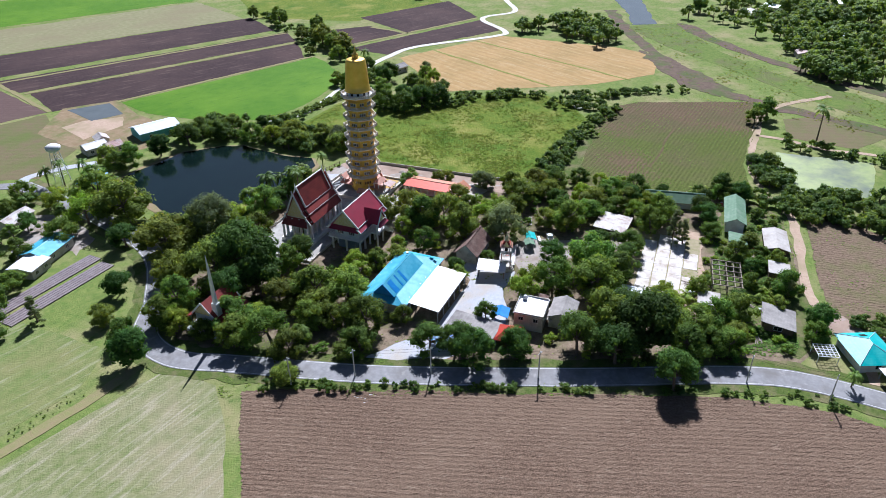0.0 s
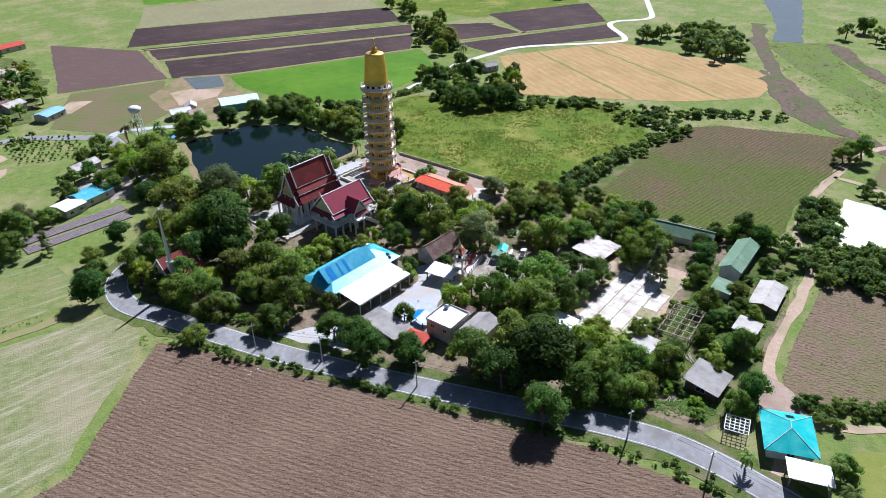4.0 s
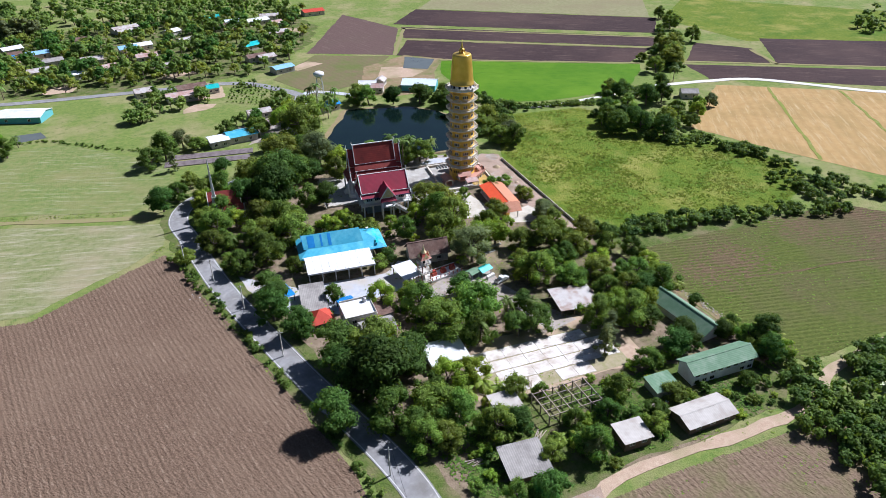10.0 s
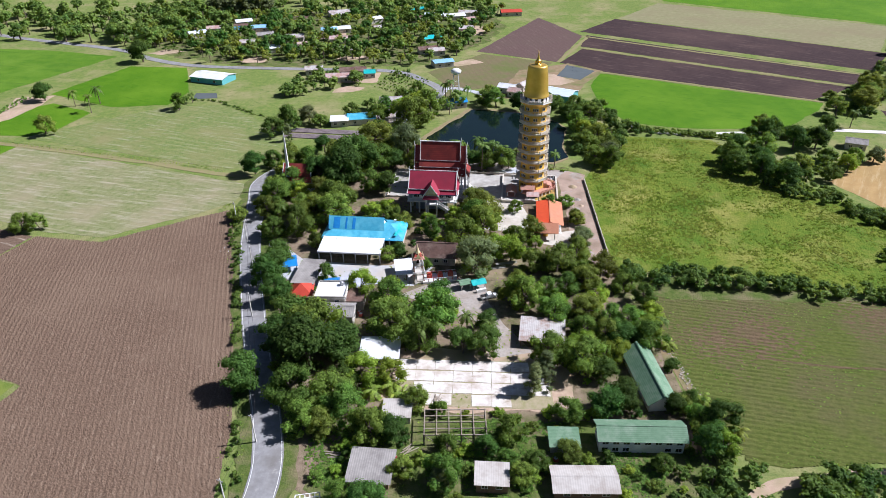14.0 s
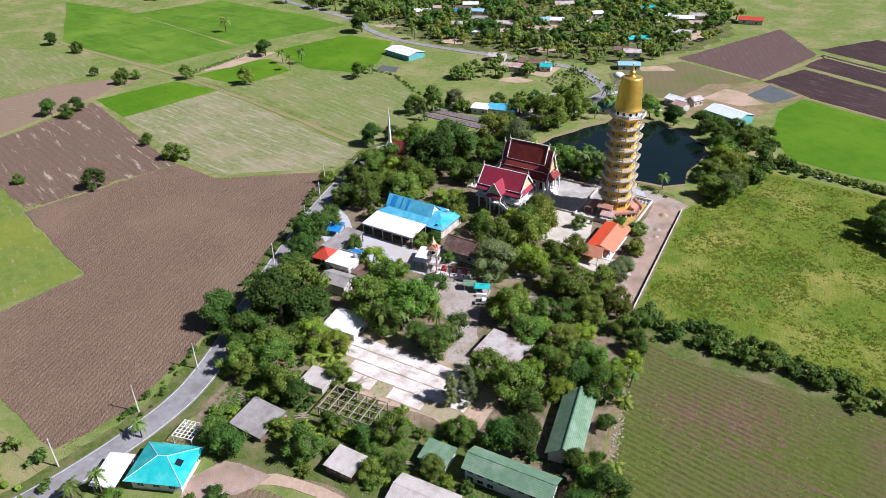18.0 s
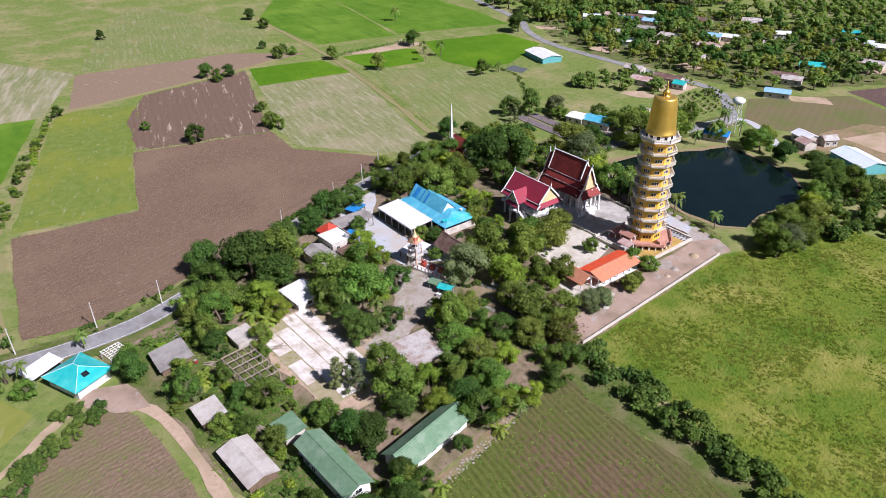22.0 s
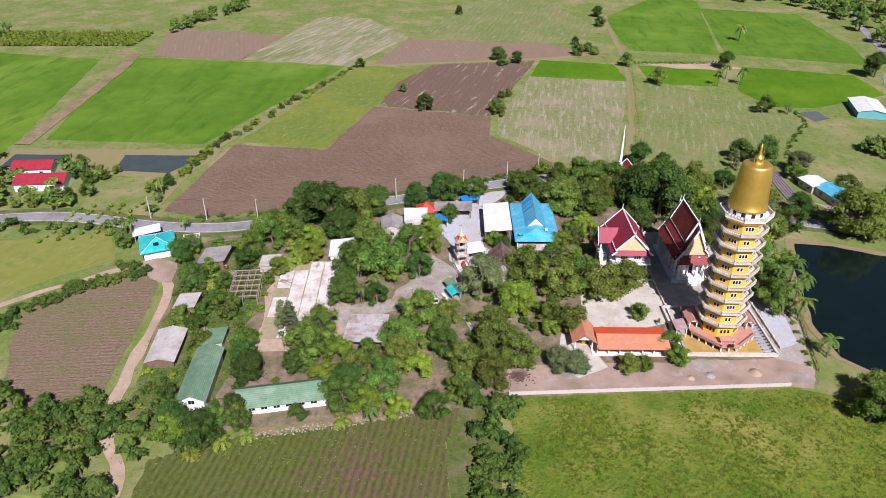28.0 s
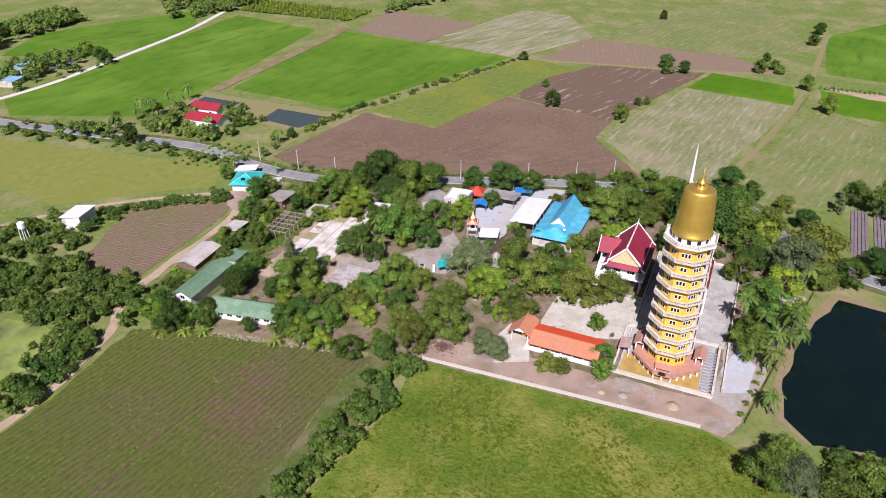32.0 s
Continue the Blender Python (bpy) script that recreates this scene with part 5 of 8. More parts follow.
def pagoda_terrace():
    """The raised walk round the foot of the tower, on posts."""
    h = thing("pagoda_terrace", "raised pink-tiled terrace on white posts round the pagoda foot", "terrace", 0, 0, 0)
    edge = [(-3.6, -9.2), (2.8, -9.2), (9.1, -3.3), (9.1, 1.0), (3.6, 7.2), (-3.6, 7.2)]
    part("deck", Shape().prism(edge, 1.85, 2.15), M["pink_tile"], h)
    for k in range(1, 5):
        p, q = Vector(edge[k]), Vector(edge[(k + 1) % 6])
        d = q - p
        ang = math.degrees(math.atan2(d.y, d.x))
        m = (p + q) / 2
        n = max(2, round(d.length / 2.1))
        if k == 2:
            part("gate", Shape().box(m.x + 0.02, m.y, 2.15, 0.12, 1.5, 1.0), M["dark"], h, "dark gate panel")
            for u in (0.14, 0.86):
                c = p.lerp(q, u)
                part("parapet", Shape().box(c.x, c.y, 2.15, d.length * 0.28, 0.22, 0.75, ang).box(c.x, c.y, 2.9, d.length * 0.3, 0.32, 0.1, ang), M["pink_tile"], h)
        elif k < 4:
            w = Shape().box(m.x, m.y, 2.15, d.length, 0.2, 0.22, ang).box(m.x, m.y, 2.78, d.length, 0.3, 0.14, ang)
            for j in range(n * 3 + 1):
                c = p.lerp(q, j / (n * 3))
                w.box(c.x, c.y, 2.37, 0.16, 0.16, 0.41, ang)
            part("parapet", w, M["pink_tile"], h)
        for j in range(n):
            c = p.lerp(q, j / n) * 0.94
            part("post", Shape().box(c.x, c.y, 0.35, 0.4, 0.4, 1.5, ang).box(c.x, c.y, 1.6, 0.62, 0.62, 0.25, ang), M["white"], h)
    part("porch_roof", Shape().slab([(5.9, -3.2, 3.5), (7.7, -3.2, 3.0), (7.7, 0.9, 3.0), (5.9, 0.9, 3.5)], 0.12), M["pink_tile"], h, "low salmon tile roof over the gate")
    for y in (-2.9, 0.6):
        part("post", Shape().box(7.4, y, 2.15, 0.2, 0.2, 0.85), M["white"], h)
        part("post", Shape().box(6.1, y, 2.15, 0.2, 0.2, 1.25), M["white"], h)
    b = thing("stair_shelter", "small dark red tile lean-to beside the terrace", "shelter", 0.6, -11.6, 0.35, 0)
    part("roof", Shape().slab([(-2.4, -1.6, 2.5), (2.4, -1.6, 2.5), (2.4, 1.4, 3.1), (-2.4, 1.4, 3.1)], 0.12), M["rust_pink"], b)
    for x in (-2.1, 2.1):
        for y, t in ((-1.35, 2.4), (1.15, 2.9)):
            part("post", Shape().box(x, y, 0, 0.22, 0.22, t), M["white"], b)


def entrance_pavilion(x, y, rz, z, L, W):
    h = thing("entrance_pavilion", "small open pavilion with a salmon tile roof at the pagoda foot", "pavilion", x, y, z, rz, "pavilions round the pagoda")
    for sx in (-1, 1):
        for sy in (-1, 1):
            part("column", Shape().box(sx * (L / 2 - 0.3), sy * (W / 2 - 0.3), 0, 0.3, 0.3, 2.0), M["white"], h)
    part("base", Shape().box(0, 0, 0, L, W, 0.2), M["pink_tile"], h)
    roof_pair(h, -L / 2 - 0.3, L / 2 + 0.3, W / 2 + 0.4, 1.85, 0, 3.0, M["pink_tile"], 0.14)
    for s in (-1, 1):
        part("gable", Shape().slab([(s * (L / 2), -s * (W / 2), 2.0), (s * (L / 2), s * (W / 2), 2.0), (s * (L / 2), 0, 2.9)], 0.12), M["white"], h)


def orange_pavilion():
    h = thing("orange_pavilion", "long open pavilion with bright orange and salmon tile roof", "pavilion", 6.2, -27.5, 0, 0)
    for i in range(7):
        for s in (-1, 1):
            part("column", Shape().box(s * 3.6, -7.5 + 2.9 * i, 0, 0.3, 0.3, 2.9), M["white"], h)
    part("floor", Shape().box(0, 0.8, 0.02, 8.4, 19, 0.25), M["white"], h)
    part("roof", Shape().slab([(-4.5, -7.5, 2.8), (0.2, -7.5, 4.0), (0.2, 10.8, 4.0), (-4.5, 10.8, 2.8)], 0.14), M["orange_bright"], h, "bright orange tile slope")
    part("roof", Shape().slab([(0.2, -7.5, 4.0), (4.9, -7.5, 2.7), (4.9, 10.8, 2.7), (0.2, 10.8, 4.0)], 0.14), M["orange_tile"], h)
    part("ridge_cap", Shape().box(0.2, 1.6, 3.92, 0.4, 18.4, 0.18), M["orange_tile"], h)
    g = thing("gable_pavilion", "small gabled pavilion with an orange tile roof", "pavilion", 4.8, -38.2, 0, 0)
    for sx in (-1, 1):
        for sy in (-1, 1):
            part("column", Shape().box(sx * 3.0, sy * 2.2, 0, 0.3, 0.3, 3.4), M["white"], g)
    roof_pair(g, -4.2, 4.2, 3.2, 3.0, 0, 5.4, M["orange_tile"], 0.14)
    for s in (-1, 1):
        part("gable", Shape().slab([(s * 3.6, -s * 2.3, 3.5), (s * 3.6, s * 2.3, 3.5), (s * 3.6, 0, 5.2)], 0.12), M["white"], g)
    part("altar", Shape().box(0, 0.4, 0, 1.6, 1.0, 1.0).box(0, 0.6, 1.0, 1.0, 0.6, 0.5), M["gold"], g)


def crematorium():
    h = thing("crematorium", "white crematorium with tiered dark red roof and tall white chimney", "crematorium", -91, -5.5, 0)
    part("plinth", Shape().box(0, 0, 0, 13, 12, 1.0), M["white"], h)
    for s in (-1, 1):
        part("wall", Shape().box(0, s * 3.4, 1, 9, 0.3, 4.4), M["white"], h)
        part("wall", Shape().box(s * 4.4, 0, 1, 0.3, 6.5, 4.4), M["white"], h)
        for i in range(4):
            part("column", Shape().box(-5 + 3.33 * i, s * 5.0, 1, 0.4, 0.4, 3.8), M["white"], h)
        part("gable", Shape().slab([(s * 5.2, -s * 3.2, 6.2), (s * 5.2, s * 3.2, 6.2), (s * 5.2, 0, 9.4)], 0.2), M["pediment"], h)
        barge(h, s * 5.6, 3.6, 6.0, 0, 9.9, 0.25, s)
    roof_pair(h, -5.6, 5.6, 3.6, 6.0, 0, 9.9, M["brown_tile"])
    roof_pair(h, -6.2, 6.2, 5.8, 4.6, 3.4, 5.9, M["brown_tile"])
    c = Shape()
    c.box(-3.2, -3.0, 0.5, 1.7, 1.7, 9.0)
    part("chimney_base", c, M["white"], h)
    ring_a, ring_b = [(-3.7, -3.5), (-2.7, -3.5), (-2.7, -2.5), (-3.7, -2.5)], [(-3.42, -3.22), (-2.98, -3.22), (-2.98, -2.78), (-3.42, -2.78)]
    part("chimney", Shape().prism(ring_a, 9.5, 20.5, ring_b), M["white"], h, "tall tapering white chimney")
    part("chimney_spire", Shape().prism(ring_b, 20.5, 24.2, [(-3.24, -3.04), (-3.16, -3.04), (-3.16, -2.96), (-3.24, -2.96)]), M["white"], h)


def belfry():
    h = thing("belfry", "open cream and red belfry tower with ornate tiered roof", "belfry", -35.0, -69.5, 0, 15)
    part("base", Shape().box(0, 0, 0, 4.4, 4.4, 0.5).box(0, 0, 0.5, 3.8, 3.8, 0.35), M["cream"], h)
    for sx in (-1, 1):
        for sy in (-1, 1):
            part("post", Shape().box(sx * 1.35, sy * 1.35, 0.85, 0.26, 0.26, 5.2), M["pink_tile"], h)
            part("post", Shape().box(sx * 0.95, sy * 0.95, 6.1, 0.2, 0.2, 2.6), M["white"], h)
    for z, w in ((3.2, 3.7), (6.0, 3.2)):
        part("deck", Shape().box(0, 0, z, w, w, 0.2), M["cream"], h)
        for s in (-1, 1):
            for horizontal in (0, 1):
                r = Shape()
                for zz in (0.45, 0.85):
                    r.box(0 if horizontal else s * w / 2, s * w / 2 if horizontal else 0, z + zz, w if horizontal else 0.1, 0.1 if horizontal else w, 0.1)
                for k in range(5):
                    u = (k / 4 - 0.5) * w
                    r.box(u if horizontal else s * w / 2, s * w / 2 if horizontal else u, z + 0.2, 0.1, 0.1, 0.75)
                part("railing", r, M["white"], h)
    part("stair", Shape().slab([(-1.4, -2.6, 0.2), (-0.6, -2.6, 0.2), (-0.6, -1.0, 3.2), (-1.4, -1.0, 3.2)], 0.12), M["cream"], h)
    part("roof", Shape().lathe([(2.7, 8.35), (1.6, 9.1)], 4, turn=45), M["pink_tile"], h)
    for k in range(4):
        g = part("gable", Shape().slab([(1.7, -0.9, 8.7), (1.7, 0.9, 8.7), (1.45, 0, 10.2)], 0.1), M["pediment"], h, "gilt cream roof gable")
        g.matrix_basis = pose(0, 0, 0, 0, 0, 90 * k)
    part("roof", Shape().lathe([(1.7, 9.1), (0.9, 10.0)], 4, turn=45), M["red_paint"], h)
    part("spire", Shape().lathe([(0.95, 10.0), (0.5, 10.7), (0.28, 11.5), (0.03, 12.8)], 8), M["pediment"], h)
    part("bell", Shape().lathe([(0.1, 7.6), (0.35, 7.3), (0.45, 6.7), (0.55, 6.45)], 12), M["dark"], h)
    # low walled shrine beside it
    w = thing("shrine_walk", "low red-painted shrine walkway with white rails", "shrine", -28.5, -68.2, 0, 15)
    part("base", Shape().box(0, 0, 0, 11, 4.6, 0.7), M["white"], w)
    for s in (-1, 1):
        for i in range(8):
            part("rail_post", Shape().box(-5.2 + i * 1.49, s * 2.1, 0.7, 0.22, 0.22, 1.0), M["red_paint"], w)
        part("rail", Shape().box(0, s * 2.1, 1.5, 10.8, 0.16, 0.2), M["white"], w)
    for x in (-3.2, 0.2, 3.4):
        part("altar", Shape().box(x, 0.3, 0.7, 1.6, 1.2, 1.1).box(x, 0.3, 1.8, 1.0, 0.7, 0.7), M["red_paint"], w)


for builder in (pagoda, podium, pagoda_terrace, ordination_hall, assembly_hall, meeting_hall, canopy, orange_pavilion, crematorium, belfry):
    builder()
for x, y, rz, z, L, W in ((-1.4, -8.2, 0, 2.15, 4.8, 2.4), (-1.0, 6.6, 0, 2.15, 4.4, 2.2), (-7.5, -6.0, 90, 0.4, 5.5, 3.4)):
    entrance_pavilion(x, y, rz, z, L, W)


def boundary_wall():
    h = thing("boundary_wall", "long low weathered white boundary wall with posts beside the meadow", "wall", 0, 0, 0)
    a, b = Vector((25.4, -58.5)), Vector((21.2, 9.8))
    n = 23
    d = b - a
    ang = math.degrees(math.atan2(d.y, d.x))
    panel = Shape().box(0, 0, 0, 2.86, 0.14, 0.95).box(0, 0, 0.95, 2.86, 0.2, 0.08).mesh("wall_panel", M["cream"])
    post = Shape().box(0, 0, 0, 0.24, 0.24, 1.2).mesh("wall_post", M["cream"])
    for i in range(n):
        p = a.lerp(b, (i + 0.5) / n)
        for name, me, q in (("wall_panel", panel, p), ("wall_post", post, a.lerp(b, i / n))):
            o = new(name, me)
            o.parent = h
            o.matrix_basis = pose(q.x, q.y, 0, 0, 0, ang)
    f = thing("fence", "dark low fence along the pond lane", "fence", 0, 0, 0)
    a, b = Vector((15.5, 19.0)), Vector((-61, 36.4))
    d = b - a
    ang = math.degrees(math.atan2(d.y, d.x))
    for i in range(27):
        q = a.lerp(b, i / 26)
        part("post", Shape().box(q.x, q.y, 0, 0.16, 0.16, 1.1), M["timber"], f)
    for z in (0.45, 0.95):
        m = (a + b) / 2
        part("rail", Shape().box(m.x, m.y, z, d.length, 0.1, 0.12, ang), M["timber"], f)


boundary_wall()
# court walls
for n, (x, y, sx, sy) in enumerate(((-25.4, -11.8, 60, 0.25), (-25.4, -19, 0.25, 14), (-24, 13, 62, 0.25), (-55, 0.5, 0.25, 25))):
    w = thing("court_wall", "low white wall round the temple court", "wall", x, y, 0, 0, "court walls")
    k = max(2, int(max(sx, sy) / 3))
    for i in range(k):
        u = (i + 0.5) / k - 0.5
        part("wall_panel", Shape().box(u * sx if sx > sy else 0, u * sy if sy > sx else 0, 0, (sx / k if sx > sy else sx), (sy / k if sy > sx else sy), 0.7), M["balustrade"], w)
        part("post", Shape().box(u * sx if sx > sy else 0, u * sy if sy > sx else 0, 0, 0.4, 0.4, 1.0), M["balustrade"], w)

# houses of the yard
wd = [("s", x, 1.1, 1.2, 1.1) for x in (-3, 0, 3)]
house("wooden_hall", "old hall with weathered brown tile roof and pale walls", "hall", -30.5, -57, 0, 12, 6.5, 3.6, 3.0, 0.7, M["rust_tile"], M["cream"], windows=wd)
house("side_shed", "low shed with a pale sheet roof beside the old hall", "shed", -39.5, -66.5, 14, 6, 8, 2.6, 0.5, 0.3, M["white_sheet"], M["timber"], "lean", posts=True)
house("zinc_shed", "open shed with a pale rust-streaked zinc roof", "shed", 2.5, -95, -3, 11.5, 10, 2.2, 0.4, 0.4, M["rust_sheet"], M["timber"], "lean", posts=True)
house("timber_shed", "timber shed under a weathered grey sheet roof", "shed", -34.7, -146.5, 0, 8.6, 7.6, 2.1, 1.0, 0.6, M["grey_sheet"], M["timber"], "lean", windows=[("w", 0, 0.9, 2.0, 1.2)])
house("white_roofed_hut", "small stilted hut with a white sheet roof", "hut", -9, -146.5, 2, 6.6, 5.4, 2.6, 0.4, 0.4, M["pale_sheet"], M["timber"], "lean", windows=[("s", -1.5, 1.4, 1.2, 1.0), ("s", 1.5, 1.4, 1.2, 1.0)])
house("long_shed", "long shed with a pale grey sheet roof", "shed", 10.2, -145.5, 5, 13, 6.6, 2.2, 0.9, 0.5, M["pale_sheet"], M["timber"], windows=[("s", x, 1.0, 1.4, 1.1) for x in (-4, 0, 4)])
house("green_roofed_dormitory", "two-storey white house with a faded green roof", "house", 23.2, -132.2, 4, 18.4, 5.6, 4.1, 1.4, 0.7, M["green_sheet"], M["white"], windows=[("s", -8 + 2.3 * k, 2.5, 1.3, 1.1) for k in range(8)] + [("s", -8 + 2.3 * k, 0.5, 1.3, 1.0) for k in (0, 1, 2, 6, 7)] + [("e", 0, 2.6, 1.4, 1.1)])
house("green_roofed_hall", "long low house with a green metal roof", "house", 28.3, -111.6, 101, 19.5, 6.4, 2.9, 2.1, 0.7, M["green_sheet"], M["white"], windows=[("s", -7 + 2.8 * k, 1.2, 1.4, 1.1) for k in range(6)])
house("green_roofed_annex", "small annex with a faded green roof", "house", 6.5, -134.2, 4, 6.2, 5, 2.1, 0.5, 0.4, M["green_sheet"], M["cream"], "lean")
house("white_house", "white house with a flat white sheet roof", "house", -40, -107, 5, 9.6, 7.6, 2.4, 0.6, 0.5, M["white_sheet"], M["white"], "lean", windows=[("s", x, 0.8, 1.4, 1.0) for x in (-3, 0, 3)] + [("e", 0, 0.8, 1.4, 1.0)])
ch = house("concrete_house", "two-storey concrete house with a pale flat roof", "house", -58.3, -84.6, 4, 8.6, 7.8, 4.8, 0.3, 0.25, M["white_sheet"], M["cream"], "lean", windows=[("s", x, 3.0, 1.2, 1.1) for x in (-2, 2)] + [("w", x, 3.0, 1.2, 1.1) for x in (-2, 2)] + [("e", x, 3.0, 1.2, 1.1) for x in (-2, 2)])
for s_ in (-1, 1):
    part("parapet", Shape().box(s_ * 4.35, 0, 4.9, 0.16, 8.0, 0.5), M["cream"], ch)
    part("parapet", Shape().box(0, s_ * 4.0, 4.9 + 0.15 * (s_ + 1), 8.5, 0.16, 0.5), M["cream"], ch)
part("balcony", Shape().box(1.2, -5.1, 2.6, 5.6, 2.0, 0.18).box(1.2, -6.05, 2.78, 5.6, 0.12, 0.8), M["cream"], ch)
part("roof_tank", Shape().lathe([(0.55, 5.0), (0.6, 5.1), (0.6, 6.1), (0.3, 6.35)], 14, 2.6, 2.4), M["steel"], ch, "grey water tank on the roof")
house("gabled_house", "weathered house with a grey sheet gable roof", "house", -54.5, -92.5, 4, 8.6, 6.4, 3.8, 1.3, 0.4, M["grey_sheet"], M["cream"], windows=[("e", 0, 1.4, 1.2, 1.1)])
house("grey_lean_to", "grey lean-to beside the concrete house", "shed", -51.5, -84, 4, 5, 6, 3.0, 0.4, 0.2, M["rust_tile"], M["cream"], "lean")
house("plaza_stall", "open stall with grey sheet roof and blue tarpaulins", "stall", -69, -72, -2, 6.8, 13, 2.7, 0.5, 0.3, M["grey_sheet"], M["timber"], "lean", posts=True)
house("blue_stall", "small stall under a deep blue sheet roof", "stall", -60.5, -76.5, 10, 4.2, 4.2, 2.4, 0.7, 0.3, M["deep_blue"], M["timber"], posts=True)
house("blue_awning", "blue tarpaulin awning beside the road", "awning", -77, -66, 20, 4.5, 6, 2.3, 0.3, 0.2, M["deep_blue"], M["timber"], "lean", posts=True)
house("red_tent", "orange-red pyramid tent by the road", "tent", -68.5, -81.5, 10, 6.5, 6.5, 2.4, 2.4, 0.3, M["tarp_orange"], M["steel"], "hip", posts=True)
house("white_lean_to", "small lean-to with a white roof beside the frame", "shed", -32, -128.5, 4, 6.4, 5.5, 2.1, 0.3, 0.3, M["pale_sheet"], M["cream"], "lean")
th = house("turquoise_house", "house with a turquoise hipped metal roof", "house", -41.5, -167, 24, 11, 9, 3.4, 2.0, 1.0, M["teal_sheet"], M["white"], "hip", windows=[("s", x, 1.0, 1.4, 1.2) for x in (-3.5, 0, 3.5)] + [("w", 0, 1.0, 1.4, 1.2)])
for a_, b_ in (((-1.0, 0, 5.42), (1.0, 0, 5.42)), ((-1.0, 0, 5.42), (-6.5, -5.5, 3.08)), ((-1.0, 0, 5.42), (-6.5, 5.5, 3.08)), ((1.0, 0, 5.42), (6.5, -5.5, 3.08)), ((1.0, 0, 5.42), (6.5, 5.5, 3.08))):
    part("ridge_cap", Shape().tube(a_, b_, 0.07, n=6), M["white_blue"], th, "pale ridge capping")
part("skylight", Shape().slab([(3.1, -1.2, 4.62), (4.4, -1.2, 4.10), (4.4, 0.4, 4.10), (3.1, 0.4, 4.62)], 0.05), M["glass_dark"], th)
house("turquoise_porch", "white-turquoise porch roof on posts", "porch", -49.8, -173.8, 24, 5, 8, 2.7, 0.4, 0.4, M["white_sheet"], M["steel"], "lean", posts=True)
tr = thing("trellis", "white lattice pergola beside the turquoise house", "pergola", -45.5, -157.5, 0, 15)
for i in range(6):
    part("slat", Shape().box(-2.5 + i, 0, 2.4, 0.16, 5, 0.12), M["white"], tr)
    part("slat", Shape().box(0, -2.5 + i, 2.55, 5, 0.16, 0.12), M["white"], tr)
for sx in (-1, 1):
    for sy in (-1, 1):
        part("post", Shape().box(sx * 2.4, sy * 2.4, 0, 0.18, 0.18, 2.4), M["white"], tr)
# bare timber frame of an unfinished building
fr = thing("unfinished_building", "bare grey timber frame of an unfinished building", "building frame", -18, -132.3, 0, 6)
for i in range(6):
    for j in range(3):
        part("post", Shape().box(-7 + 2.8 * i, -4 + 4 * j, 0, 0.24, 0.24, 2.9), M["weathered"], fr)
    part("beam", Shape().box(-7 + 2.8 * i, 0, 2.9, 0.2, 8.4, 0.22), M["weathered"], fr)
for j in range(5):
    part("beam", Shape().box(0, -4 + 2 * j, 2.7, 14.4, 0.18, 0.2), M["weathered"], fr)
for i in range(5):
    part("brace", Shape().tube((-7 + 2.8 * i, -4, 2.8), (-4.2 + 2.8 * i, -4, 0.3), 0.08, n=4), M["weathered"], fr)

# concrete floor of slabs with weedy joints
base = setting("pavement_floor", Shape().box(-15, -115.5, -0.1, 39, 17.5, 0.19, 2.5), M["joint"], "old concrete floor with weedy joints")
slab_mesh = [Shape().prism([(-2.39 + 0.04 * k, -1.94 - 0.05 * k), (-0.6, -2.04 + 0.07 * k), (1.1, -1.95), (2.40, -2.03 + 0.09 * k), (2.39 - 0.03 * k, 1.97), (0.4, 2.05 - 0.08 * k), (-2.40, 1.99)], 0.0, 0.06).mesh("slab", M["slab"]) for k in range(3)]
rg = random.Random(3)
for i in range(8):
    for j in range(4):
        if (i, j) in ((0, 0), (0, 1), (7, 0), (7, 3), (6, 0), (3, 0)):
            continue
        o = new("slab", slab_mesh[rg.randrange(3)])
        o.parent = base
        p = Matrix.Translation((-15, -115.5, 0)) @ pose(0, 0, 0, 0, 0, 2.5) @ pose(-17.1 + 4.82 * i, -6.4 + 4.26 * j, 0.09 + rg.uniform(0, 0.03), rg.uniform(-0.4, 0.4), rg.uniform(-0.4, 0.4), rg.uniform(-1.5, 1.5))
        o.matrix_basis = p

# parked pickup
pk = thing("pickup_truck", "white pickup truck parked on the gravel drive", "pickup", -12.8, -77.4, 0.07, 25)
prof = [(-2.5, 0.45), (2.45, 0.45), (2.5, 0.95), (1.4, 1.08), (0.75, 1.65), (-0.55, 1.68), (-0.75, 1.1), (-2.5, 1.05)]
b = Shape()
b.add([(x, -0.86, z) for x, z in prof] + [(x, 0.86, z) for x, z in prof], [tuple(range(8)), tuple(range(15, 7, -1))] + [(i, 8 + i, 8 + (i + 1) % 8, (i + 1) % 8) for i in range(8)])
part("body", b, M["white"], pk)
part("cargo_bed", Shape().box(-1.65, 0, 1.07, 1.6, 1.5, 0.05), M["dark"], pk)
part("windscreen", Shape().slab([(1.42, -0.75, 1.12), (1.42, 0.75, 1.12), (0.82, 0.7, 1.62), (0.82, -0.7, 1.62)], 0.03), M["glass_dark"], pk)
for sx in (-1.55, 1.55):
    for s in (-1, 1):
        w = part("wheel", Shape().tube((sx, s * 0.66, 0.35), (sx, s * 0.9, 0.35), 0.35, n=14), M["dark"], pk)
        part("rim", Shape().tube((sx, s * 0.88, 0.35), (sx, s * 0.92, 0.35), 0.2, n=10), M["steel"], w)
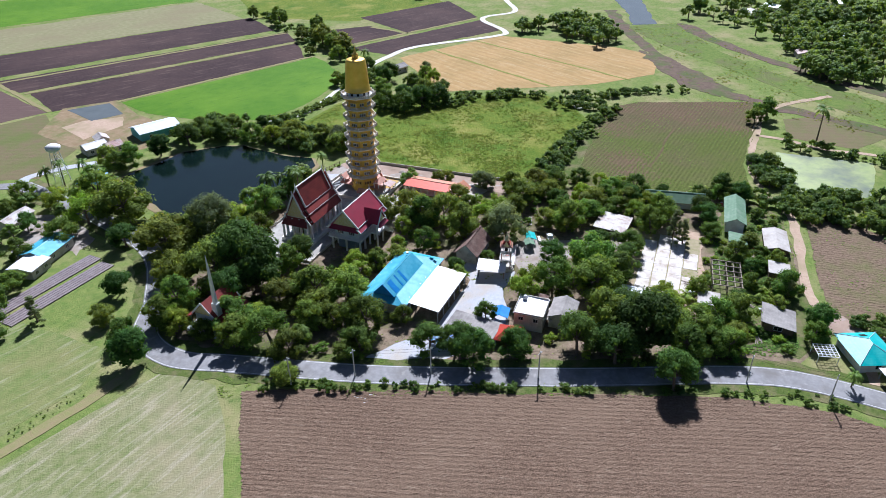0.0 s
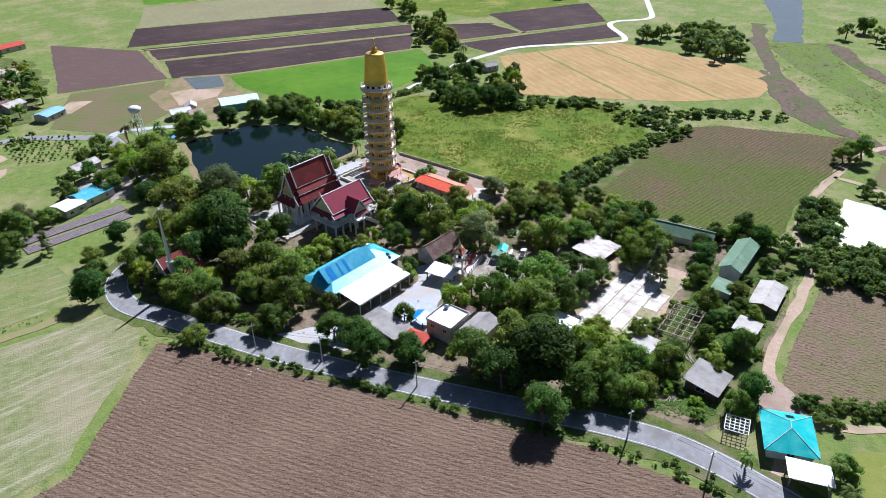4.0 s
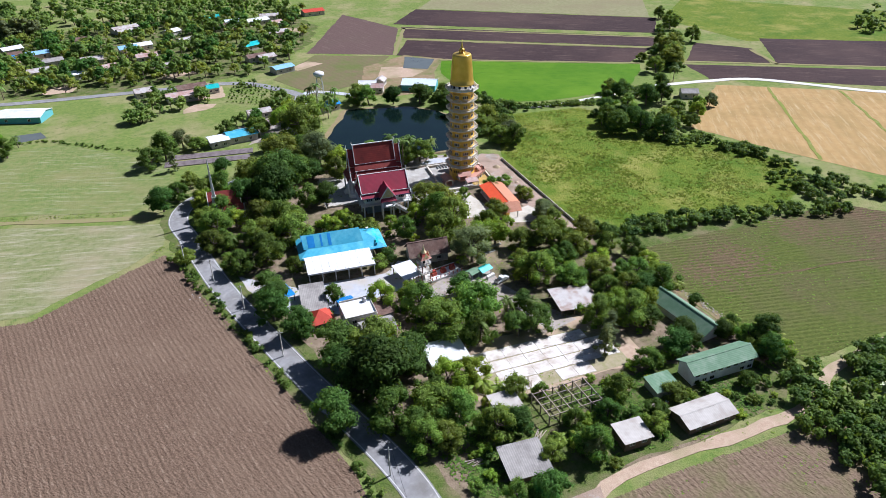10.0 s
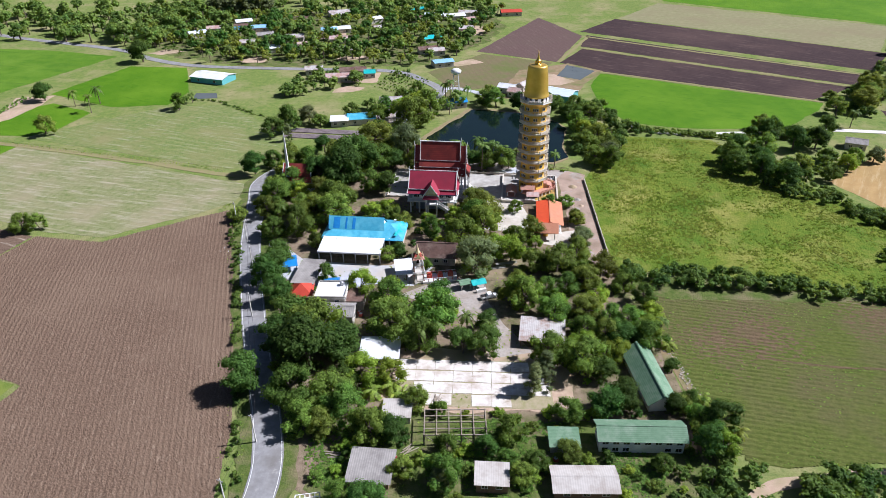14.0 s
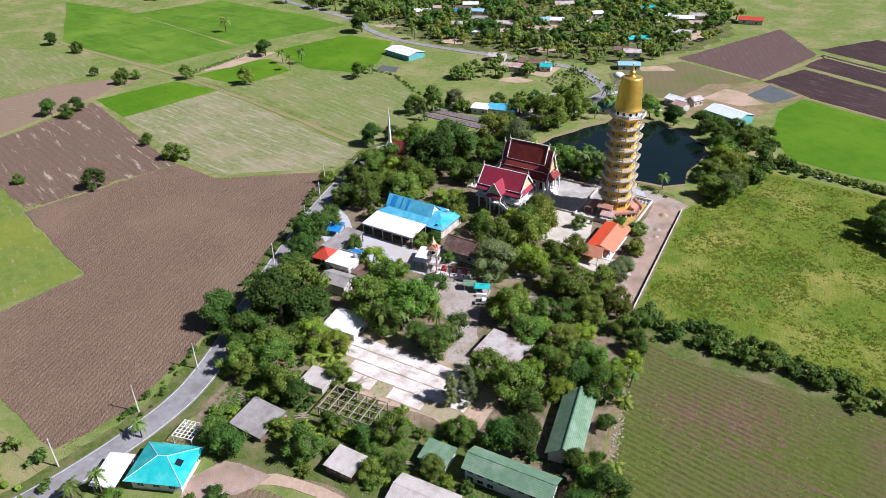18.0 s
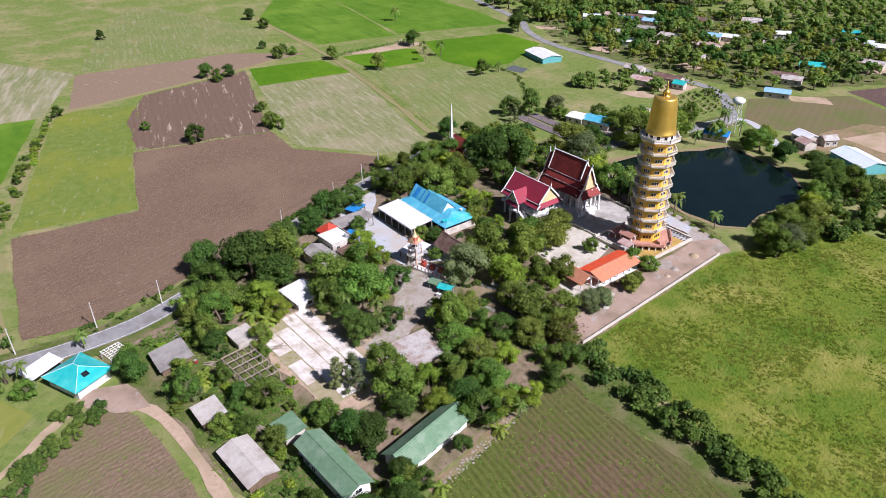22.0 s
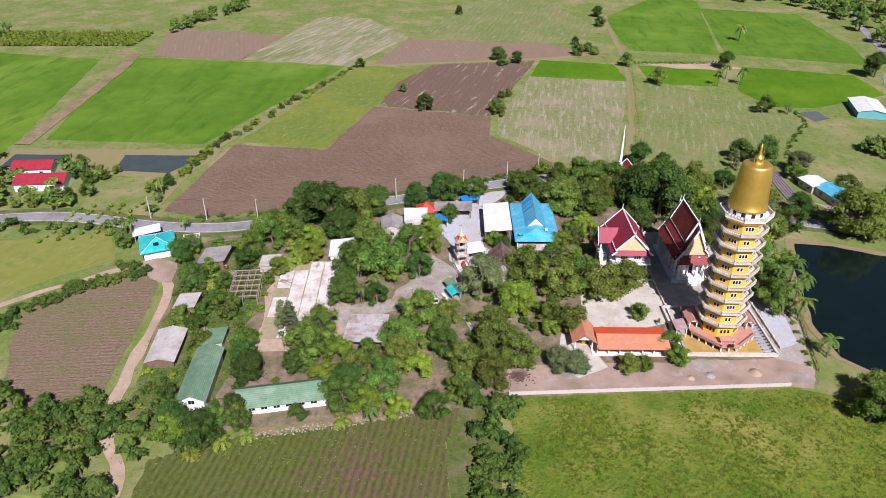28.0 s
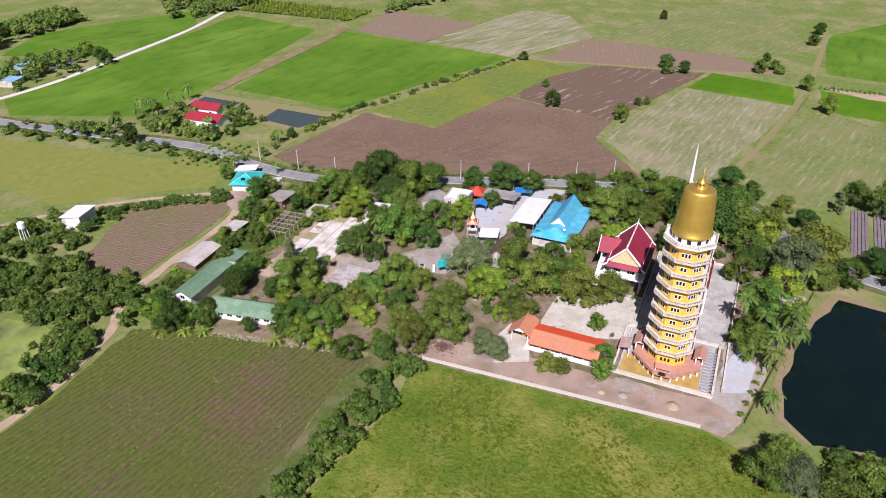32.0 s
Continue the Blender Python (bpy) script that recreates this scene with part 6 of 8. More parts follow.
# teal canopies by the drive
house("teal_canopy", "small teal canopy on steel posts beside the drive", "canopy", -20.4, -72.6, 25, 3.2, 2.6, 2.2, 0.5, 0.3, M["green_sheet"], M["steel"], posts=True)
house("teal_canopy", "small teal canopy over a white counter", "canopy", -16.4, -71.8, 25, 4.0, 2.8, 2.0, 0.6, 0.3, M["teal_sheet"], M["steel"], posts=True)
part("counter", Shape().box(0, -0.9, 0, 3.0, 0.8, 1.0), M["white"], thing("drinks_counter", "white counter under the teal canopy", "counter", -15.6, -73.6, 0.07, 25))


# ---- plants ----
def unit_ball(level):
    bm = bmesh.new()
    bmesh.ops.create_icosphere(bm, subdivisions=level, radius=1.0)
    v = np.array([p.co[:] for p in bm.verts])
    f = np.array([[q.index for q in p.verts] for p in bm.faces])
    bm.free()
    return v, f


BALLS = {1: unit_ball(1), 2: unit_ball(2)}


def leafy(centres, per, size, rng, level=2, core=0.74, flat=0.4):
    """Clumps of foliage: a knobbly core with leaf sprays standing out all round it. Returns vertices and faces as lists."""
    V, F, n0 = [], [], 0
    bv, bf = BALLS[level]
    for cx, cy, cz, r in centres:
        k = bv * (r * core * rng.uniform(0.8, 1.12, (len(bv), 1))) * np.array([1, 1, 0.82]) + np.array([cx, cy, cz])
        V.append(k)
        F += (bf + n0).tolist()
        n0 += len(k)
        n = max(5, int(per * r * r))
        d = rng.normal(size=(n, 3))
        d /= np.linalg.norm(d, axis=1)[:, None]
        d[:, 2] = np.where(d[:, 2] < -0.4, -d[:, 2], d[:, 2])
        p = np.array([cx, cy, cz]) + d * (r * rng.uniform(0.72, 1.2, n))[:, None] * np.array([1, 1, 0.85])
        nrm = d * 1.0 + rng.normal(size=(n, 3)) * 0.30 + np.array([0, 0, flat])
        nrm /= np.linalg.norm(nrm, axis=1)[:, None]
        u = np.cross(nrm, rng.normal(size=(n, 3)))
        u /= np.linalg.norm(u, axis=1)[:, None]
        w = np.cross(nrm, u)
        s = (size * rng.uniform(0.55, 1.4, n))[:, None]
        quad = np.stack([p - u * s * 0.55, p - w * s * 0.4 - nrm * s * 0.12, p + u * s * 0.55, p + w * s * 0.4 - nrm * s * 0.12], 1).reshape(-1, 3)
        V.append(quad)
        F += (np.arange(4 * n).reshape(n, 4) + n0).tolist()
        n0 += 4 * n
    return np.concatenate(V).tolist(), F


def tree_form(seed, kind="round", radius=5.0, height=9.0, per=44.0, size=0.40, leaf="leaf", clumps=28, level=1, name="tree"):
    """One tree as a thing with a trunk, limbs and crown; radius 5 by default."""
    rng = np.random.default_rng(seed)
    t = thing(name, "", name.replace("_", " "))
    trunk = Shape()
    top = height * 0.42
    lean = rng.normal(size=2) * 0.3
    if kind != "bush":
        trunk.tube((0, 0, -0.2), (lean[0] * 0.5, lean[1] * 0.5, top * 0.55), radius * 0.075, radius * 0.055, 7)
        trunk.tube((lean[0] * 0.5, lean[1] * 0.5, top * 0.5), (lean[0], lean[1], top), radius * 0.055, radius * 0.04, 7)
    centres = []
    for i in range(clumps):
        a = rng.uniform(0, 2 * math.pi)
        if kind == "tall":
            z = (i + rng.uniform(0, 1)) / clumps
            rr = radius * 0.7 * (1.05 - z) ** 0.7 * rng.uniform(0.2, 1)
            r = radius * rng.uniform(0.16, 0.28)
            c = (lean[0] + rr * math.cos(a), lean[1] + rr * math.sin(a), height * (0.10 + 0.86 * z), r)
        else:
            z = rng.uniform(-0.35, 1.0)
            prof = math.sqrt(max(0.05, 1 - z * z)) if z > 0 else 1 + z * 0.5
            rr = radius * 0.86 * prof * math.sqrt(rng.uniform(0.2, 1)) * rng.uniform(0.85, 1.12)
            r = radius * rng.uniform(0.21, 0.39)
            low = 0.33 if kind == "round" else 0.30
            c = (lean[0] + rr * math.cos(a), lean[1] + rr * math.sin(a), max(height * low + z * (height * (0.98 - low) - r), r * 0.6), r)
        centres.append(c)
    for c in centres[:7]:
        if kind != "bush":
            trunk.tube((lean[0], lean[1], top * 0.85), (c[0] * 0.85, c[1] * 0.85, max(c[2] - c[3] * 0.4, top)), radius * 0.03, radius * 0.012, 5)
        else:
            trunk.tube((0, 0, -0.1), (c[0] * 0.8, c[1] * 0.8, c[2]), radius * 0.03, radius * 0.012, 5)
    part("trunk" if kind != "bush" else "stem", trunk, M["bark"], t)
    s = Shape()
    s.v, s.f = leafy(centres, per * 25.0 / radius ** 2, size * radius / 5.0, rng, level)
    part("crown", s, M[leaf], t)
    return t


def palm_form(seed, height=8.0, fronds=18, length=3.4, leaf="frond", name="palm_tree"):
    rng = np.random.default_rng(seed)
    t = thing(name, "", "palm")
    s = Shape()
    lean = rng.normal(size=2) * 0.35
    k = 6
    for i in range(k):
        z0, z1 = height * i / k, height * (i + 1) / k
        f0, f1 = (i / k) ** 2, ((i + 1) / k) ** 2
        s.tube((lean[0] * f0, lean[1] * f0, z0 - 0.05), (lean[0] * f1, lean[1] * f1, z1), 0.24 - 0.018 * i, 0.22 - 0.018 * i, 7)
    part("trunk", s, M["bark"], t)
    c = Shape()
    V, F = [], []
    for i in range(fronds):
        a = 2 * math.pi * i / fronds + rng.uniform(-0.25, 0.25)
        rise = rng.uniform(-0.35, 0.95)
        L = length * rng.uniform(0.8, 1.15)
        out, side = np.array([math.cos(a), math.sin(a), 0]), np.array([-math.sin(a), math.cos(a), 0])
        pts = []
        for j in range(9):
            u = j / 8
            pts.append(np.array([lean[0], lean[1], height]) + out * L * u * (1 - 0.12 * u) + np.array([0, 0, L * (rise * u - 0.85 * u * u)]))
        for j in range(8):
            p, q = pts[j], pts[j + 1]
            wdt = L * 0.17 * math.sin(math.pi * (0.12 + 0.86 * (j + 0.5) / 8)) ** 0.7
            for sg in (-1, 1):
                tip = (p + q) / 2 + side * sg * wdt + out * wdt * 0.5 - np.array([0, 0, wdt * 0.45])
                n = len(V)
                V += [tuple(p), tuple(q), tuple(tip + (q - p) * 0.35), tuple(tip - (q - p) * 0.2)]
                F.append((n, n + 1, n + 2, n + 3))
    c.v, c.f = V, F
    part("crown", c, M[leaf], t)
    return t


def place(form, x, y, scale, turn, label, stretch=1.0):
    m = pose(x, y, 0, 0, 0, turn) @ Matrix.Diagonal((scale, scale, scale * stretch, 1))
    return tagged(copy_thing(form, m), label)


def discard(form):
    for o in (*form.children_recursive, form):
        bpy.data.objects.remove(o)


def out_of_water(x, y):
    while inside((x, y), POND):
        d = Vector((x + 14, y - 58)).normalized()
        x, y = x + d.x, y + d.y
    return x, y


FORMS = {
    "green": (tree_form(11), "leafy green broadleaf tree with rounded crown"),
    "mango": (tree_form(12, leaf="leaf_dark", clumps=30), "dense dark green mango tree with rounded crown"),
    "open": (tree_form(13, clumps=24, height=10.0), "open-crowned green tree with bare limbs"),
    "tamarind": (tree_form(14, leaf="leaf_grey", clumps=34, size=0.30, per=58), "grey-green feathery tamarind tree with wide crown"),
    "lime": (tree_form(15, leaf="leaf_lime", clumps=24), "bright yellow-green leafy tree in the yard"),
    "dark": (tree_form(16, leaf="leaf_dark", clumps=24, height=10.5), "tall dark green leafy tree in the grove"),
    "broad": (tree_form(17, clumps=34, height=8.0), "broad spreading green shade tree"),
    "olive": (tree_form(18, leaf="leaf_olive", clumps=28, height=8.8), "olive-green leafy tree with rounded crown"),
}
TALL = (tree_form(21, "tall", 5.0, 15.0, leaf="leaf_grey", clumps=40, size=0.34, per=60), "tall feathery grey-green casuarina tree")
EUCALYPT = (tree_form(22, "round", 5.0, 13.5, leaf="leaf_olive", clumps=44), "tall slender eucalyptus tree beside the fields")
SHRUBS = [(tree_form(31, "bush", 5.0, 6.5, clumps=14, per=13, size=0.82, name="shrub"), "low leafy green shrub among weeds"), (tree_form(32, "bush", 5.0, 5.5, clumps=12, leaf="leaf_lime", per=13, size=0.82, name="shrub"), "low bright green leafy shrub"),
          (tree_form(33, "bush", 5.0, 6.5, clumps=14, leaf="leaf_dark", per=13, size=0.82, name="shrub"), "low dark green leafy shrub")]
PALMS = [(palm_form(51), "slender coconut palm with drooping fronds"), (palm_form(52, 6.5), "coconut palm with a bare grey trunk"), (palm_form(53, 10.0, 20, 3.0), "tall coconut palm with small crown")]
BANANA = (palm_form(54, 1.6, 14, 3.2, "frond_lime", "banana_plant"), "yellow-green leafy banana clump beside the sheds")
MANGO_STAND_A = [(-113.1, 4.8, 5.5), (-73.5, -5.1, 9.1), (-79.9, -70.9, 5.1), (-43.3, -56.4, 3), (-67.5, -99.5, 6.4), (-51.3, -108.9, 6.7), (-90.5, 31, 4.7), (-57.3, -113.7, 9.3), (-67.7, -109.5, 6.5), (-33.2, -157, 4.4), (16.6, -122.9, 4.8), (-74, -84.7, 3.9), (-31.9, -135.4, 4), (-71.8, -124, 5.8), (-18.4, -103.9, 4.5), (20.5, -121.6, 4.4), (-68.6, 1, 10), (-54.7, -8.3, 5), (-83, -5, 6.5)]
GREEN_STAND_A = [(-91.4, 8.8, 5.9), (-98, -15.7, 5.3), (-95.6, -31.3, 5), (-88, -48, 5.0), (-71.6, -52.3, 3.1), (-61.9, 14.2, 5.8), (-16.1, -40.9, 7.1), (-41.4, -86, 5.9), (-2.1, -81.2, 5.9), (6.8, -15.7, 3.4), (12.4, -15.2, 3.1), (-34.3, -41.5, 4.2), (-54.6, -131.3, 4.2), (-36.8, -136.3, 4.9), (-37.7, -66.3, 3.9), (-46.7, -58.8, 3.2), (-50.4, -32.8, 3.2), (-79.5, -45.5, 6.2), (-23.9, -50.8, 6.6), (-5, -45.2, 4.3), (-5.9, -20.4, 2.7), (14.1, -56.2, 5.1), (3.9, -75.2, 3.6), (3.3, -107.1, 5.1), (21.2, -88.8, 4.2), (-5.6, -133.9, 4), (-18.8, -148.2, 4.4)]
GREEN_STAND_B = [(-69.2, -68.8, 3.1), (-58.6, -124.9, 6), (-52.7, -134.9, 4.9), (-46.7, -119.8, 4.3), (-40, -155, 3.4), (-33.6, -63.2, 2.6), (12.1, -109.1, 6), (14, -93.4, 4), (-98.3, 12.9, 5.1), (-105.5, 11.5, 4.5), (-62, -9.3, 4.9), (-91.3, -31.8, 3.5), (-91.5, -45, 3.3), (-48, -31.5, 3), (-20, -34, 6), (-92, -12, 6), (-81, -36, 4), (-72, -25, 6.8), (-58.5, -105, 7.6), (-33, 20, 6.2), (-29, -103, 5.3), (-28, -146, 3), (-22, -127, 2.3), (-19, -139, 2.8), (-3, -146, 3), (9, -104, 3.6), (10, -74, 4.4), (19, -96, 4.1)]
OLIVE_STAND_A = [(-83.5, -29.8, 4.6), (-69.9, -34.4, 6.6), (-20.9, -21, 5.2), (-0.7, -39.9, 4.5), (7.5, -60.9, 5.7), (16.3, -69.4, 4.4), (21.2, -62.4, 4.6), (16.2, -28.5, 2.9), (15.6, -24.6, 2.5), (-44.9, -37, 3.6), (-48.3, -136, 3.8), (-38.6, -98.9, 6.9), (-17.5, -29.4, 6.3), (0.4, -61.4, 4.3), (-4.8, -73.3, 3.8), (15.9, -63, 3.4), (-27.7, -124.9, 3.2), (-79.2, -17.6, 5.6), (-84, 21, 6), (-78, -29, 5.3), (-74, 7, 8.6), (-68, 34, 8.9), (-56, 63, 9.5), (-3, -94, 3.4), (15, -86, 4.9), (35, -121, 2.6)]
DARK_STAND_A = [(-63.4, -73.2, 3.1), (-70.2, -72.4, 3.6), (-26.9, -82.2, 4.4), (-75, -85, 4.4), (-82.5, -77.1, 5), (-81.2, -64.5, 4.9), (-12.7, -103.1, 4.5), (-12.3, -93.8, 3.6), (17.3, -110.7, 3.5)]
LIME_STAND_A = [(-56.4, -30.1, 3.5), (-51.8, -26.6, 3.6), (-6.8, -56.1, 5.3), (-50.9, -79.6, 4.6), (-30.2, 28.7, 4.4), (-43.2, -117.7, 4.9), (-24.7, -89.7, 3.6), (-10.6, -54.6, 5.5), (1.4, -46.5, 2.8), (-6.1, -81.2, 4.2), (7.8, -81.4, 2.7), (13.2, -100.1, 3.7), (19.1, -80, 3.8), (29.1, -101.5, 4.6), (-35.7, -116.8, 4.1), (-41.7, -79.5, 3.9), (-99.1, 1.9, 3.9), (-77.2, 18, 4.7), (-58.4, -27.1, 3.3), (-37, -33.4, 2.7), (-45, 24, 5.7)]
TAMARIND_STAND_A = [(-52.3, 26.5, 8.1), (-17.6, -63.9, 7.2), (16.5, -42.1, 3.8), (15.2, -45, 3.9)]
BROAD_STAND_A = [(-27.6, -93.6, 7.3), (6.3, -85.7, 5), (-104, -36, 3.5), (-70, -21, 5.5), (-49, -127, 6), (8, -126, 3.6), (38, -129, 3.4)]
OPEN_STAND_A = [(-94, -25, 6.1), (-43, -130, 4.8), (-12, 19, 4.9)]
STANDS = [("mango", MANGO_STAND_A), ("green", GREEN_STAND_A), ("green", GREEN_STAND_B), ("olive", OLIVE_STAND_A), ("dark", DARK_STAND_A), ("lime", LIME_STAND_A), ("tamarind", TAMARIND_STAND_A), ("broad", BROAD_STAND_A), ("open", OPEN_STAND_A)]
rnd = random.Random(5)
KINDS = ["green", "green", "mango", "mango", "open", "tamarind", "lime", "dark", "broad", "broad", "olive", "olive"]
PLANTED = []


def clear_of(x, y):
    """Trees stand beside the road, never on it, and not in houses."""
    q = min(ROAD, key=lambda p: (p[0] - x) ** 2 + (p[1] - y) ** 2)
    d = Vector((x - q[0], y - q[1]))
    if d.length < 5.2:
        d = d.normalized() * 5.2
        x, y = q[0] + d.x, q[1] + d.y
    for hx, hy, a, lx, ly in FOOTPRINTS:
        v = Matrix.Rotation(-radians(a), 2) @ Vector((x - hx, y - hy))
        if abs(v.x) < lx and abs(v.y) < ly:
            return None
    return x, y


EDGES = [("lime", [(40.5, -134, 3.6), (22, -103, 3.8), (31, -92, 4.0), (33, -84, 3.4)]), ("green", [(30, -97, 5.0), (37, -119, 2.8), (26, -89, 4.6), (32, -76, 4.0), (27, -70, 3.8), (38, -126, 3.6)]), ("olive", [(-98.5, -6, 3.6), (-95, -14.5, 3.8)]), ("lime", [(-88, -15.5, 4.0), (-97.5, 4, 3.8)]), ("dark", [(42, -127, 4.4), (38.5, -133.5, 3.8), (-19, 20.5, 4.0)]), ("mango", [(-24, 22, 3.6), (33, -121.5, 3.0), (35, -107, 2.6), (23, -97, 4.4), (30, -68, 3.6)])]
for kind, stand in STANDS + EDGES:
    for x, y, r in stand:
        x, y = out_of_water(x, y)
        p = clear_of(x, y)
        if p:
            place(FORMS[kind][0], p[0], p[1], 1.06 * r / 5.0, rnd.uniform(0, 360), FORMS[kind][1], rnd.uniform(0.88, 1.12))
            PLANTED.append((p[0], p[1], r))
NORTH = [(-49, 81, 9), (-62, 74, 6.7), (-119, 47, 5.4), (-114, 55, 6), (-107, 66, 5.5), (-101, 63, 4.5), (-69, 50, 5.5), (-59, 43, 6), (-54, 34, 5.5), (-57, 94, 5.5), (-37, 96, 5), (-24, 100, 5.3), (-17, 97, 5.7), (-5, 94, 5.8), (8, 90, 6.5), (19, 82, 6), (22, 66, 5.5), (-48, 13, 5), (-57, 16, 5.2), (27, 26, 5.2), (24, 44, 5.5)]
SHORE = [(33, 37, 5.3), (-21, 106, 5), (13, 98, 5), (22, 95, 5.2), (30, 82, 4.9), (38, 73, 3.6), (24, 58, 4.7), (-104, 24, 3.8), (-88, 75, 5), (-74, 72, 6), (-74, 89, 4), (-68, 106, 4), (-60, 108, 5), (-53, 68, 5.5), (-18, 17, 4.4), (-27, 19, 4), (-40, 20, 4.5), (33, 22, 5), (33, 30, 5.5), (30, 50, 6), (-55, 36, 3.9)]
HAMLET = [(109, 66, 5.6), (89, 46, 5), (100, 43, 6), (114, 49, 6), (124, 51, 5.5), (128, 26, 4.4), (118, 17, 4.3), (100, 11, 5.6), (91, 16, 6), (83, 22, 5.5), (83, 33, 5), (107, 74, 4.7), (133, 33, 4.5), (143, 38, 4), (108, 22, 5), (95, 28, 5), (150, 97, 5.3), (135, 70, 5), (156, 122, 3.7)]
for grove in (NORTH, SHORE, HAMLET):
    for x, y, r in grove:
        k = rnd.choice(KINDS)
        x, y = out_of_water(x, y)
        place(FORMS[k][0], x, y, r / 5.0, rnd.uniform(0, 360), FORMS[k][1], rnd.uniform(0.9, 1.15))
for x, y, r in ((3, -114.5, 4.2), (0, -118, 3.6), (-110, 42, 3.4)):
    place(TALL[0], x, y, r / 5.0, rnd.uniform(0, 360), TALL[1], 0.85)
for x, y, r in ((175, 125, 7), (164, 103, 6.5), (210, 151, 5.5), (217, 186, 6.5), (182, 144, 4.7), (228, 218, 4.7), (170, 114, 6), (190, 138, 5)):
    place(EUCALYPT[0], x, y, r / 5.0, rnd.uniform(0, 360), EUCALYPT[1], 0.8)
# single trees among the fields
LONE = [(-179, -50, 4.4), (-173, -49, 3.6), (-181, -86, 4.6), (-204, -43, 2.6), (-202, -47, 2.2), (-289, 7, 4.6), (-317, 9, 2.8), (-290, 17, 3.3), (-266, 32, 4.4), (-229, 42, 5.2), (-260, 90, 6.2), (-180, 80, 5), (-212, -99, 2.6), (-258, -128, 3.2), (-266, -42, 4.4), (-270, -34, 4.4), (-299, 14, 3.4), (-407, 39, 5), (-413, -68, 3.6), (-372, 36, 4.5), (-276, -44, 5.2), (-244, 169, 8.5), (133, -141, 6), (126, -136, 4)]
for x, y, r in LONE:
    k = rnd.choice(["green", "mango", "dark", "open"])
    place(FORMS[k][0], x, y, r / 5.0, rnd.uniform(0, 360), FORMS[k][1])
PALM_AT = [(-18, 32, 1.1), (-12, 23, 1.0), (-6, 23, 1.1), (-15, 26, 0.9), (-31, 29, 0.9), (-38, 94, 1.0), (-40, 84, 0.9), (10, 23.5, 0.9), (-20, 15, 1.2), (-22, 27, 1.2), (-9, 19, 1.0), (-16, 20, 1.1), (-50, 31, 1.0), (-30, -104, 1.0), (-26, -100, 0.9), (-18, -95, 0.9), (-12, -98, 0.8), (35, -90, 0.7), (-42, 108, 1.0), (-45, 113, 1.1), (-33, 107, 0.9), (-90, -32, 0.8), (111, -161, 1.5), (-238, 82, 1.0), (-224, 73, 0.9), (-227, 87, 1.1), (-329, 122, 1.5), (-178, 92, 0.8)]
PALM_SOUTH = [(-86, -266, 1), (-91, -265, 1.1), (-89, -259, 1), (-98, -260, 1), (-98, -252, 0.9), (-65, -260, 1.1), (-113, -261, 1), (-82, -182, 1), (-90, -249, 0.9), (-83, -256, 1), (-79, -263, 0.9), (-55, -163, 0.7), (-48, -178, 0.7), (-200, 170, 1), (-190, 178, 1.1), (-210, 182, 1), (-170, 172, 1), (-52, -182, 0.8), (150, 80, 1)]
for x, y, s in PALM_AT + PALM_SOUTH:
    x, y = out_of_water(x, y)
    f = rnd.choice(PALMS)
    place(f[0], x, y, s, rnd.uniform(0, 360), f[1])
for x, y, s in ((-35, -120, 1.3), (-37, -117, 1.4), (-32, -123, 1.2), (-39, -122, 1.3), (-34, -126, 1.1), (-21, -144, 1.0), (-24, -142, 0.9), (42, -122, 1.0), (40, -117, 0.9), (36, -97, 1.0), (-2, -143, 0.8), (46, -128, 1.0)):
    place(BANANA[0], x, y, s, rnd.uniform(0, 360), BANANA[1])
def scatter(poly, n, lo, hi, seed, avoid=()):
    rg = random.Random(seed)
    xs, ys = [p[0] for p in poly], [p[1] for p in poly]
    done = 0
    for _ in range(n * 12):
        p = (rg.uniform(min(xs), max(xs)), rg.uniform(min(ys), max(ys)))
        if inside(p, poly) and not any(inside(p, q) for q in avoid):
            yield p[0], p[1], rg.uniform(lo, hi), rg.uniform(0, 360), rg
            done += 1
            if done >= n:
                return


# shrubs: undergrowth of the yard, verges and banks
KEEP_A = [[(-102, -62), (-98, -47), (-72, -52), (-45, -50), (-30, -48), (-24, -62), (-36, -75), (-60, -80)], [(-72, -62), (-72, -36), (-42, -36), (-42, -62)], [(-58, -14), (-58, 14), (12, 14), (12, -14)], [(-46, -26), (-46, -11), (-24, -11), (-24, -26)], [(-40, -126), (-36, -103), (4, -101), (8, -124)], [(-4, -101), (-4, -89), (9, -89), (9, -101)], [(-27, -36), (-27, -11), (14, -11), (14, -46), (0, -46)], [(-40, -152), (-40, -141), (-29, -141), (-29, -152)], [(3, -150), (3, -141), (18, -141), (18, -150)]]
KEEP_B = [[(13, -137), (13, -128), (33, -128), (33, -137)], [(-64, -97), (-64, -79), (-49, -79), (-49, -97)], [(-46, -112), (-46, -102), (-34, -102), (-34, -112)], [(-40, -80), (-25, -66), (-13, -68), (-6, -92), (0, -104), (-12, -104), (-27, -86)], [(23, -122), (23, -101), (34, -101), (34, -122)], [(-27, -137), (-27, -128), (-9, -128), (-9, -137)], [(-13, -150), (-13, -143), (-5, -143), (-5, -150)], [(-99, -12), (-99, 1), (-84, 1), (-84, -12)]]
KEEP = KEEP_A + KEEP_B
YARD = [(-101, 8), (-60, 18), (-56, 10), (-20, -12), (14, -46), (24, -60), (34, -100), (38, -138), (28, -146), (-28, -152), (-50, -150), (-66, -118), (-88, -64), (-99, -20)]
for x, y, r, a, rg in scatter(YARD, 170, 0.9, 2.3, 7, KEEP):
    f = rg.choice(SHRUBS)
    place(f[0], x, y, r / 5.0, a, f[1])
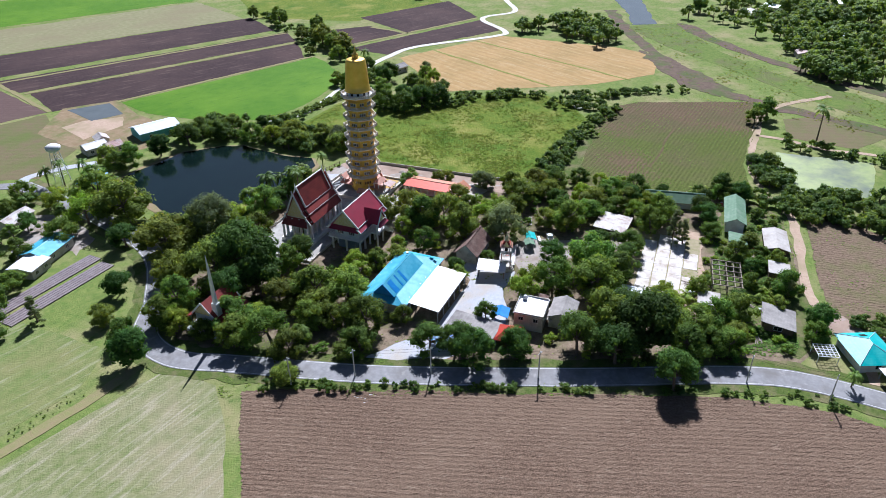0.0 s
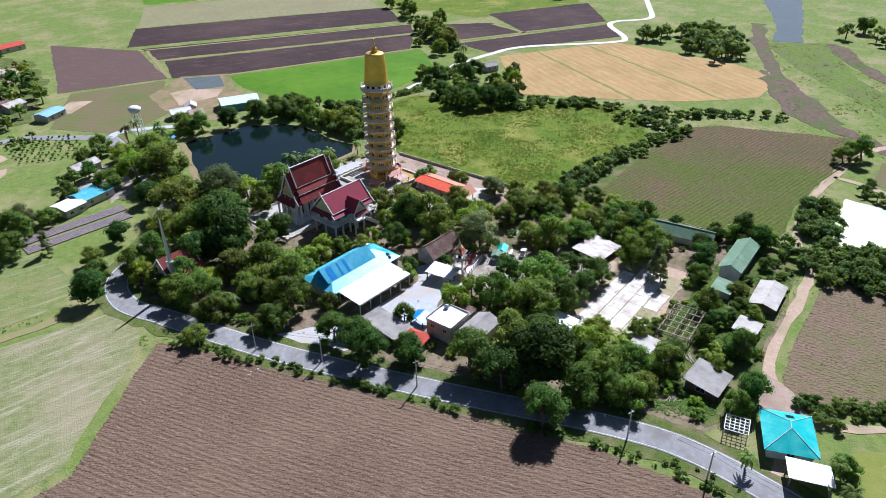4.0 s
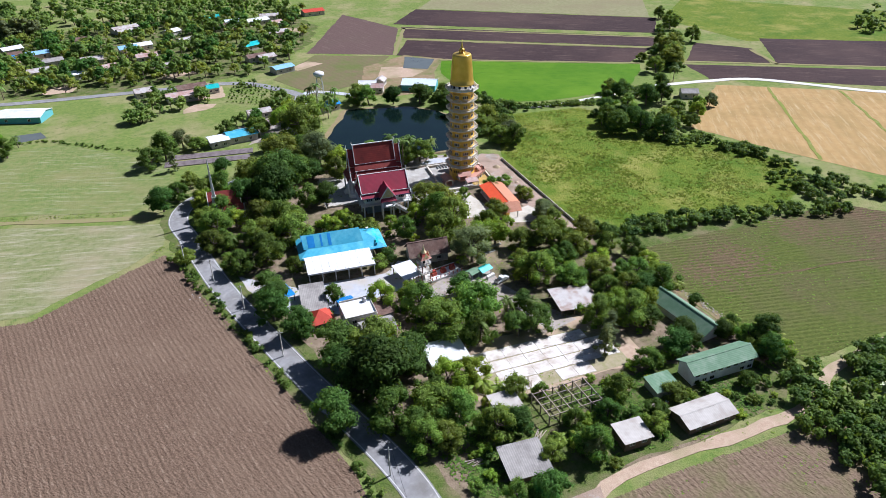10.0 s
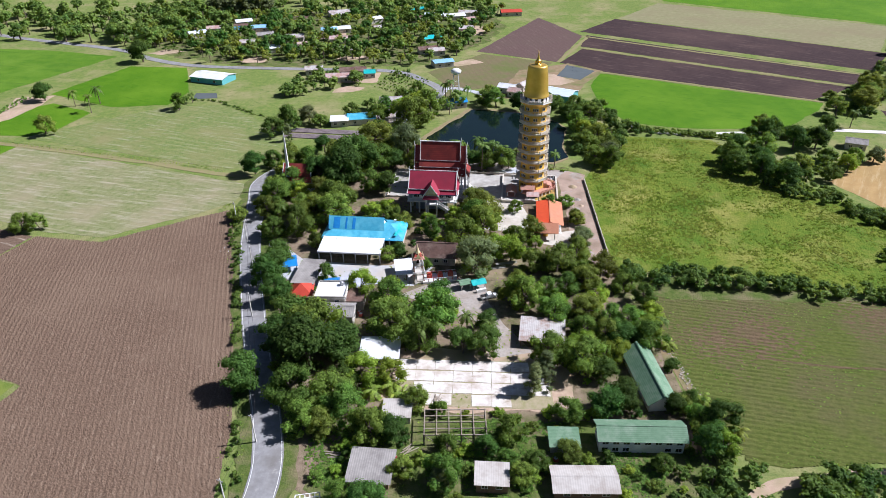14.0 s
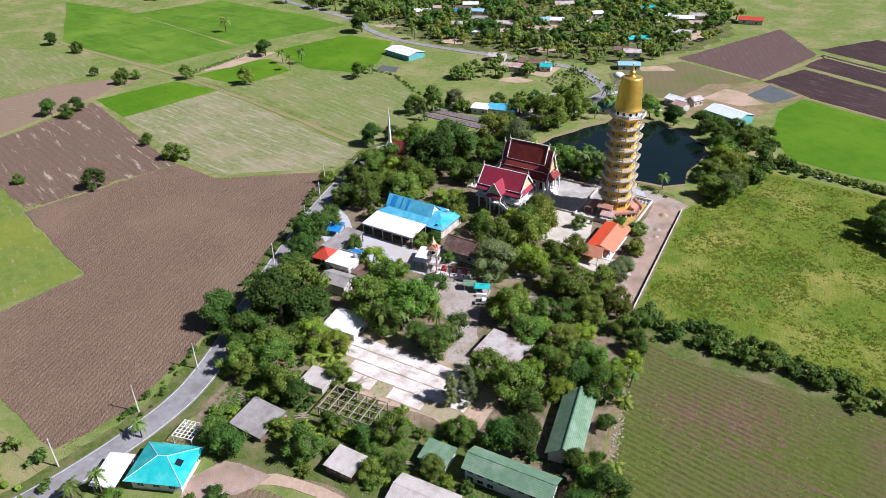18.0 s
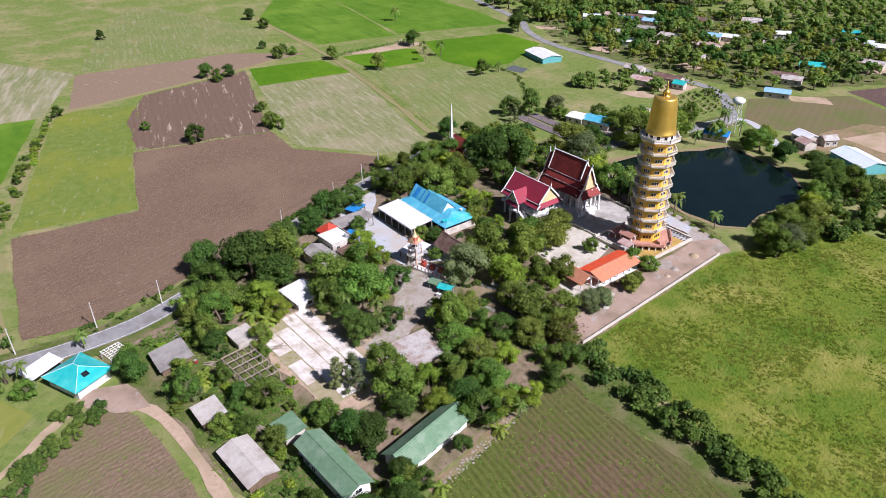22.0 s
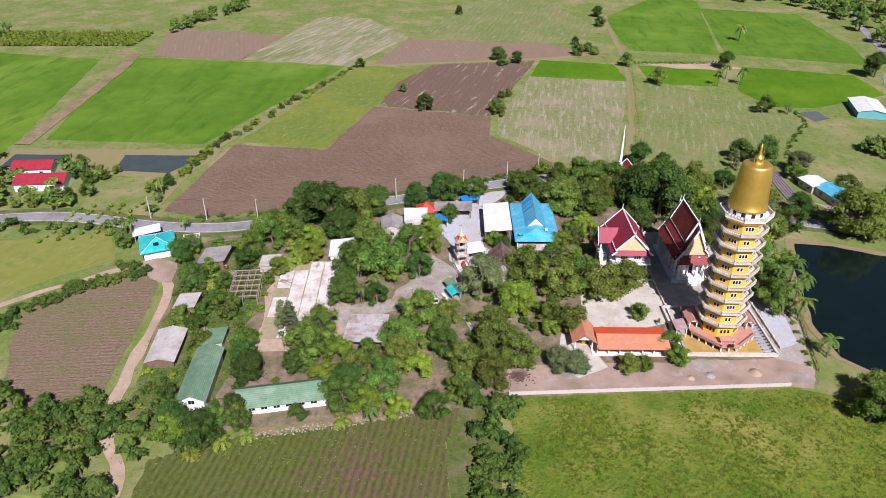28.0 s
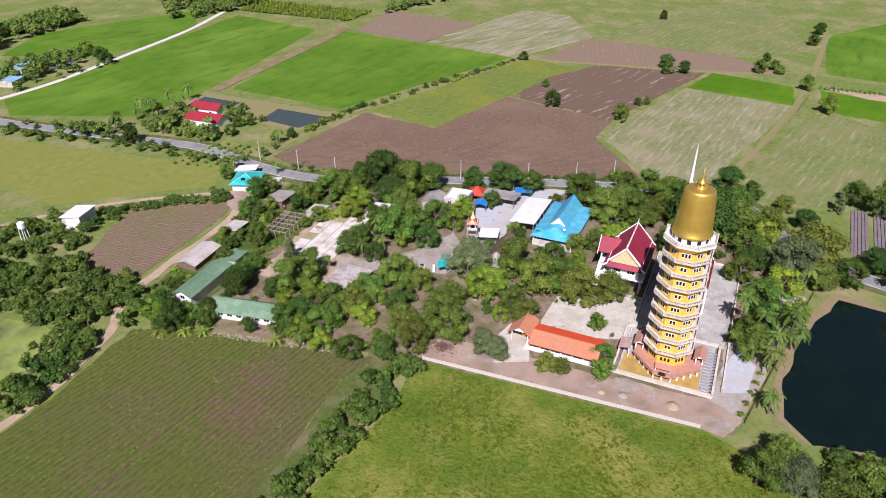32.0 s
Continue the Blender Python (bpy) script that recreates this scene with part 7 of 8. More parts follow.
for x, y, r, a, rg in scatter([(-44, -128), (-10, -128), (34, -127), (38, -140), (28, -147), (-12, -152), (-38, -158), (-48, -148)], 46, 0.8, 2.1, 27, KEEP):
    f = rg.choice(SHRUBS)
    if clear_of(x, y) == (x, y):
        place(f[0], x, y, r / 5.0, a, f[1])
HEDGES_A = [([(-112, -30), (-106, -30), (-60, -158), (-64, -164), (-68, -140), (-80, -108), (-92, -76)], 95, 0.6, 1.7, 8), ([(27, -57), (28, -64), (36, -67), (76, -66), (80, -61), (60, -59), (40, -58)], 20, 2.4, 4.0, 9), ([(76, -60), (80, -70), (122, -76), (122, -66)], 22, 1.8, 3.4, 40), ([(27, -217), (31, -174), (34, -156), (40, -134), (56, -140), (82, -142), (76, -150), (58, -150), (56, -166), (60, -186), (46, -225)], 60, 2.2, 4.4, 41)]
HEDGES_B = [([(80, 50), (80, 20), (95, 3), (112, -8), (125, -24), (131, -20), (116, 0), (98, 12), (86, 24), (86, 48)], 42, 1.6, 3.2, 10), ([(100, 22), (110, -4), (122, -30), (128, -55), (150, -84), (160, -105), (168, -100), (156, -76), (140, -60), (130, -30), (118, -2), (106, 22)], 55, 1.3, 3.0, 11), ([(22, -224), (-2, -200), (28, -178), (40, -158), (52, -150), (54, -165), (56, -186), (46, -230)], 48, 1.6, 4.0, 12)]
HEDGES_C = [([(54, -139), (82, -134), (84, -144), (58, -147)], 16, 1.6, 3.6, 13), ([(-12, -190), (-34, -172), (-34, -164), (-10, -184), (12, -196), (10, -206)], 22, 1.0, 2.4, 14), ([(112, -42), (132, -40), (140, -70), (124, -68), (110, -58)], 20, 1.6, 3.2, 15), ([(-60, -182), (-54, -182), (-46, -250), (-42, -310), (-50, -310), (-58, -250)], 24, 1.4, 3.0, 16), ([(18, 34), (34, 31), (44, 50), (48, 66), (38, 98), (24, 106), (17, 96), (20, 70)], 46, 2.4, 4.4, 17)]
HEDGES_D = [([(42, 62), (88, 62), (100, 55), (100, 62), (84, 68), (60, 66), (46, 72)], 22, 1.2, 2.2, 18), ([(100, 70), (130, 70), (136, 46), (126, 26), (108, 14), (92, 26), (88, 48), (94, 50), (102, 32), (116, 28), (124, 44), (118, 60), (100, 60)], 30, 2.6, 4.6, 19), ([(150, 104), (183, 152), (228, 214), (240, 206), (200, 146), (164, 94)], 26, 2.4, 5.0, 20)]
HEDGES_E = [([(33, -176), (27, -157), (30, -141), (44, -135), (38, -149), (53, -157), (54, -165)], 20, 1.6, 3.4, 34), ([(33, -128), (36, -120), (44, -122), (46, -132), (38, -138)], 8, 1.2, 2.4, 35), ([(96, -150), (112, -146), (112, -156), (98, -190), (90, -190)], 14, 1.6, 3.2, 36)]
HEDGES = HEDGES_A + HEDGES_B + HEDGES_C + HEDGES_D + HEDGES_E
FILL_A = [([(-100, 6), (-60, 15), (-52, -8), (-46, -27), (-72, -35), (-88, -52), (-98, -20)], 20, 3.2, 5.4, 61), ([(-66, -98), (-48, -98), (-42, -126), (-46, -150), (-60, -136)], 14, 3.2, 5.6, 62), ([(-28, -28), (-4, -30), (0, -58), (-18, -64), (-26, -50)], 9, 3.4, 5.6, 63), ([(2, -58), (22, -60), (31, -95), (20, -126), (9, -110), (5, -88)], 24, 2.8, 4.6, 64), ([(-44, -98), (-24, -84), (-14, -90), (-18, -104), (-32, -104)], 7, 3.2, 5.0, 65)]
FILL_B = [([(-28, -150), (-12, -138), (2, -137), (34, -138), (40, -146), (18, -140)], 8, 2.2, 3.6, 66), ([(-56, 14), (-30, 16), (-14, 15), (-30, 24), (-56, 30)], 7, 3.0, 5.0, 67)]
FILL = FILL_A + FILL_B
for poly, n, lo, hi, seed in FILL:
    for x, y, r, a, rg in scatter(poly, n, lo, hi, seed, KEEP):
        k = rg.choice(KINDS)
        if clear_of(x, y) == (x, y) and not any((x - p) ** 2 + (y - q) ** 2 < (0.8 * (r + t)) ** 2 for p, q, t in PLANTED):
            place(FORMS[k][0], x, y, r / 5.0, a, FORMS[k][1], rg.uniform(0.85, 1.1))
            PLANTED.append((x, y, r))


def thicket(name, label, category, items, leaf, seed, clumps=7, per=12.0, size=0.30, tall=1.75):
    """Trees or bushes too many to count: crowns of clumps over short stems, one object."""
    rng = np.random.default_rng(seed)
    c, stems = [], Shape()
    for x, y, r in items:
        h = r * tall * rng.uniform(0.85, 1.15)
        for i in range(clumps):
            a, z = rng.uniform(0, 2 * math.pi), rng.uniform(0.0, 1.0)
            q = r * rng.uniform(0.28, 0.48)
            rr = (r - q * 0.6) * math.sqrt(max(0.08, 1 - z * z)) * math.sqrt(rng.uniform(0.1, 1))
            c.append((x + rr * math.cos(a), y + rr * math.sin(a), max(q * 0.6, h * 0.32 + z * (h * 0.68 - q * 0.8)), q))
        stems.tube((x, y, -0.1), (x, y, h * 0.5), r * 0.07, r * 0.05, 5)
    s = Shape()
    mean = sum(i[2] for i in items) / len(items)
    s.v, s.f = leafy(c, per / (mean * 0.38) ** 2, size * mean, rng, 1)
    n = len(s.f)
    s.add(stems.v, stems.f)
    me = s.mesh(name, M[leaf])
    me.materials.append(M["bark"])
    me.polygons.foreach_set("material_index", [0] * n + [1] * (len(s.f) - n))
    return tagged(new(name, me), label, category, kind="stuff")


for poly, n, lo, hi, seed in HEDGES:
    thicket("hedge", "uncut green bushes and creepers along a field edge", "hedge", [(x, y, r) for x, y, r, a, rg in scatter(poly, int(n * 1.7), lo, hi, seed)], "leaf_hedge", seed, 6, 24.0, 0.24, 1.25)
line = smooth_line([(-100, -179), (-132, -175), (-200, -151), (-260, -130)], 12)
for x, y in line:
    for _ in range(2):
        f = rnd.choice(SHRUBS)
        place(f[0], x + rnd.uniform(-2, 2), y + rnd.uniform(-2, 2), rnd.uniform(0.9, 2.4) / 5.0, rnd.uniform(0, 360), f[1])
for i in range(15):
    p = Vector((13.0, 17.6)).lerp(Vector((-47, 30.6)), i / 14)
    place(SHRUBS[1][0], p.x, p.y, 0.19, 40 * i, "clipped round green shrub beside the lane")
# beside the turquoise-roofed house
for kind, x, y, r in (("green", -43.5, -178.5, 3.2), ("mango", -35.5, -156.0, 3.2), ("tamarind", -19.0, -147.5, 3.6)):
    place(FORMS[kind][0], x, y, r / 5.0, 77 * r, FORMS[kind][1])
# farm by the palm pond and the far pool
FARM = [("green", [(-97, -216, 2.8), (-101, -212, 2.6), (-92, -213, 3.0), (-75, -220, 2.6), (-71, -244, 2.8), (-98, -252, 3.0), (-96, -209, 2.4), (-83, -209, 3.0), (-72, -224, 2.8), (-72, -236, 2.4), (-112, -225, 2.4), (-118, -399, 4.0), (-131, -388, 4.4)]), ("dark", [(-78, -214, 2.6), (-91, -181, 2.6), (-56, -243, 4.4), (-150, -364, 4.8), (-146, -355, 4.2), (-125, -394, 4.0)]), ("lime", [(-82, -248, 2.2), (-157, -385, 5.5), (-85, -186, 2.4), (-102, -206, 2.2)])]
for kind, stand in FARM:
    for x, y, r in stand:
        place(FORMS[kind][0], x, y, r / 5.0, rnd.uniform(0, 360), FORMS[kind][1])
thicket("hedge", "roadside bushes and small trees past the temple", "hedge", [(x + rnd.uniform(-2, 2), y + rnd.uniform(-3, 3), rnd.uniform(1.4, 2.8)) for x, y in ((-41, -303), (-41, -292), (-42, -283), (-45, -274), (-48, -266), (-52, -226), (-53, -217), (-55, -209), (-56, -200), (-51, -308), (-54, -298), (-55, -290), (-60, -280), (-63, -270), (-52, -185), (-56, -191), (-50, -186), (-44, -180), (-70, -180), (-76, -182))], "leaf_woods", 71, 7, 20.0, 0.26, 1.4)
thicket("hedge", "bushes and palms round the far pool", "hedge", [(x + rnd.uniform(-3, 3), y + rnd.uniform(-3, 3), rnd.uniform(2.0, 4.0)) for x, y in ((-111, -353), (-102, -365), (-127, -358), (-135, -356), (-120, -362), (-142, -370), (-110, -396), (-104, -384), (-128, -398), (-138, -398), (-144, -384), (-90, -360), (-84, -356))], "leaf_woods", 72, 8, 16.0, 0.26, 1.6)
# far woods and villages
VILLAGE = [(-237, 237, 40, "white_blue"), (-229, 254, 20, "rust_pink"), (-217, 277, 30, "white_sheet"), (-198, 258, 20, "blue_pale"), (-214, 260, 20, "rust_tile"), (-144, 253, 15, "blue_pale"), (-163, 231, 10, "rust_sheet"), (-131, 228, 10, "rust_pink"), (-67, 234, 30, "teal_sheet"), (-60, 200, 20, "rust_sheet"), (-84, 296, 10, "rust_tile"), (-74, 309, 10, "white_blue"), (-46, 294, 25, "rust_pink"), (-47, 264, 10, "rust_sheet"), (-150, 305, 20, "rust_sheet"), (-38, 97, 20, "deep_blue"), (-186, 236, 20, "grey_sheet"), (-108, 262, 30, "rust_sheet"), (-176, 288, 10, "rust_tile"), (-118, 292, 40, "white_sheet")]
WOODS_A = [([(-172, -486), (-230, -498), (-226, -466), (-176, -458)], 34, 4.0, 6.0, 73), ([(-270, -396), (-312, -428), (-345, -384), (-322, -382)], 22, 3.0, 5.5, 74), ([(393, -149), (418, -230), (300, -240), (216, -190), (201, -196), (216, -168), (281, -137)], 60, 4.0, 7.0, 75), ([(-228, 188), (-181, 170), (-100, 172), (-66, 182), (-36, 234), (-22, 290), (-36, 326), (-111, 340), (-195, 326), (-256, 280), (-284, 232)], 130, 2.0, 4.4, 39)]
WOODS_B = [([(-44, 196), (-24, 330), (-60, 420), (-150, 460), (-260, 420), (-250, 240), (-200, 180), (-110, 172), (-60, 170)], 96, 3.6, 7.0, 21), ([(-140, 112), (-118, 156), (-92, 152), (-92, 136), (-108, 122), (-130, 104)], 14, 3.0, 5.0, 22), ([(-480, 160), (-430, 225), (-300, 212), (-250, 200), (-215, 240), (-260, 330), (-500, 300)], 70, 4.5, 8.0, 23), ([(335, -84), (420, -100), (430, -230), (300, -230), (240, -196), (250, -158), (290, -140)], 52, 4.0, 7.5, 24)]
WOODS_C = [([(232, -40), (250, -52), (280, -36), (300, -14), (276, 14), (250, 20), (262, 0), (246, -12)], 26, 4.0, 6.5, 25), ([(196, -172), (222, -156), (240, -176), (214, -200)], 12, 4.0, 7.0, 26), ([(-46, -276), (-70, -238), (-70, -210), (-84, -206), (-100, -212), (-108, -226), (-98, -244), (-74, -250), (-56, -280)], 22, 2.6, 4.4, 27), ([(-300, -395), (-420, -440), (-440, -500), (-300, -460), (-240, -390)], 26, 4.0, 7.0, 28), ([(-130, -440), (-190, -470), (-170, -500), (-110, -480)], 22, 5.0, 7.5, 29)]
WOODS_D = [([(-70, -372), (-100, -366), (-150, -376), (-160, -386), (-100, -396), (-70, -390)], 16, 3.0, 5.0, 30), ([(-345, -270), (-350, -278), (-445, -250), (-440, -238)], 18, 3.0, 5.0, 31), ([(340, 120), (420, 160), (400, 190), (330, 150)], 14, 3.0, 5.0, 32), ([(-88, 98), (-60, 104), (-50, 90), (-66, 84), (-86, 88)], 8, 2.6, 4.4, 33), ([(-239, 293), (-222, 300), (-200, 327), (-214, 387), (-238, 403), (-254, 357)], 30, 3.5, 5.5, 37)]
WOODS_E = [([(-299, 251), (-280, 281), (-305, 354), (-283, 398), (-262, 347), (-252, 229), (-249, 201), (-279, 205)], 22, 3.0, 5.5, 38)]
WOODS_F = [([(-232, 184), (-181, 168), (-100, 170), (-62, 180), (-34, 232), (-20, 290), (-34, 328), (-111, 344), (-195, 328), (-262, 280), (-288, 230)], 150, 1.2, 2.8, 81), ([(-230, 186), (-110, 174), (-40, 236), (-26, 322), (-111, 342), (-195, 326), (-284, 232)], 42, 3.4, 6.4, 82), ([(-128, 126), (-92, 128), (-70, 150), (-98, 160), (-132, 158)], 16, 1.4, 3.2, 83), ([(-260, 300), (-204, 304), (-206, 318), (-256, 322)], 16, 4.6, 6.5, 84)]
WOODS = WOODS_A + WOODS_B + WOODS_C + WOODS_D + WOODS_E + WOODS_F
ROOFS = [(-58, 307), (-50, 318), (-14, 323), (-151, 315), (-136, 258), (-53, 173), (-128, 152), (-104, 149), (-110, 132), (-93, 144), (-66, 203), (-72, 96), (-80, 70), (-90, -229), (-103, -239), (-84, -231)] + [h[:2] for h in VILLAGE]
for poly, n, lo, hi, seed in WOODS:
    items = [(x, y, r) for x, y, r, a, rg in scatter(poly, int(n * 2.5), lo, hi, seed) if not any((x - p) ** 2 + (y - q) ** 2 < 90 for p, q in ROOFS)]
    thicket("woods", "far green trees standing close together", "woods", items, {82: "leaf_dark", 39: "leaf_olive", 81: "leaf_hedge", 84: "leaf_grey"}.get(seed, "leaf_woods"), seed, 7 if lo > 1.5 else 4, tall=2.6 if seed == 84 else 1.75)


def orchard(name, label, corner, along, across, rows_, per_row, radius, leaf, seed):
    """Rows of small trees too many to count: one object."""
    rng = np.random.default_rng(seed)
    c = []
    o, u, w = Vector(corner), Vector(along), Vector(across)
    for i in range(rows_):
        for j in range(per_row):
            p = o + u * (j / max(1, per_row - 1)) + w * (i / max(1, rows_ - 1))
            r = radius * rng.uniform(0.7, 1.2)
            c.append((p.x + rng.normal() * 0.4, p.y + rng.normal() * 0.4, r * 0.8, r))
    s = Shape()
    s.v, s.f = leafy(c, 9.0 / radius, 0.35 * radius, rng, 1)
    return tagged(new(name, s.mesh(name, M[leaf])), label, "orchard", kind="stuff")


orchard("orchard_rows", "rows of dark green orchard trees", (-96, 300), (-115, 148), (62, 70), 11, 34, 2.3, "leaf", 1)
orchard("orchard_young", "rows of small green bushes beside the side road", (-86, 126), (24, -14), (4, 30), 7, 13, 0.9, "leaf", 2)
orchard("orchard_far", "rows of yellow-green far orchard bushes", (-306, -382), (-2, 98), (-34, 0), 8, 30, 2.0, "leaf_lime", 3)
orchard("orchard_pond", "rows of yellow-green fruit bushes by the fish pond", (-74, -186), (24, -2), (4, -20), 5, 9, 1.1, "leaf_lime", 4)
orchard("hedge_seedlings", "row of small green seedlings along the strip", (-272, 39), (-2, 54), (3, 0), 2, 26, 1.0, "leaf", 5)
orchard("hedge_canal", "dry grass clumps along the canal bank", (-128, 7), (-135, 26), (0, 2), 2, 90, 0.32, "leaf_olive", 6)
rd = random.Random(7)
thicket("hedge", "low green weeds along a curving ditch", "hedge", [(x + rd.uniform(-1.2, 1.2), y + rd.uniform(-1.2, 1.2), rd.uniform(0.7, 1.3)) for x, y in smooth_line([(-186, 96), (-172, 97), (-160, 92), (-146, 82), (-133, 74), (-121, 68)], 12)], "leaf_hedge", 7, 4, 16.0, 0.26, 0.9)
rd = random.Random(61)
thicket("hedge", "overgrown green bushes between the soil field and the dirt path", "hedge", [(x + rd.uniform(-2.0, 2.0), y + rd.uniform(-2.0, 2.0), rd.uniform(1.1, 2.0)) for x, y in smooth_line([(-28, -165), (-23.5, -172.7), (-18.8, -181), (-11, -190), (-2, -199)], 9) for k in range(2)], "leaf_hedge", 61, 6, 20.0, 0.24, 1.2)
orchard("hedge_rice", "low green weeds along the rice path", (46, 73), (44, -10), (0, -4), 3, 30, 1.2, "leaf", 8)


def tufts(name, label, poly, n, size, leaf, seed):
    """Grass and weed tufts over a piece of land: crossed blades, one object."""
    rng = np.random.default_rng(seed)
    V, F = [], []
    xs, ys = [p[0] for p in poly], [p[1] for p in poly]
    k = 0
    while k < n:
        x, y = rng.uniform(min(xs), max(xs)), rng.uniform(min(ys), max(ys))
        k += 1
        if not inside((x, y), poly) or noise.noise((x * 0.06, y * 0.06, seed)) + 0.6 * noise.noise((x * 0.2, y * 0.2, seed)) < rng.uniform(-0.15, 0.5):
            continue
        h = size * rng.uniform(0.5, 1.4)
        for b in range(4):
            a = rng.uniform(0, 2 * math.pi)
            c, s = math.cos(a) * h, math.sin(a) * h
            m = len(V)
            V += [(x, y, 0.06), (x + c * 0.5 - s * 0.3, y + s * 0.5 + c * 0.3, 0.06 + h * 0.16), (x + c, y + s, 0.06 + h * rng.uniform(0.05, 0.25)), (x + c * 0.5 + s * 0.3, y + s * 0.5 - c * 0.3, 0.06 + h * 0.16)]
            F.append((m, m + 1, m + 2, m + 3))
    s = Shape()
    s.v, s.f = V, F
    return tagged(new(name, s.mesh(name, M[leaf])), label, "grass", kind="stuff")


tufts("grass_meadow", "coarse green meadow grass tufts", [(23, 9), (27, -58), (99, -64), (123, -50), (131, -31), (106, 12), (84, 56), (40, 58)], 22000, 0.55, "meadow_blade", 3)
tufts("grass_meadow_tall", "taller green grass clumps in the meadow", [(23, 9), (27, -58), (99, -64), (123, -50), (131, -31), (106, 12), (84, 56), (40, 58)], 18000, 0.55, "meadow_green", 31)
tufts("grass_verge", "weeds along the road verge", [(-116, -24), (-108, -20), (-97, -56), (-75, -112), (-62, -150), (-62, -178), (-68, -178), (-70, -138), (-92, -78), (-112, -36)], 7000, 0.5, "grass_blade", 4)
tufts("grass_yard", "weeds and litter in the yard", YARD, 6500, 0.45, "grass_blade", 5)
tufts("grass_lot", "tall weeds behind the sheds", [(-40, -127), (-10, -128), (36, -126), (40, -140), (28, -148), (-46, -152), (-52, -140)], 5000, 0.7, "leaf", 6)
tufts("grass_track", "weeds along the farm track", [(-16, -152), (40, -144), (98, -130), (98, -142), (52, -149), (20, -157), (-16, -160)], 2200, 0.5, "grass_blade", 7)
tufts("crop_rows", "sparse green crop plants in rows", ROWS_FIELD, 9000, 0.4, "crop", 8)
tufts("weeds_small_field", "scattered weeds on brown soil", [(-4, -193), (-13, -192), (-31, -163), (22, -156), (39, -154), (44, -160), (30, -178)], 2500, 0.4, "crop", 9)
tufts("grass_river", "rank green scrub by the river", [(150, -110), (240, -75), (296, -46), (320, -80), (250, -150), (180, -215), (110, -230)], 9000, 0.7, "meadow_blade", 10)
for group in (FORMS.values(), SHRUBS, PALMS, (TALL, EUCALYPT, BANANA)):
    for form, _ in group:
        discard(form)

# ---- outlying houses ----
def cottage(x, y, rz, L, W, roof, wall="cream", label="village house with a metal roof", h=3.2, rise=1.3, kind="gable"):
    return house("village_house", label, "house", x, y, rz, L, W, h, rise, 0.5, M[roof], M[wall], kind, windows=[("s", -L / 4, 1.0, 1.3, 1.1), ("s", L / 4, 1.0, 1.3, 1.1)])


cottage(-58, 307, 20, 16, 9, "white_sheet", label="village house with a white metal roof")
cottage(-48, 320, 0, 14, 8, "rust_sheet", label="village house with a zinc roof")
cottage(-14, 325, 10, 16, 10, "tarp_orange", label="village house with a bright red roof")
cottage(-151, 315, 30, 18, 8, "rust_sheet", label="long house with a zinc roof")
cottage(-136, 258, 20, 12, 8, "white_sheet", label="village house with a pale sheet roof")
cottage(-53, 173, 25, 12, 8, "blue_pale", label="open shed with a pale blue roof", rise=0.9)
cottage(-128, 152, 15, 10, 8, "rust_sheet", label="small house with a grey roof")
cottage(-104, 151, 12, 15, 8, "rust_tile", label="long house with a rusty red roof")
cottage(-109, 138, 12, 15, 8, "rust_pink", label="long house with a faded red roof")
cottage(-93, 146, 12, 6, 5, "teal_sheet", label="small shed with a turquoise roof")
cottage(-66, 203, 20, 12, 7, "rust_tile", label="village house with a brown roof")
cottage(-72, 97, 12, 11, 6, "rust_sheet", label="small grey house beside the road")
cottage(-82, 70, 12, 13, 9, "blue_sheet", label="house with a turquoise-blue metal roof")
cottage(-92, 66, 12, 8, 8, "white_sheet", label="white sheet porch beside the blue-roofed house", rise=0.6)
cottage(-183, 133, -15, 22, 13, "white_sheet", "teal_wall", "barn with a bright white metal roof")
cottage(15, 115, -25, 18, 12, "white_blue", "teal_wall", "open shed with a pale blue-white roof", 3.6, 1.6)
cottage(-12, 124, -20, 9, 7, "white_sheet", label="farm hut with a white roof")
cottage(-4, 128, 60, 6, 5, "rust_sheet", label="farm hut with a pale zinc roof")
cottage(-8, 117, -20, 6, 6, "rust_pink", label="farm lean-to with a rusty roof")
cottage(142, 54, -20, 8, 6, "grey_sheet", label="grey-roofed farmhouse among trees")
cottage(-90, -229, 95, 18, 10, "crimson", "white", "farmhouse with a bright crimson roof", 3.2, 2.0)
cottage(-103, -239, 95, 15, 9, "crimson", "white", "farmhouse wing with a bright crimson roof", 3.2, 2.0)
cottage(8, -201, 15, 9, 7, "white_sheet", "white", "stilted white house with a flat white roof", 4.2, 0.7, "lean")
cottage(-114, -389, 20, 12, 8, "blue_pale", label="farm shed with a blue roof")
cottage(-94, -371, 20, 11, 8, "blue_pale", label="farm shed with a pale blue roof")
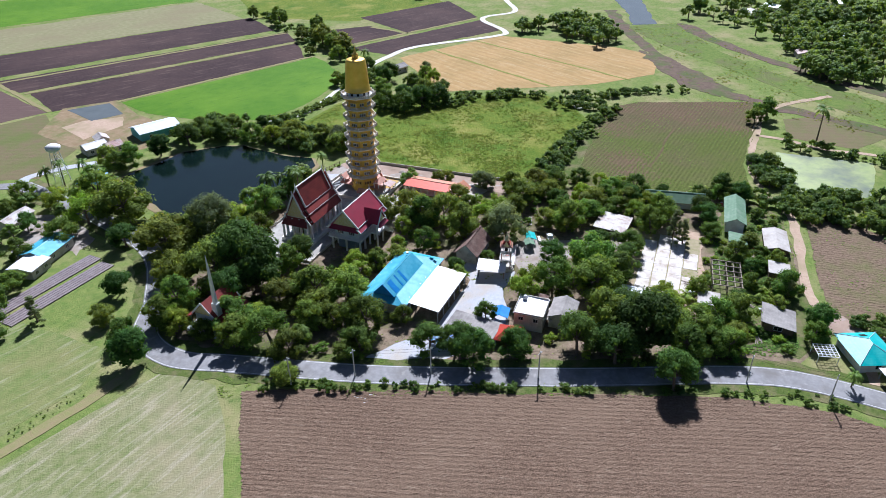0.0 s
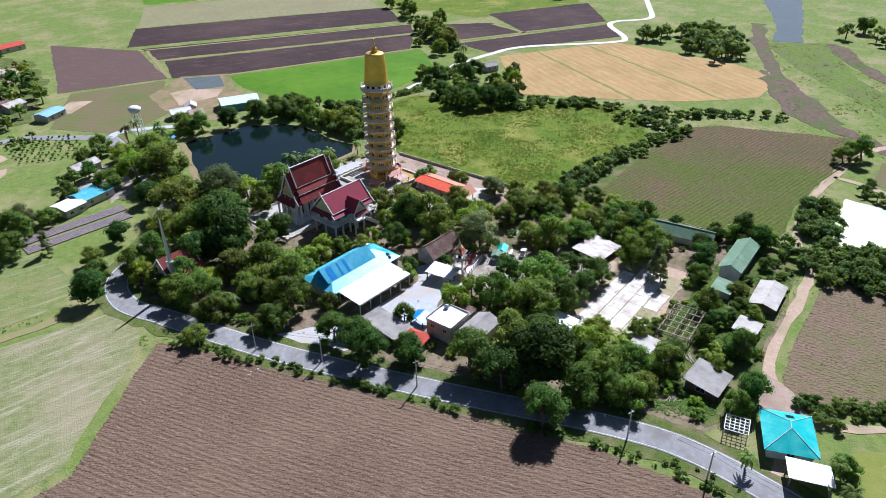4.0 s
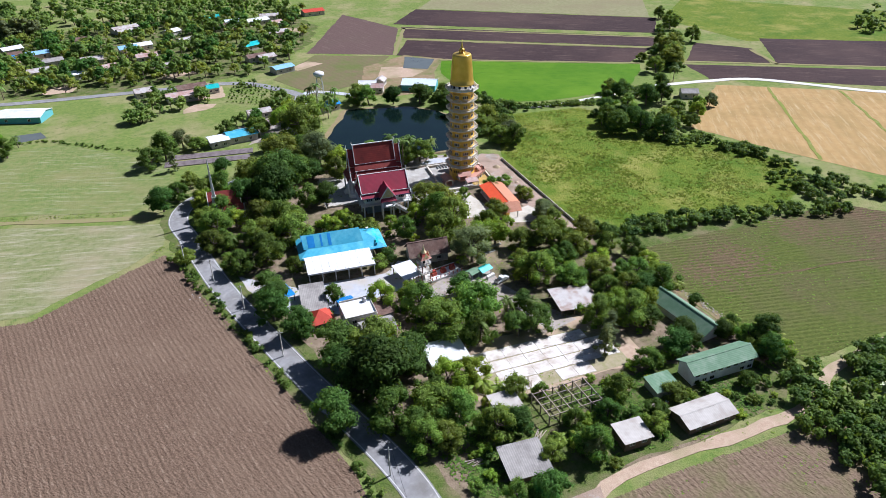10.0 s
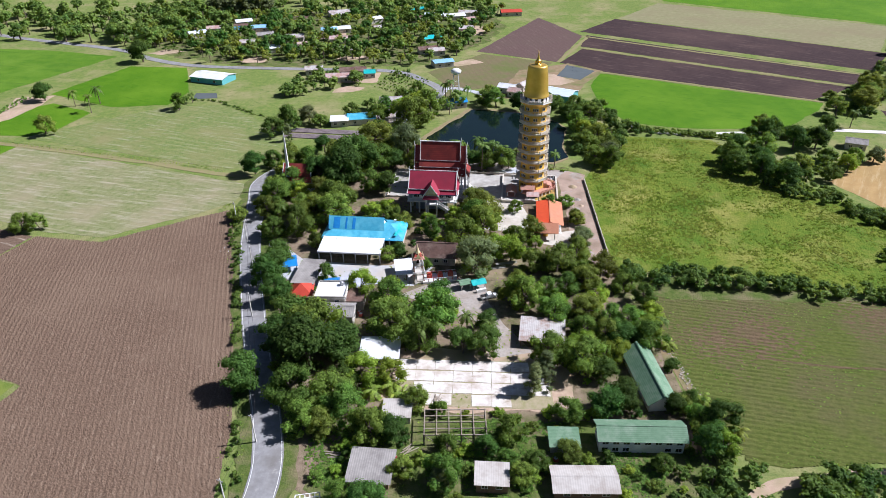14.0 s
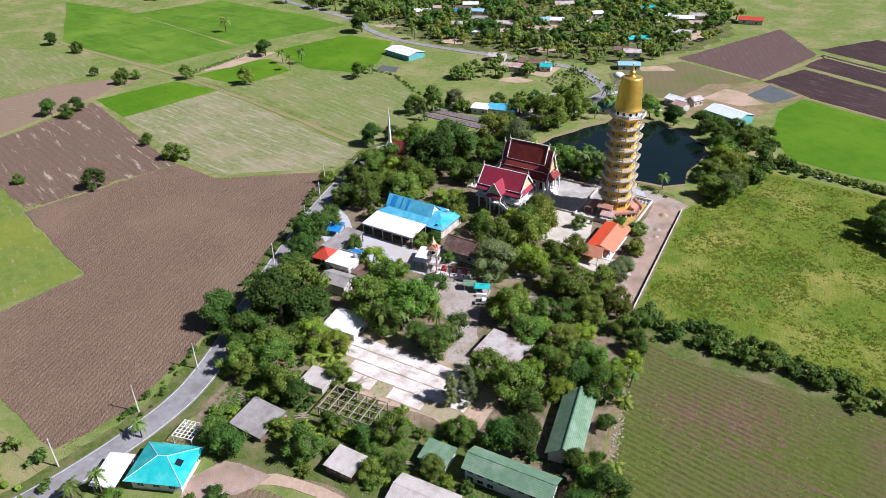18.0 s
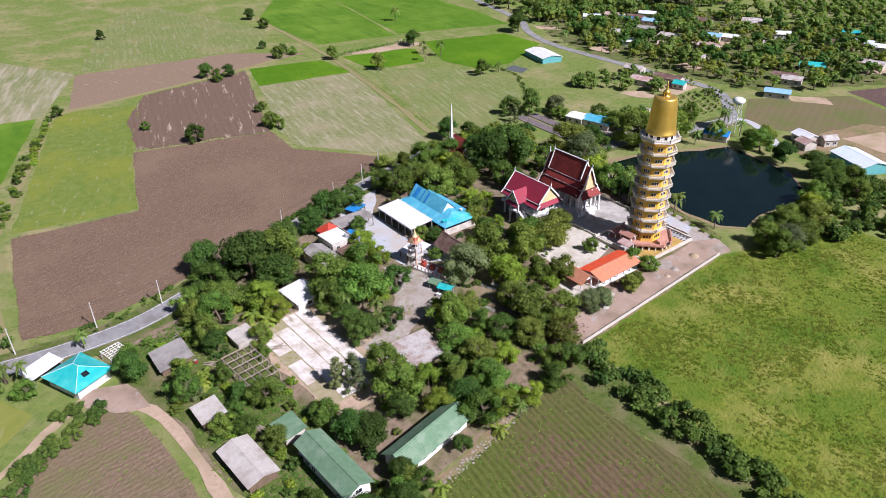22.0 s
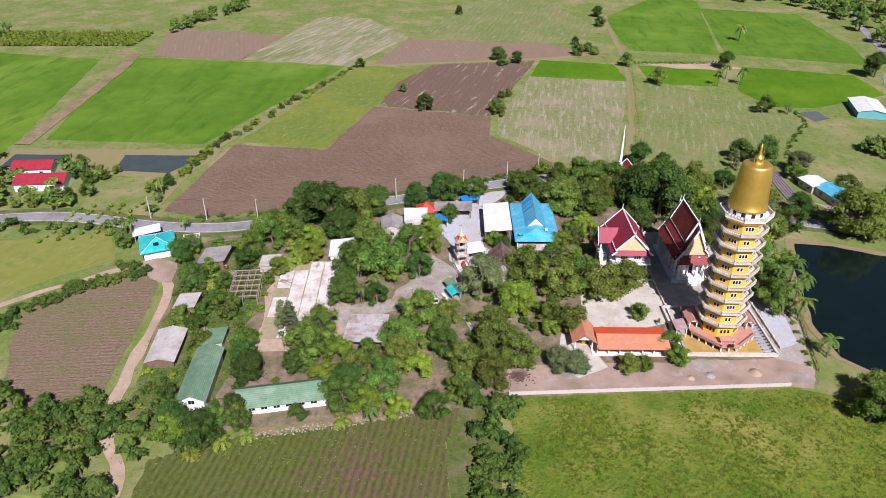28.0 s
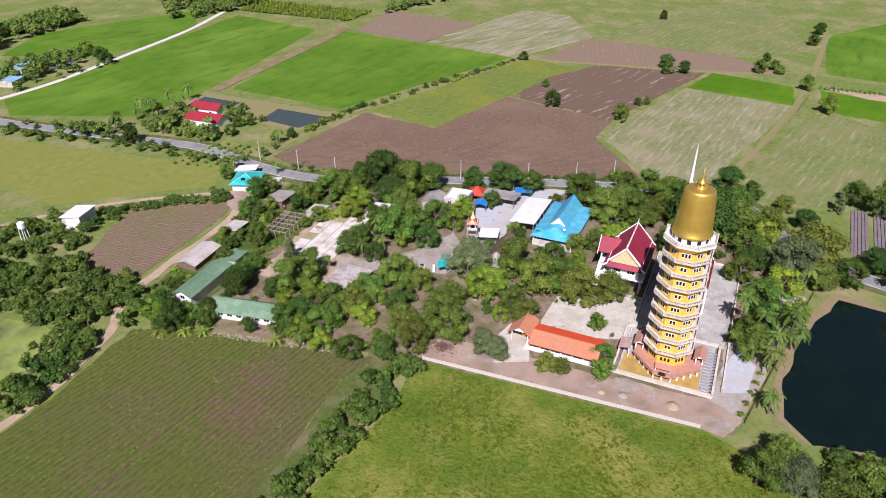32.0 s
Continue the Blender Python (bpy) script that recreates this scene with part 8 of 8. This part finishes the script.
for x, y, a, roof in ((360, -127, 20, "rust_sheet"), (386, -140, 60, "white_sheet"), (372, -155, 10, "rust_sheet"), (371, -173, 40, "rust_tile"), (338, -163, 10, "white_sheet"), (418, -188, 30, "white_sheet"), (308, -185, 20, "white_blue"), (254, -159, 10, "rust_pink"), (-170, 200, 30, "white_sheet"), (-150, 210, 30, "rust_pink"), (-190, 214, 20, "rust_sheet"), (-215, 250, 20, "deep_blue"), (-120, 200, 10, "rust_sheet"), (-90, 330, 10, "teal_sheet"), (-200, 300, 0, "rust_tile"), *VILLAGE):
    cottage(x, y, a, 10 + (x * 7 + y * 3) % 5, 7 + (x + y * 5) % 3, roof, label="distant village house with a %s roof" % {"rust_sheet": "zinc", "white_sheet": "white", "rust_tile": "brown", "white_blue": "pale blue", "rust_pink": "faded red", "deep_blue": "blue", "blue_pale": "light blue", "grey_sheet": "weathered grey", "teal_sheet": "turquoise"}[roof])
# vegetable beds by the blue-roofed house
for n, (y0, x0, x1) in enumerate(((57, -113, -78), (50, -114, -80))):
    b = thing("shade_net_bed", "long vegetable bed under grey shade rows", "vegetable bed", (x0 + x1) / 2, y0 - 2, 0, -3, "vegetable beds")
    for k in range(5):
        part("bed", Shape().slab([(-17.5, -2.4 + k * 1.1, 0.35), (17.5, -2.4 + k * 1.1, 0.35), (17.5, -1.5 + k * 1.1, 0.35), (-17.5, -1.5 + k * 1.1, 0.35)], 0.35), M["purple_bed"], b)
# water tower
wt = thing("water_tower", "white water tower on a lattice of legs", "water tower", -39.3, 112, 0)
for sx in (-1, 1):
    for sy in (-1, 1):
        part("leg", Shape().tube((sx * 2.0, sy * 2.0, 0), (sx * 1.2, sy * 1.2, 12.5), 0.16, n=5), M["white"], wt)
for z in (3, 6, 9):
    r = 2.0 - 0.8 * z / 12.5
    for s in (-1, 1):
        part("brace", Shape().tube((-r, s * r, z), (r, s * r, z), 0.07, n=4).tube((-r, s * r, z), (r, s * (r - 0.2), z + 2.8), 0.06, n=4), M["white"], wt)
        part("brace", Shape().tube((s * r, -r, z), (s * r, r, z), 0.07, n=4).tube((s * r, -r, z), (s * (r - 0.2), r, z + 2.8), 0.06, n=4), M["white"], wt)
part("tank", Shape().lathe([(0.8, 12.2), (2.6, 13.4), (2.8, 14.6), (1.6, 15.4), (0.3, 15.7)], 20), M["white"], wt, smooth=True)
tk = thing("water_tank_stand", "white water tank on a small stand", "water tank", 25.5, -206, 0)
for sx in (-1, 1):
    for sy in (-1, 1):
        part("leg", Shape().tube((sx, sy, 0), (sx * 0.8, sy * 0.8, 5.5), 0.12, n=5), M["white"], tk)
part("tank", Shape().lathe([(1.1, 5.5), (1.2, 5.7), (1.2, 7.4), (0.4, 7.9)], 14), M["white"], tk)
# roadside poles and wires
POLES = [(-105, -38), (-96.5, -51), (-88.5, -68), (-80, -93), (-69, -120), (-62.5, -140), (-62.5, -158), (-63.5, -178)]
for x, y in POLES:
    p = thing("utility_pole", "grey concrete utility pole beside the road", "utility pole", x, y, 0, -20, "roadside poles")
    part("shaft", Shape().prism([(-0.14, -0.14), (0.14, -0.14), (0.14, 0.14), (-0.14, 0.14)], 0, 8.5, [(-0.09, -0.09), (0.09, -0.09), (0.09, 0.09), (-0.09, 0.09)]), M["concrete_pole"], p)
    part("crossarm", Shape().box(0, 0, 7.8, 1.6, 0.12, 0.14), M["steel"], p)
for (x0, y0), (x1, y1) in zip(POLES, POLES[1:]):
    w = thing("power_line", "thin dark sagging power cables", "cable", 0, 0, 0, 0, "power lines")
    for o in (-0.6, 0.6):
        pts = [(x0 + (x1 - x0) * k / 6 + o, y0 + (y1 - y0) * k / 6, 7.95 - 2.0 * (k / 6) * (1 - k / 6)) for k in range(7)]
        part("cable", Shape().path(pts, 0.025), M["dark"], w)

# ---- clutter of the yard ----
rg = random.Random(17)
rub = Shape()
for _ in range(230):
    u = rg.random()
    x, y = 40.0 - 8.5 * u + rg.uniform(-1.2, 1.2), -118 + 38 * u + rg.uniform(-1.0, 1.0)
    k = rg.uniform(0.12, 0.36)
    rub.box(x, y, 0.02, k * rg.uniform(0.8, 1.8), k, k * 0.7, rg.uniform(0, 180))
tagged(new("rubble", rub.mesh("rubble", M["gravel_warm"])), "broken concrete and stones along the field edge", "rubble", kind="stuff")
field("bank_rubble", [(41, -119), (38, -119), (34, -101), (29.5, -80), (31.5, -79), (36, -98)], 0.07, M["bund_brown"], "pinkish grey rubble strip beside the crop", 0.8)
for x, y, n, rz in ((-12, -104.5, 9, 20), (-23.5, -122.5, 7, 80), (-44, -142, 6, 10), (-28, -139, 5, 50), (1.5, -138.5, 5, 15)):
    t = thing("timber_pile", "heap of old grey planks and poles", "timber pile", x, y, 0.06, rz)
    for k in range(n):
        part("plank", Shape().box(rg.uniform(-0.6, 0.6), -0.9 + 1.8 * k / n, 0.02 + 0.12 * (k % 3), rg.uniform(2.2, 4.0), 0.22, 0.1, rg.uniform(-14, 14)), M["weathered"], t)
for x, y in ((-49.5, -89), (-48.8, -90.2), (-30.5, -142), (-6, -141.2), (4.6, -139.4), (33.5, -127.6)):
    j = thing("water_jar", "round glazed earthen water jar beside a house", "water jar", x, y, 0.05)
    part("jar_body", Shape().lathe([(0.35, 0), (0.62, 0.35), (0.66, 0.7), (0.45, 1.05), (0.42, 1.15)], 14), M["brown_tile"], j, smooth=True)
    part("lid", Shape().lathe([(0.46, 1.15), (0.44, 1.2), (0.05, 1.26)], 12), M["steel"], j)
pot = None
for x, y in ((-46.5, -57.5), (-44.5, -57.2), (-42.3, -57.4), (-70, -37.2), (-68, -36.8), (-24, -27.6), (-23.6, -14.4), (-12.5, -34.2), (-3.4, -16.0), (0.8, -31.0)):
    if pot is None:
        pot = thing("potted_shrub", "clipped shrub in a round concrete pot", "potted plant", x, y, 0.07)
        part("pot", Shape().lathe([(0.4, 0), (0.55, 0.5), (0.58, 0.6)], 12), M["concrete_pole"], pot)
        sh = Shape()
        sh.v, sh.f = leafy([(0, 0, 1.1, 0.7), (0.2, 0.1, 1.6, 0.45)], 90, 0.22, np.random.default_rng(4), 1)
        part("crown", sh, M["leaf"], pot)
    else:
        copy_thing(pot, pose(x, y, 0.07, 0, 0, rg.uniform(0, 360)))
heap = Shape()
for _ in range(240):
    a, d = rg.uniform(0, 6.283), abs(rg.gauss(0, 1.0))
    x, y = 18.6 + 1.3 * d * math.cos(a), -56.0 + 2.0 * d * math.sin(a)
    k = rg.uniform(0.12, 0.42)
    heap.box(x, y, max(0.03, 0.75 - 0.42 * d) * rg.random(), k * rg.uniform(0.8, 2.0), k, k * 0.6, rg.uniform(0, 180))
tagged(new("rubble_heap", heap.mesh("rubble_heap", M["rust_tile"])), "dark heap of broken tiles and bricks inside the wall", "rubble", kind="stuff")
for x, y, r, m, lab in ((16.4, 3.0, 1.7, "dirt", "low heap of pale building sand"), (17.6, -8.5, 1.3, "gravel_warm", "low heap of grey gravel"), (18.6, -13.5, 1.0, "dirt", "small heap of building sand")):
    sp = Shape()
    n = 18
    prof = [(1.0, 0.0), (0.72, 0.22), (0.42, 0.46), (0.15, 0.6)]
    for j, (q, z) in enumerate(prof):
        sp.v += [(r * q * (1 + 0.18 * noise.noise((math.cos(6.283 * i / n) * 1.5 + x, math.sin(6.283 * i / n) * 1.5, j * 0.3))) * math.cos(6.283 * i / n), r * q * (1 + 0.18 * noise.noise((math.cos(6.283 * i / n) * 1.5, math.sin(6.283 * i / n) * 1.5 + y, j * 0.3))) * math.sin(6.283 * i / n), r * z * 0.8) for i in range(n)]
    sp.f = [(j * n + i, j * n + (i + 1) % n, (j + 1) * n + (i + 1) % n, (j + 1) * n + i) for j in range(3) for i in range(n)] + [tuple(range(3 * n, 4 * n))]
    h = new("sand_heap", sp.mesh("sand_heap", M[m], True))
    h.matrix_basis = pose(x, y, 0.05)
    tagged(h, lab + " on the bare strip", "heap", kind="stuff")
# low steps of the terrace
for k, (x, y, w) in enumerate(((-12, -61, 8), (-8, -57.5, 7), (-3, -68, 6))):
    t = thing("terrace_step", "low worn concrete step across the bare terrace", "step", x, y, 0.055, 18)
    part("tread", Shape().box(0, 0, 0, w, 0.5, 0.16), M["concrete_grey"], t)
    part("tread", Shape().box(0, 0.5, 0, w, 0.5, 0.32), M["concrete_grey"], t)
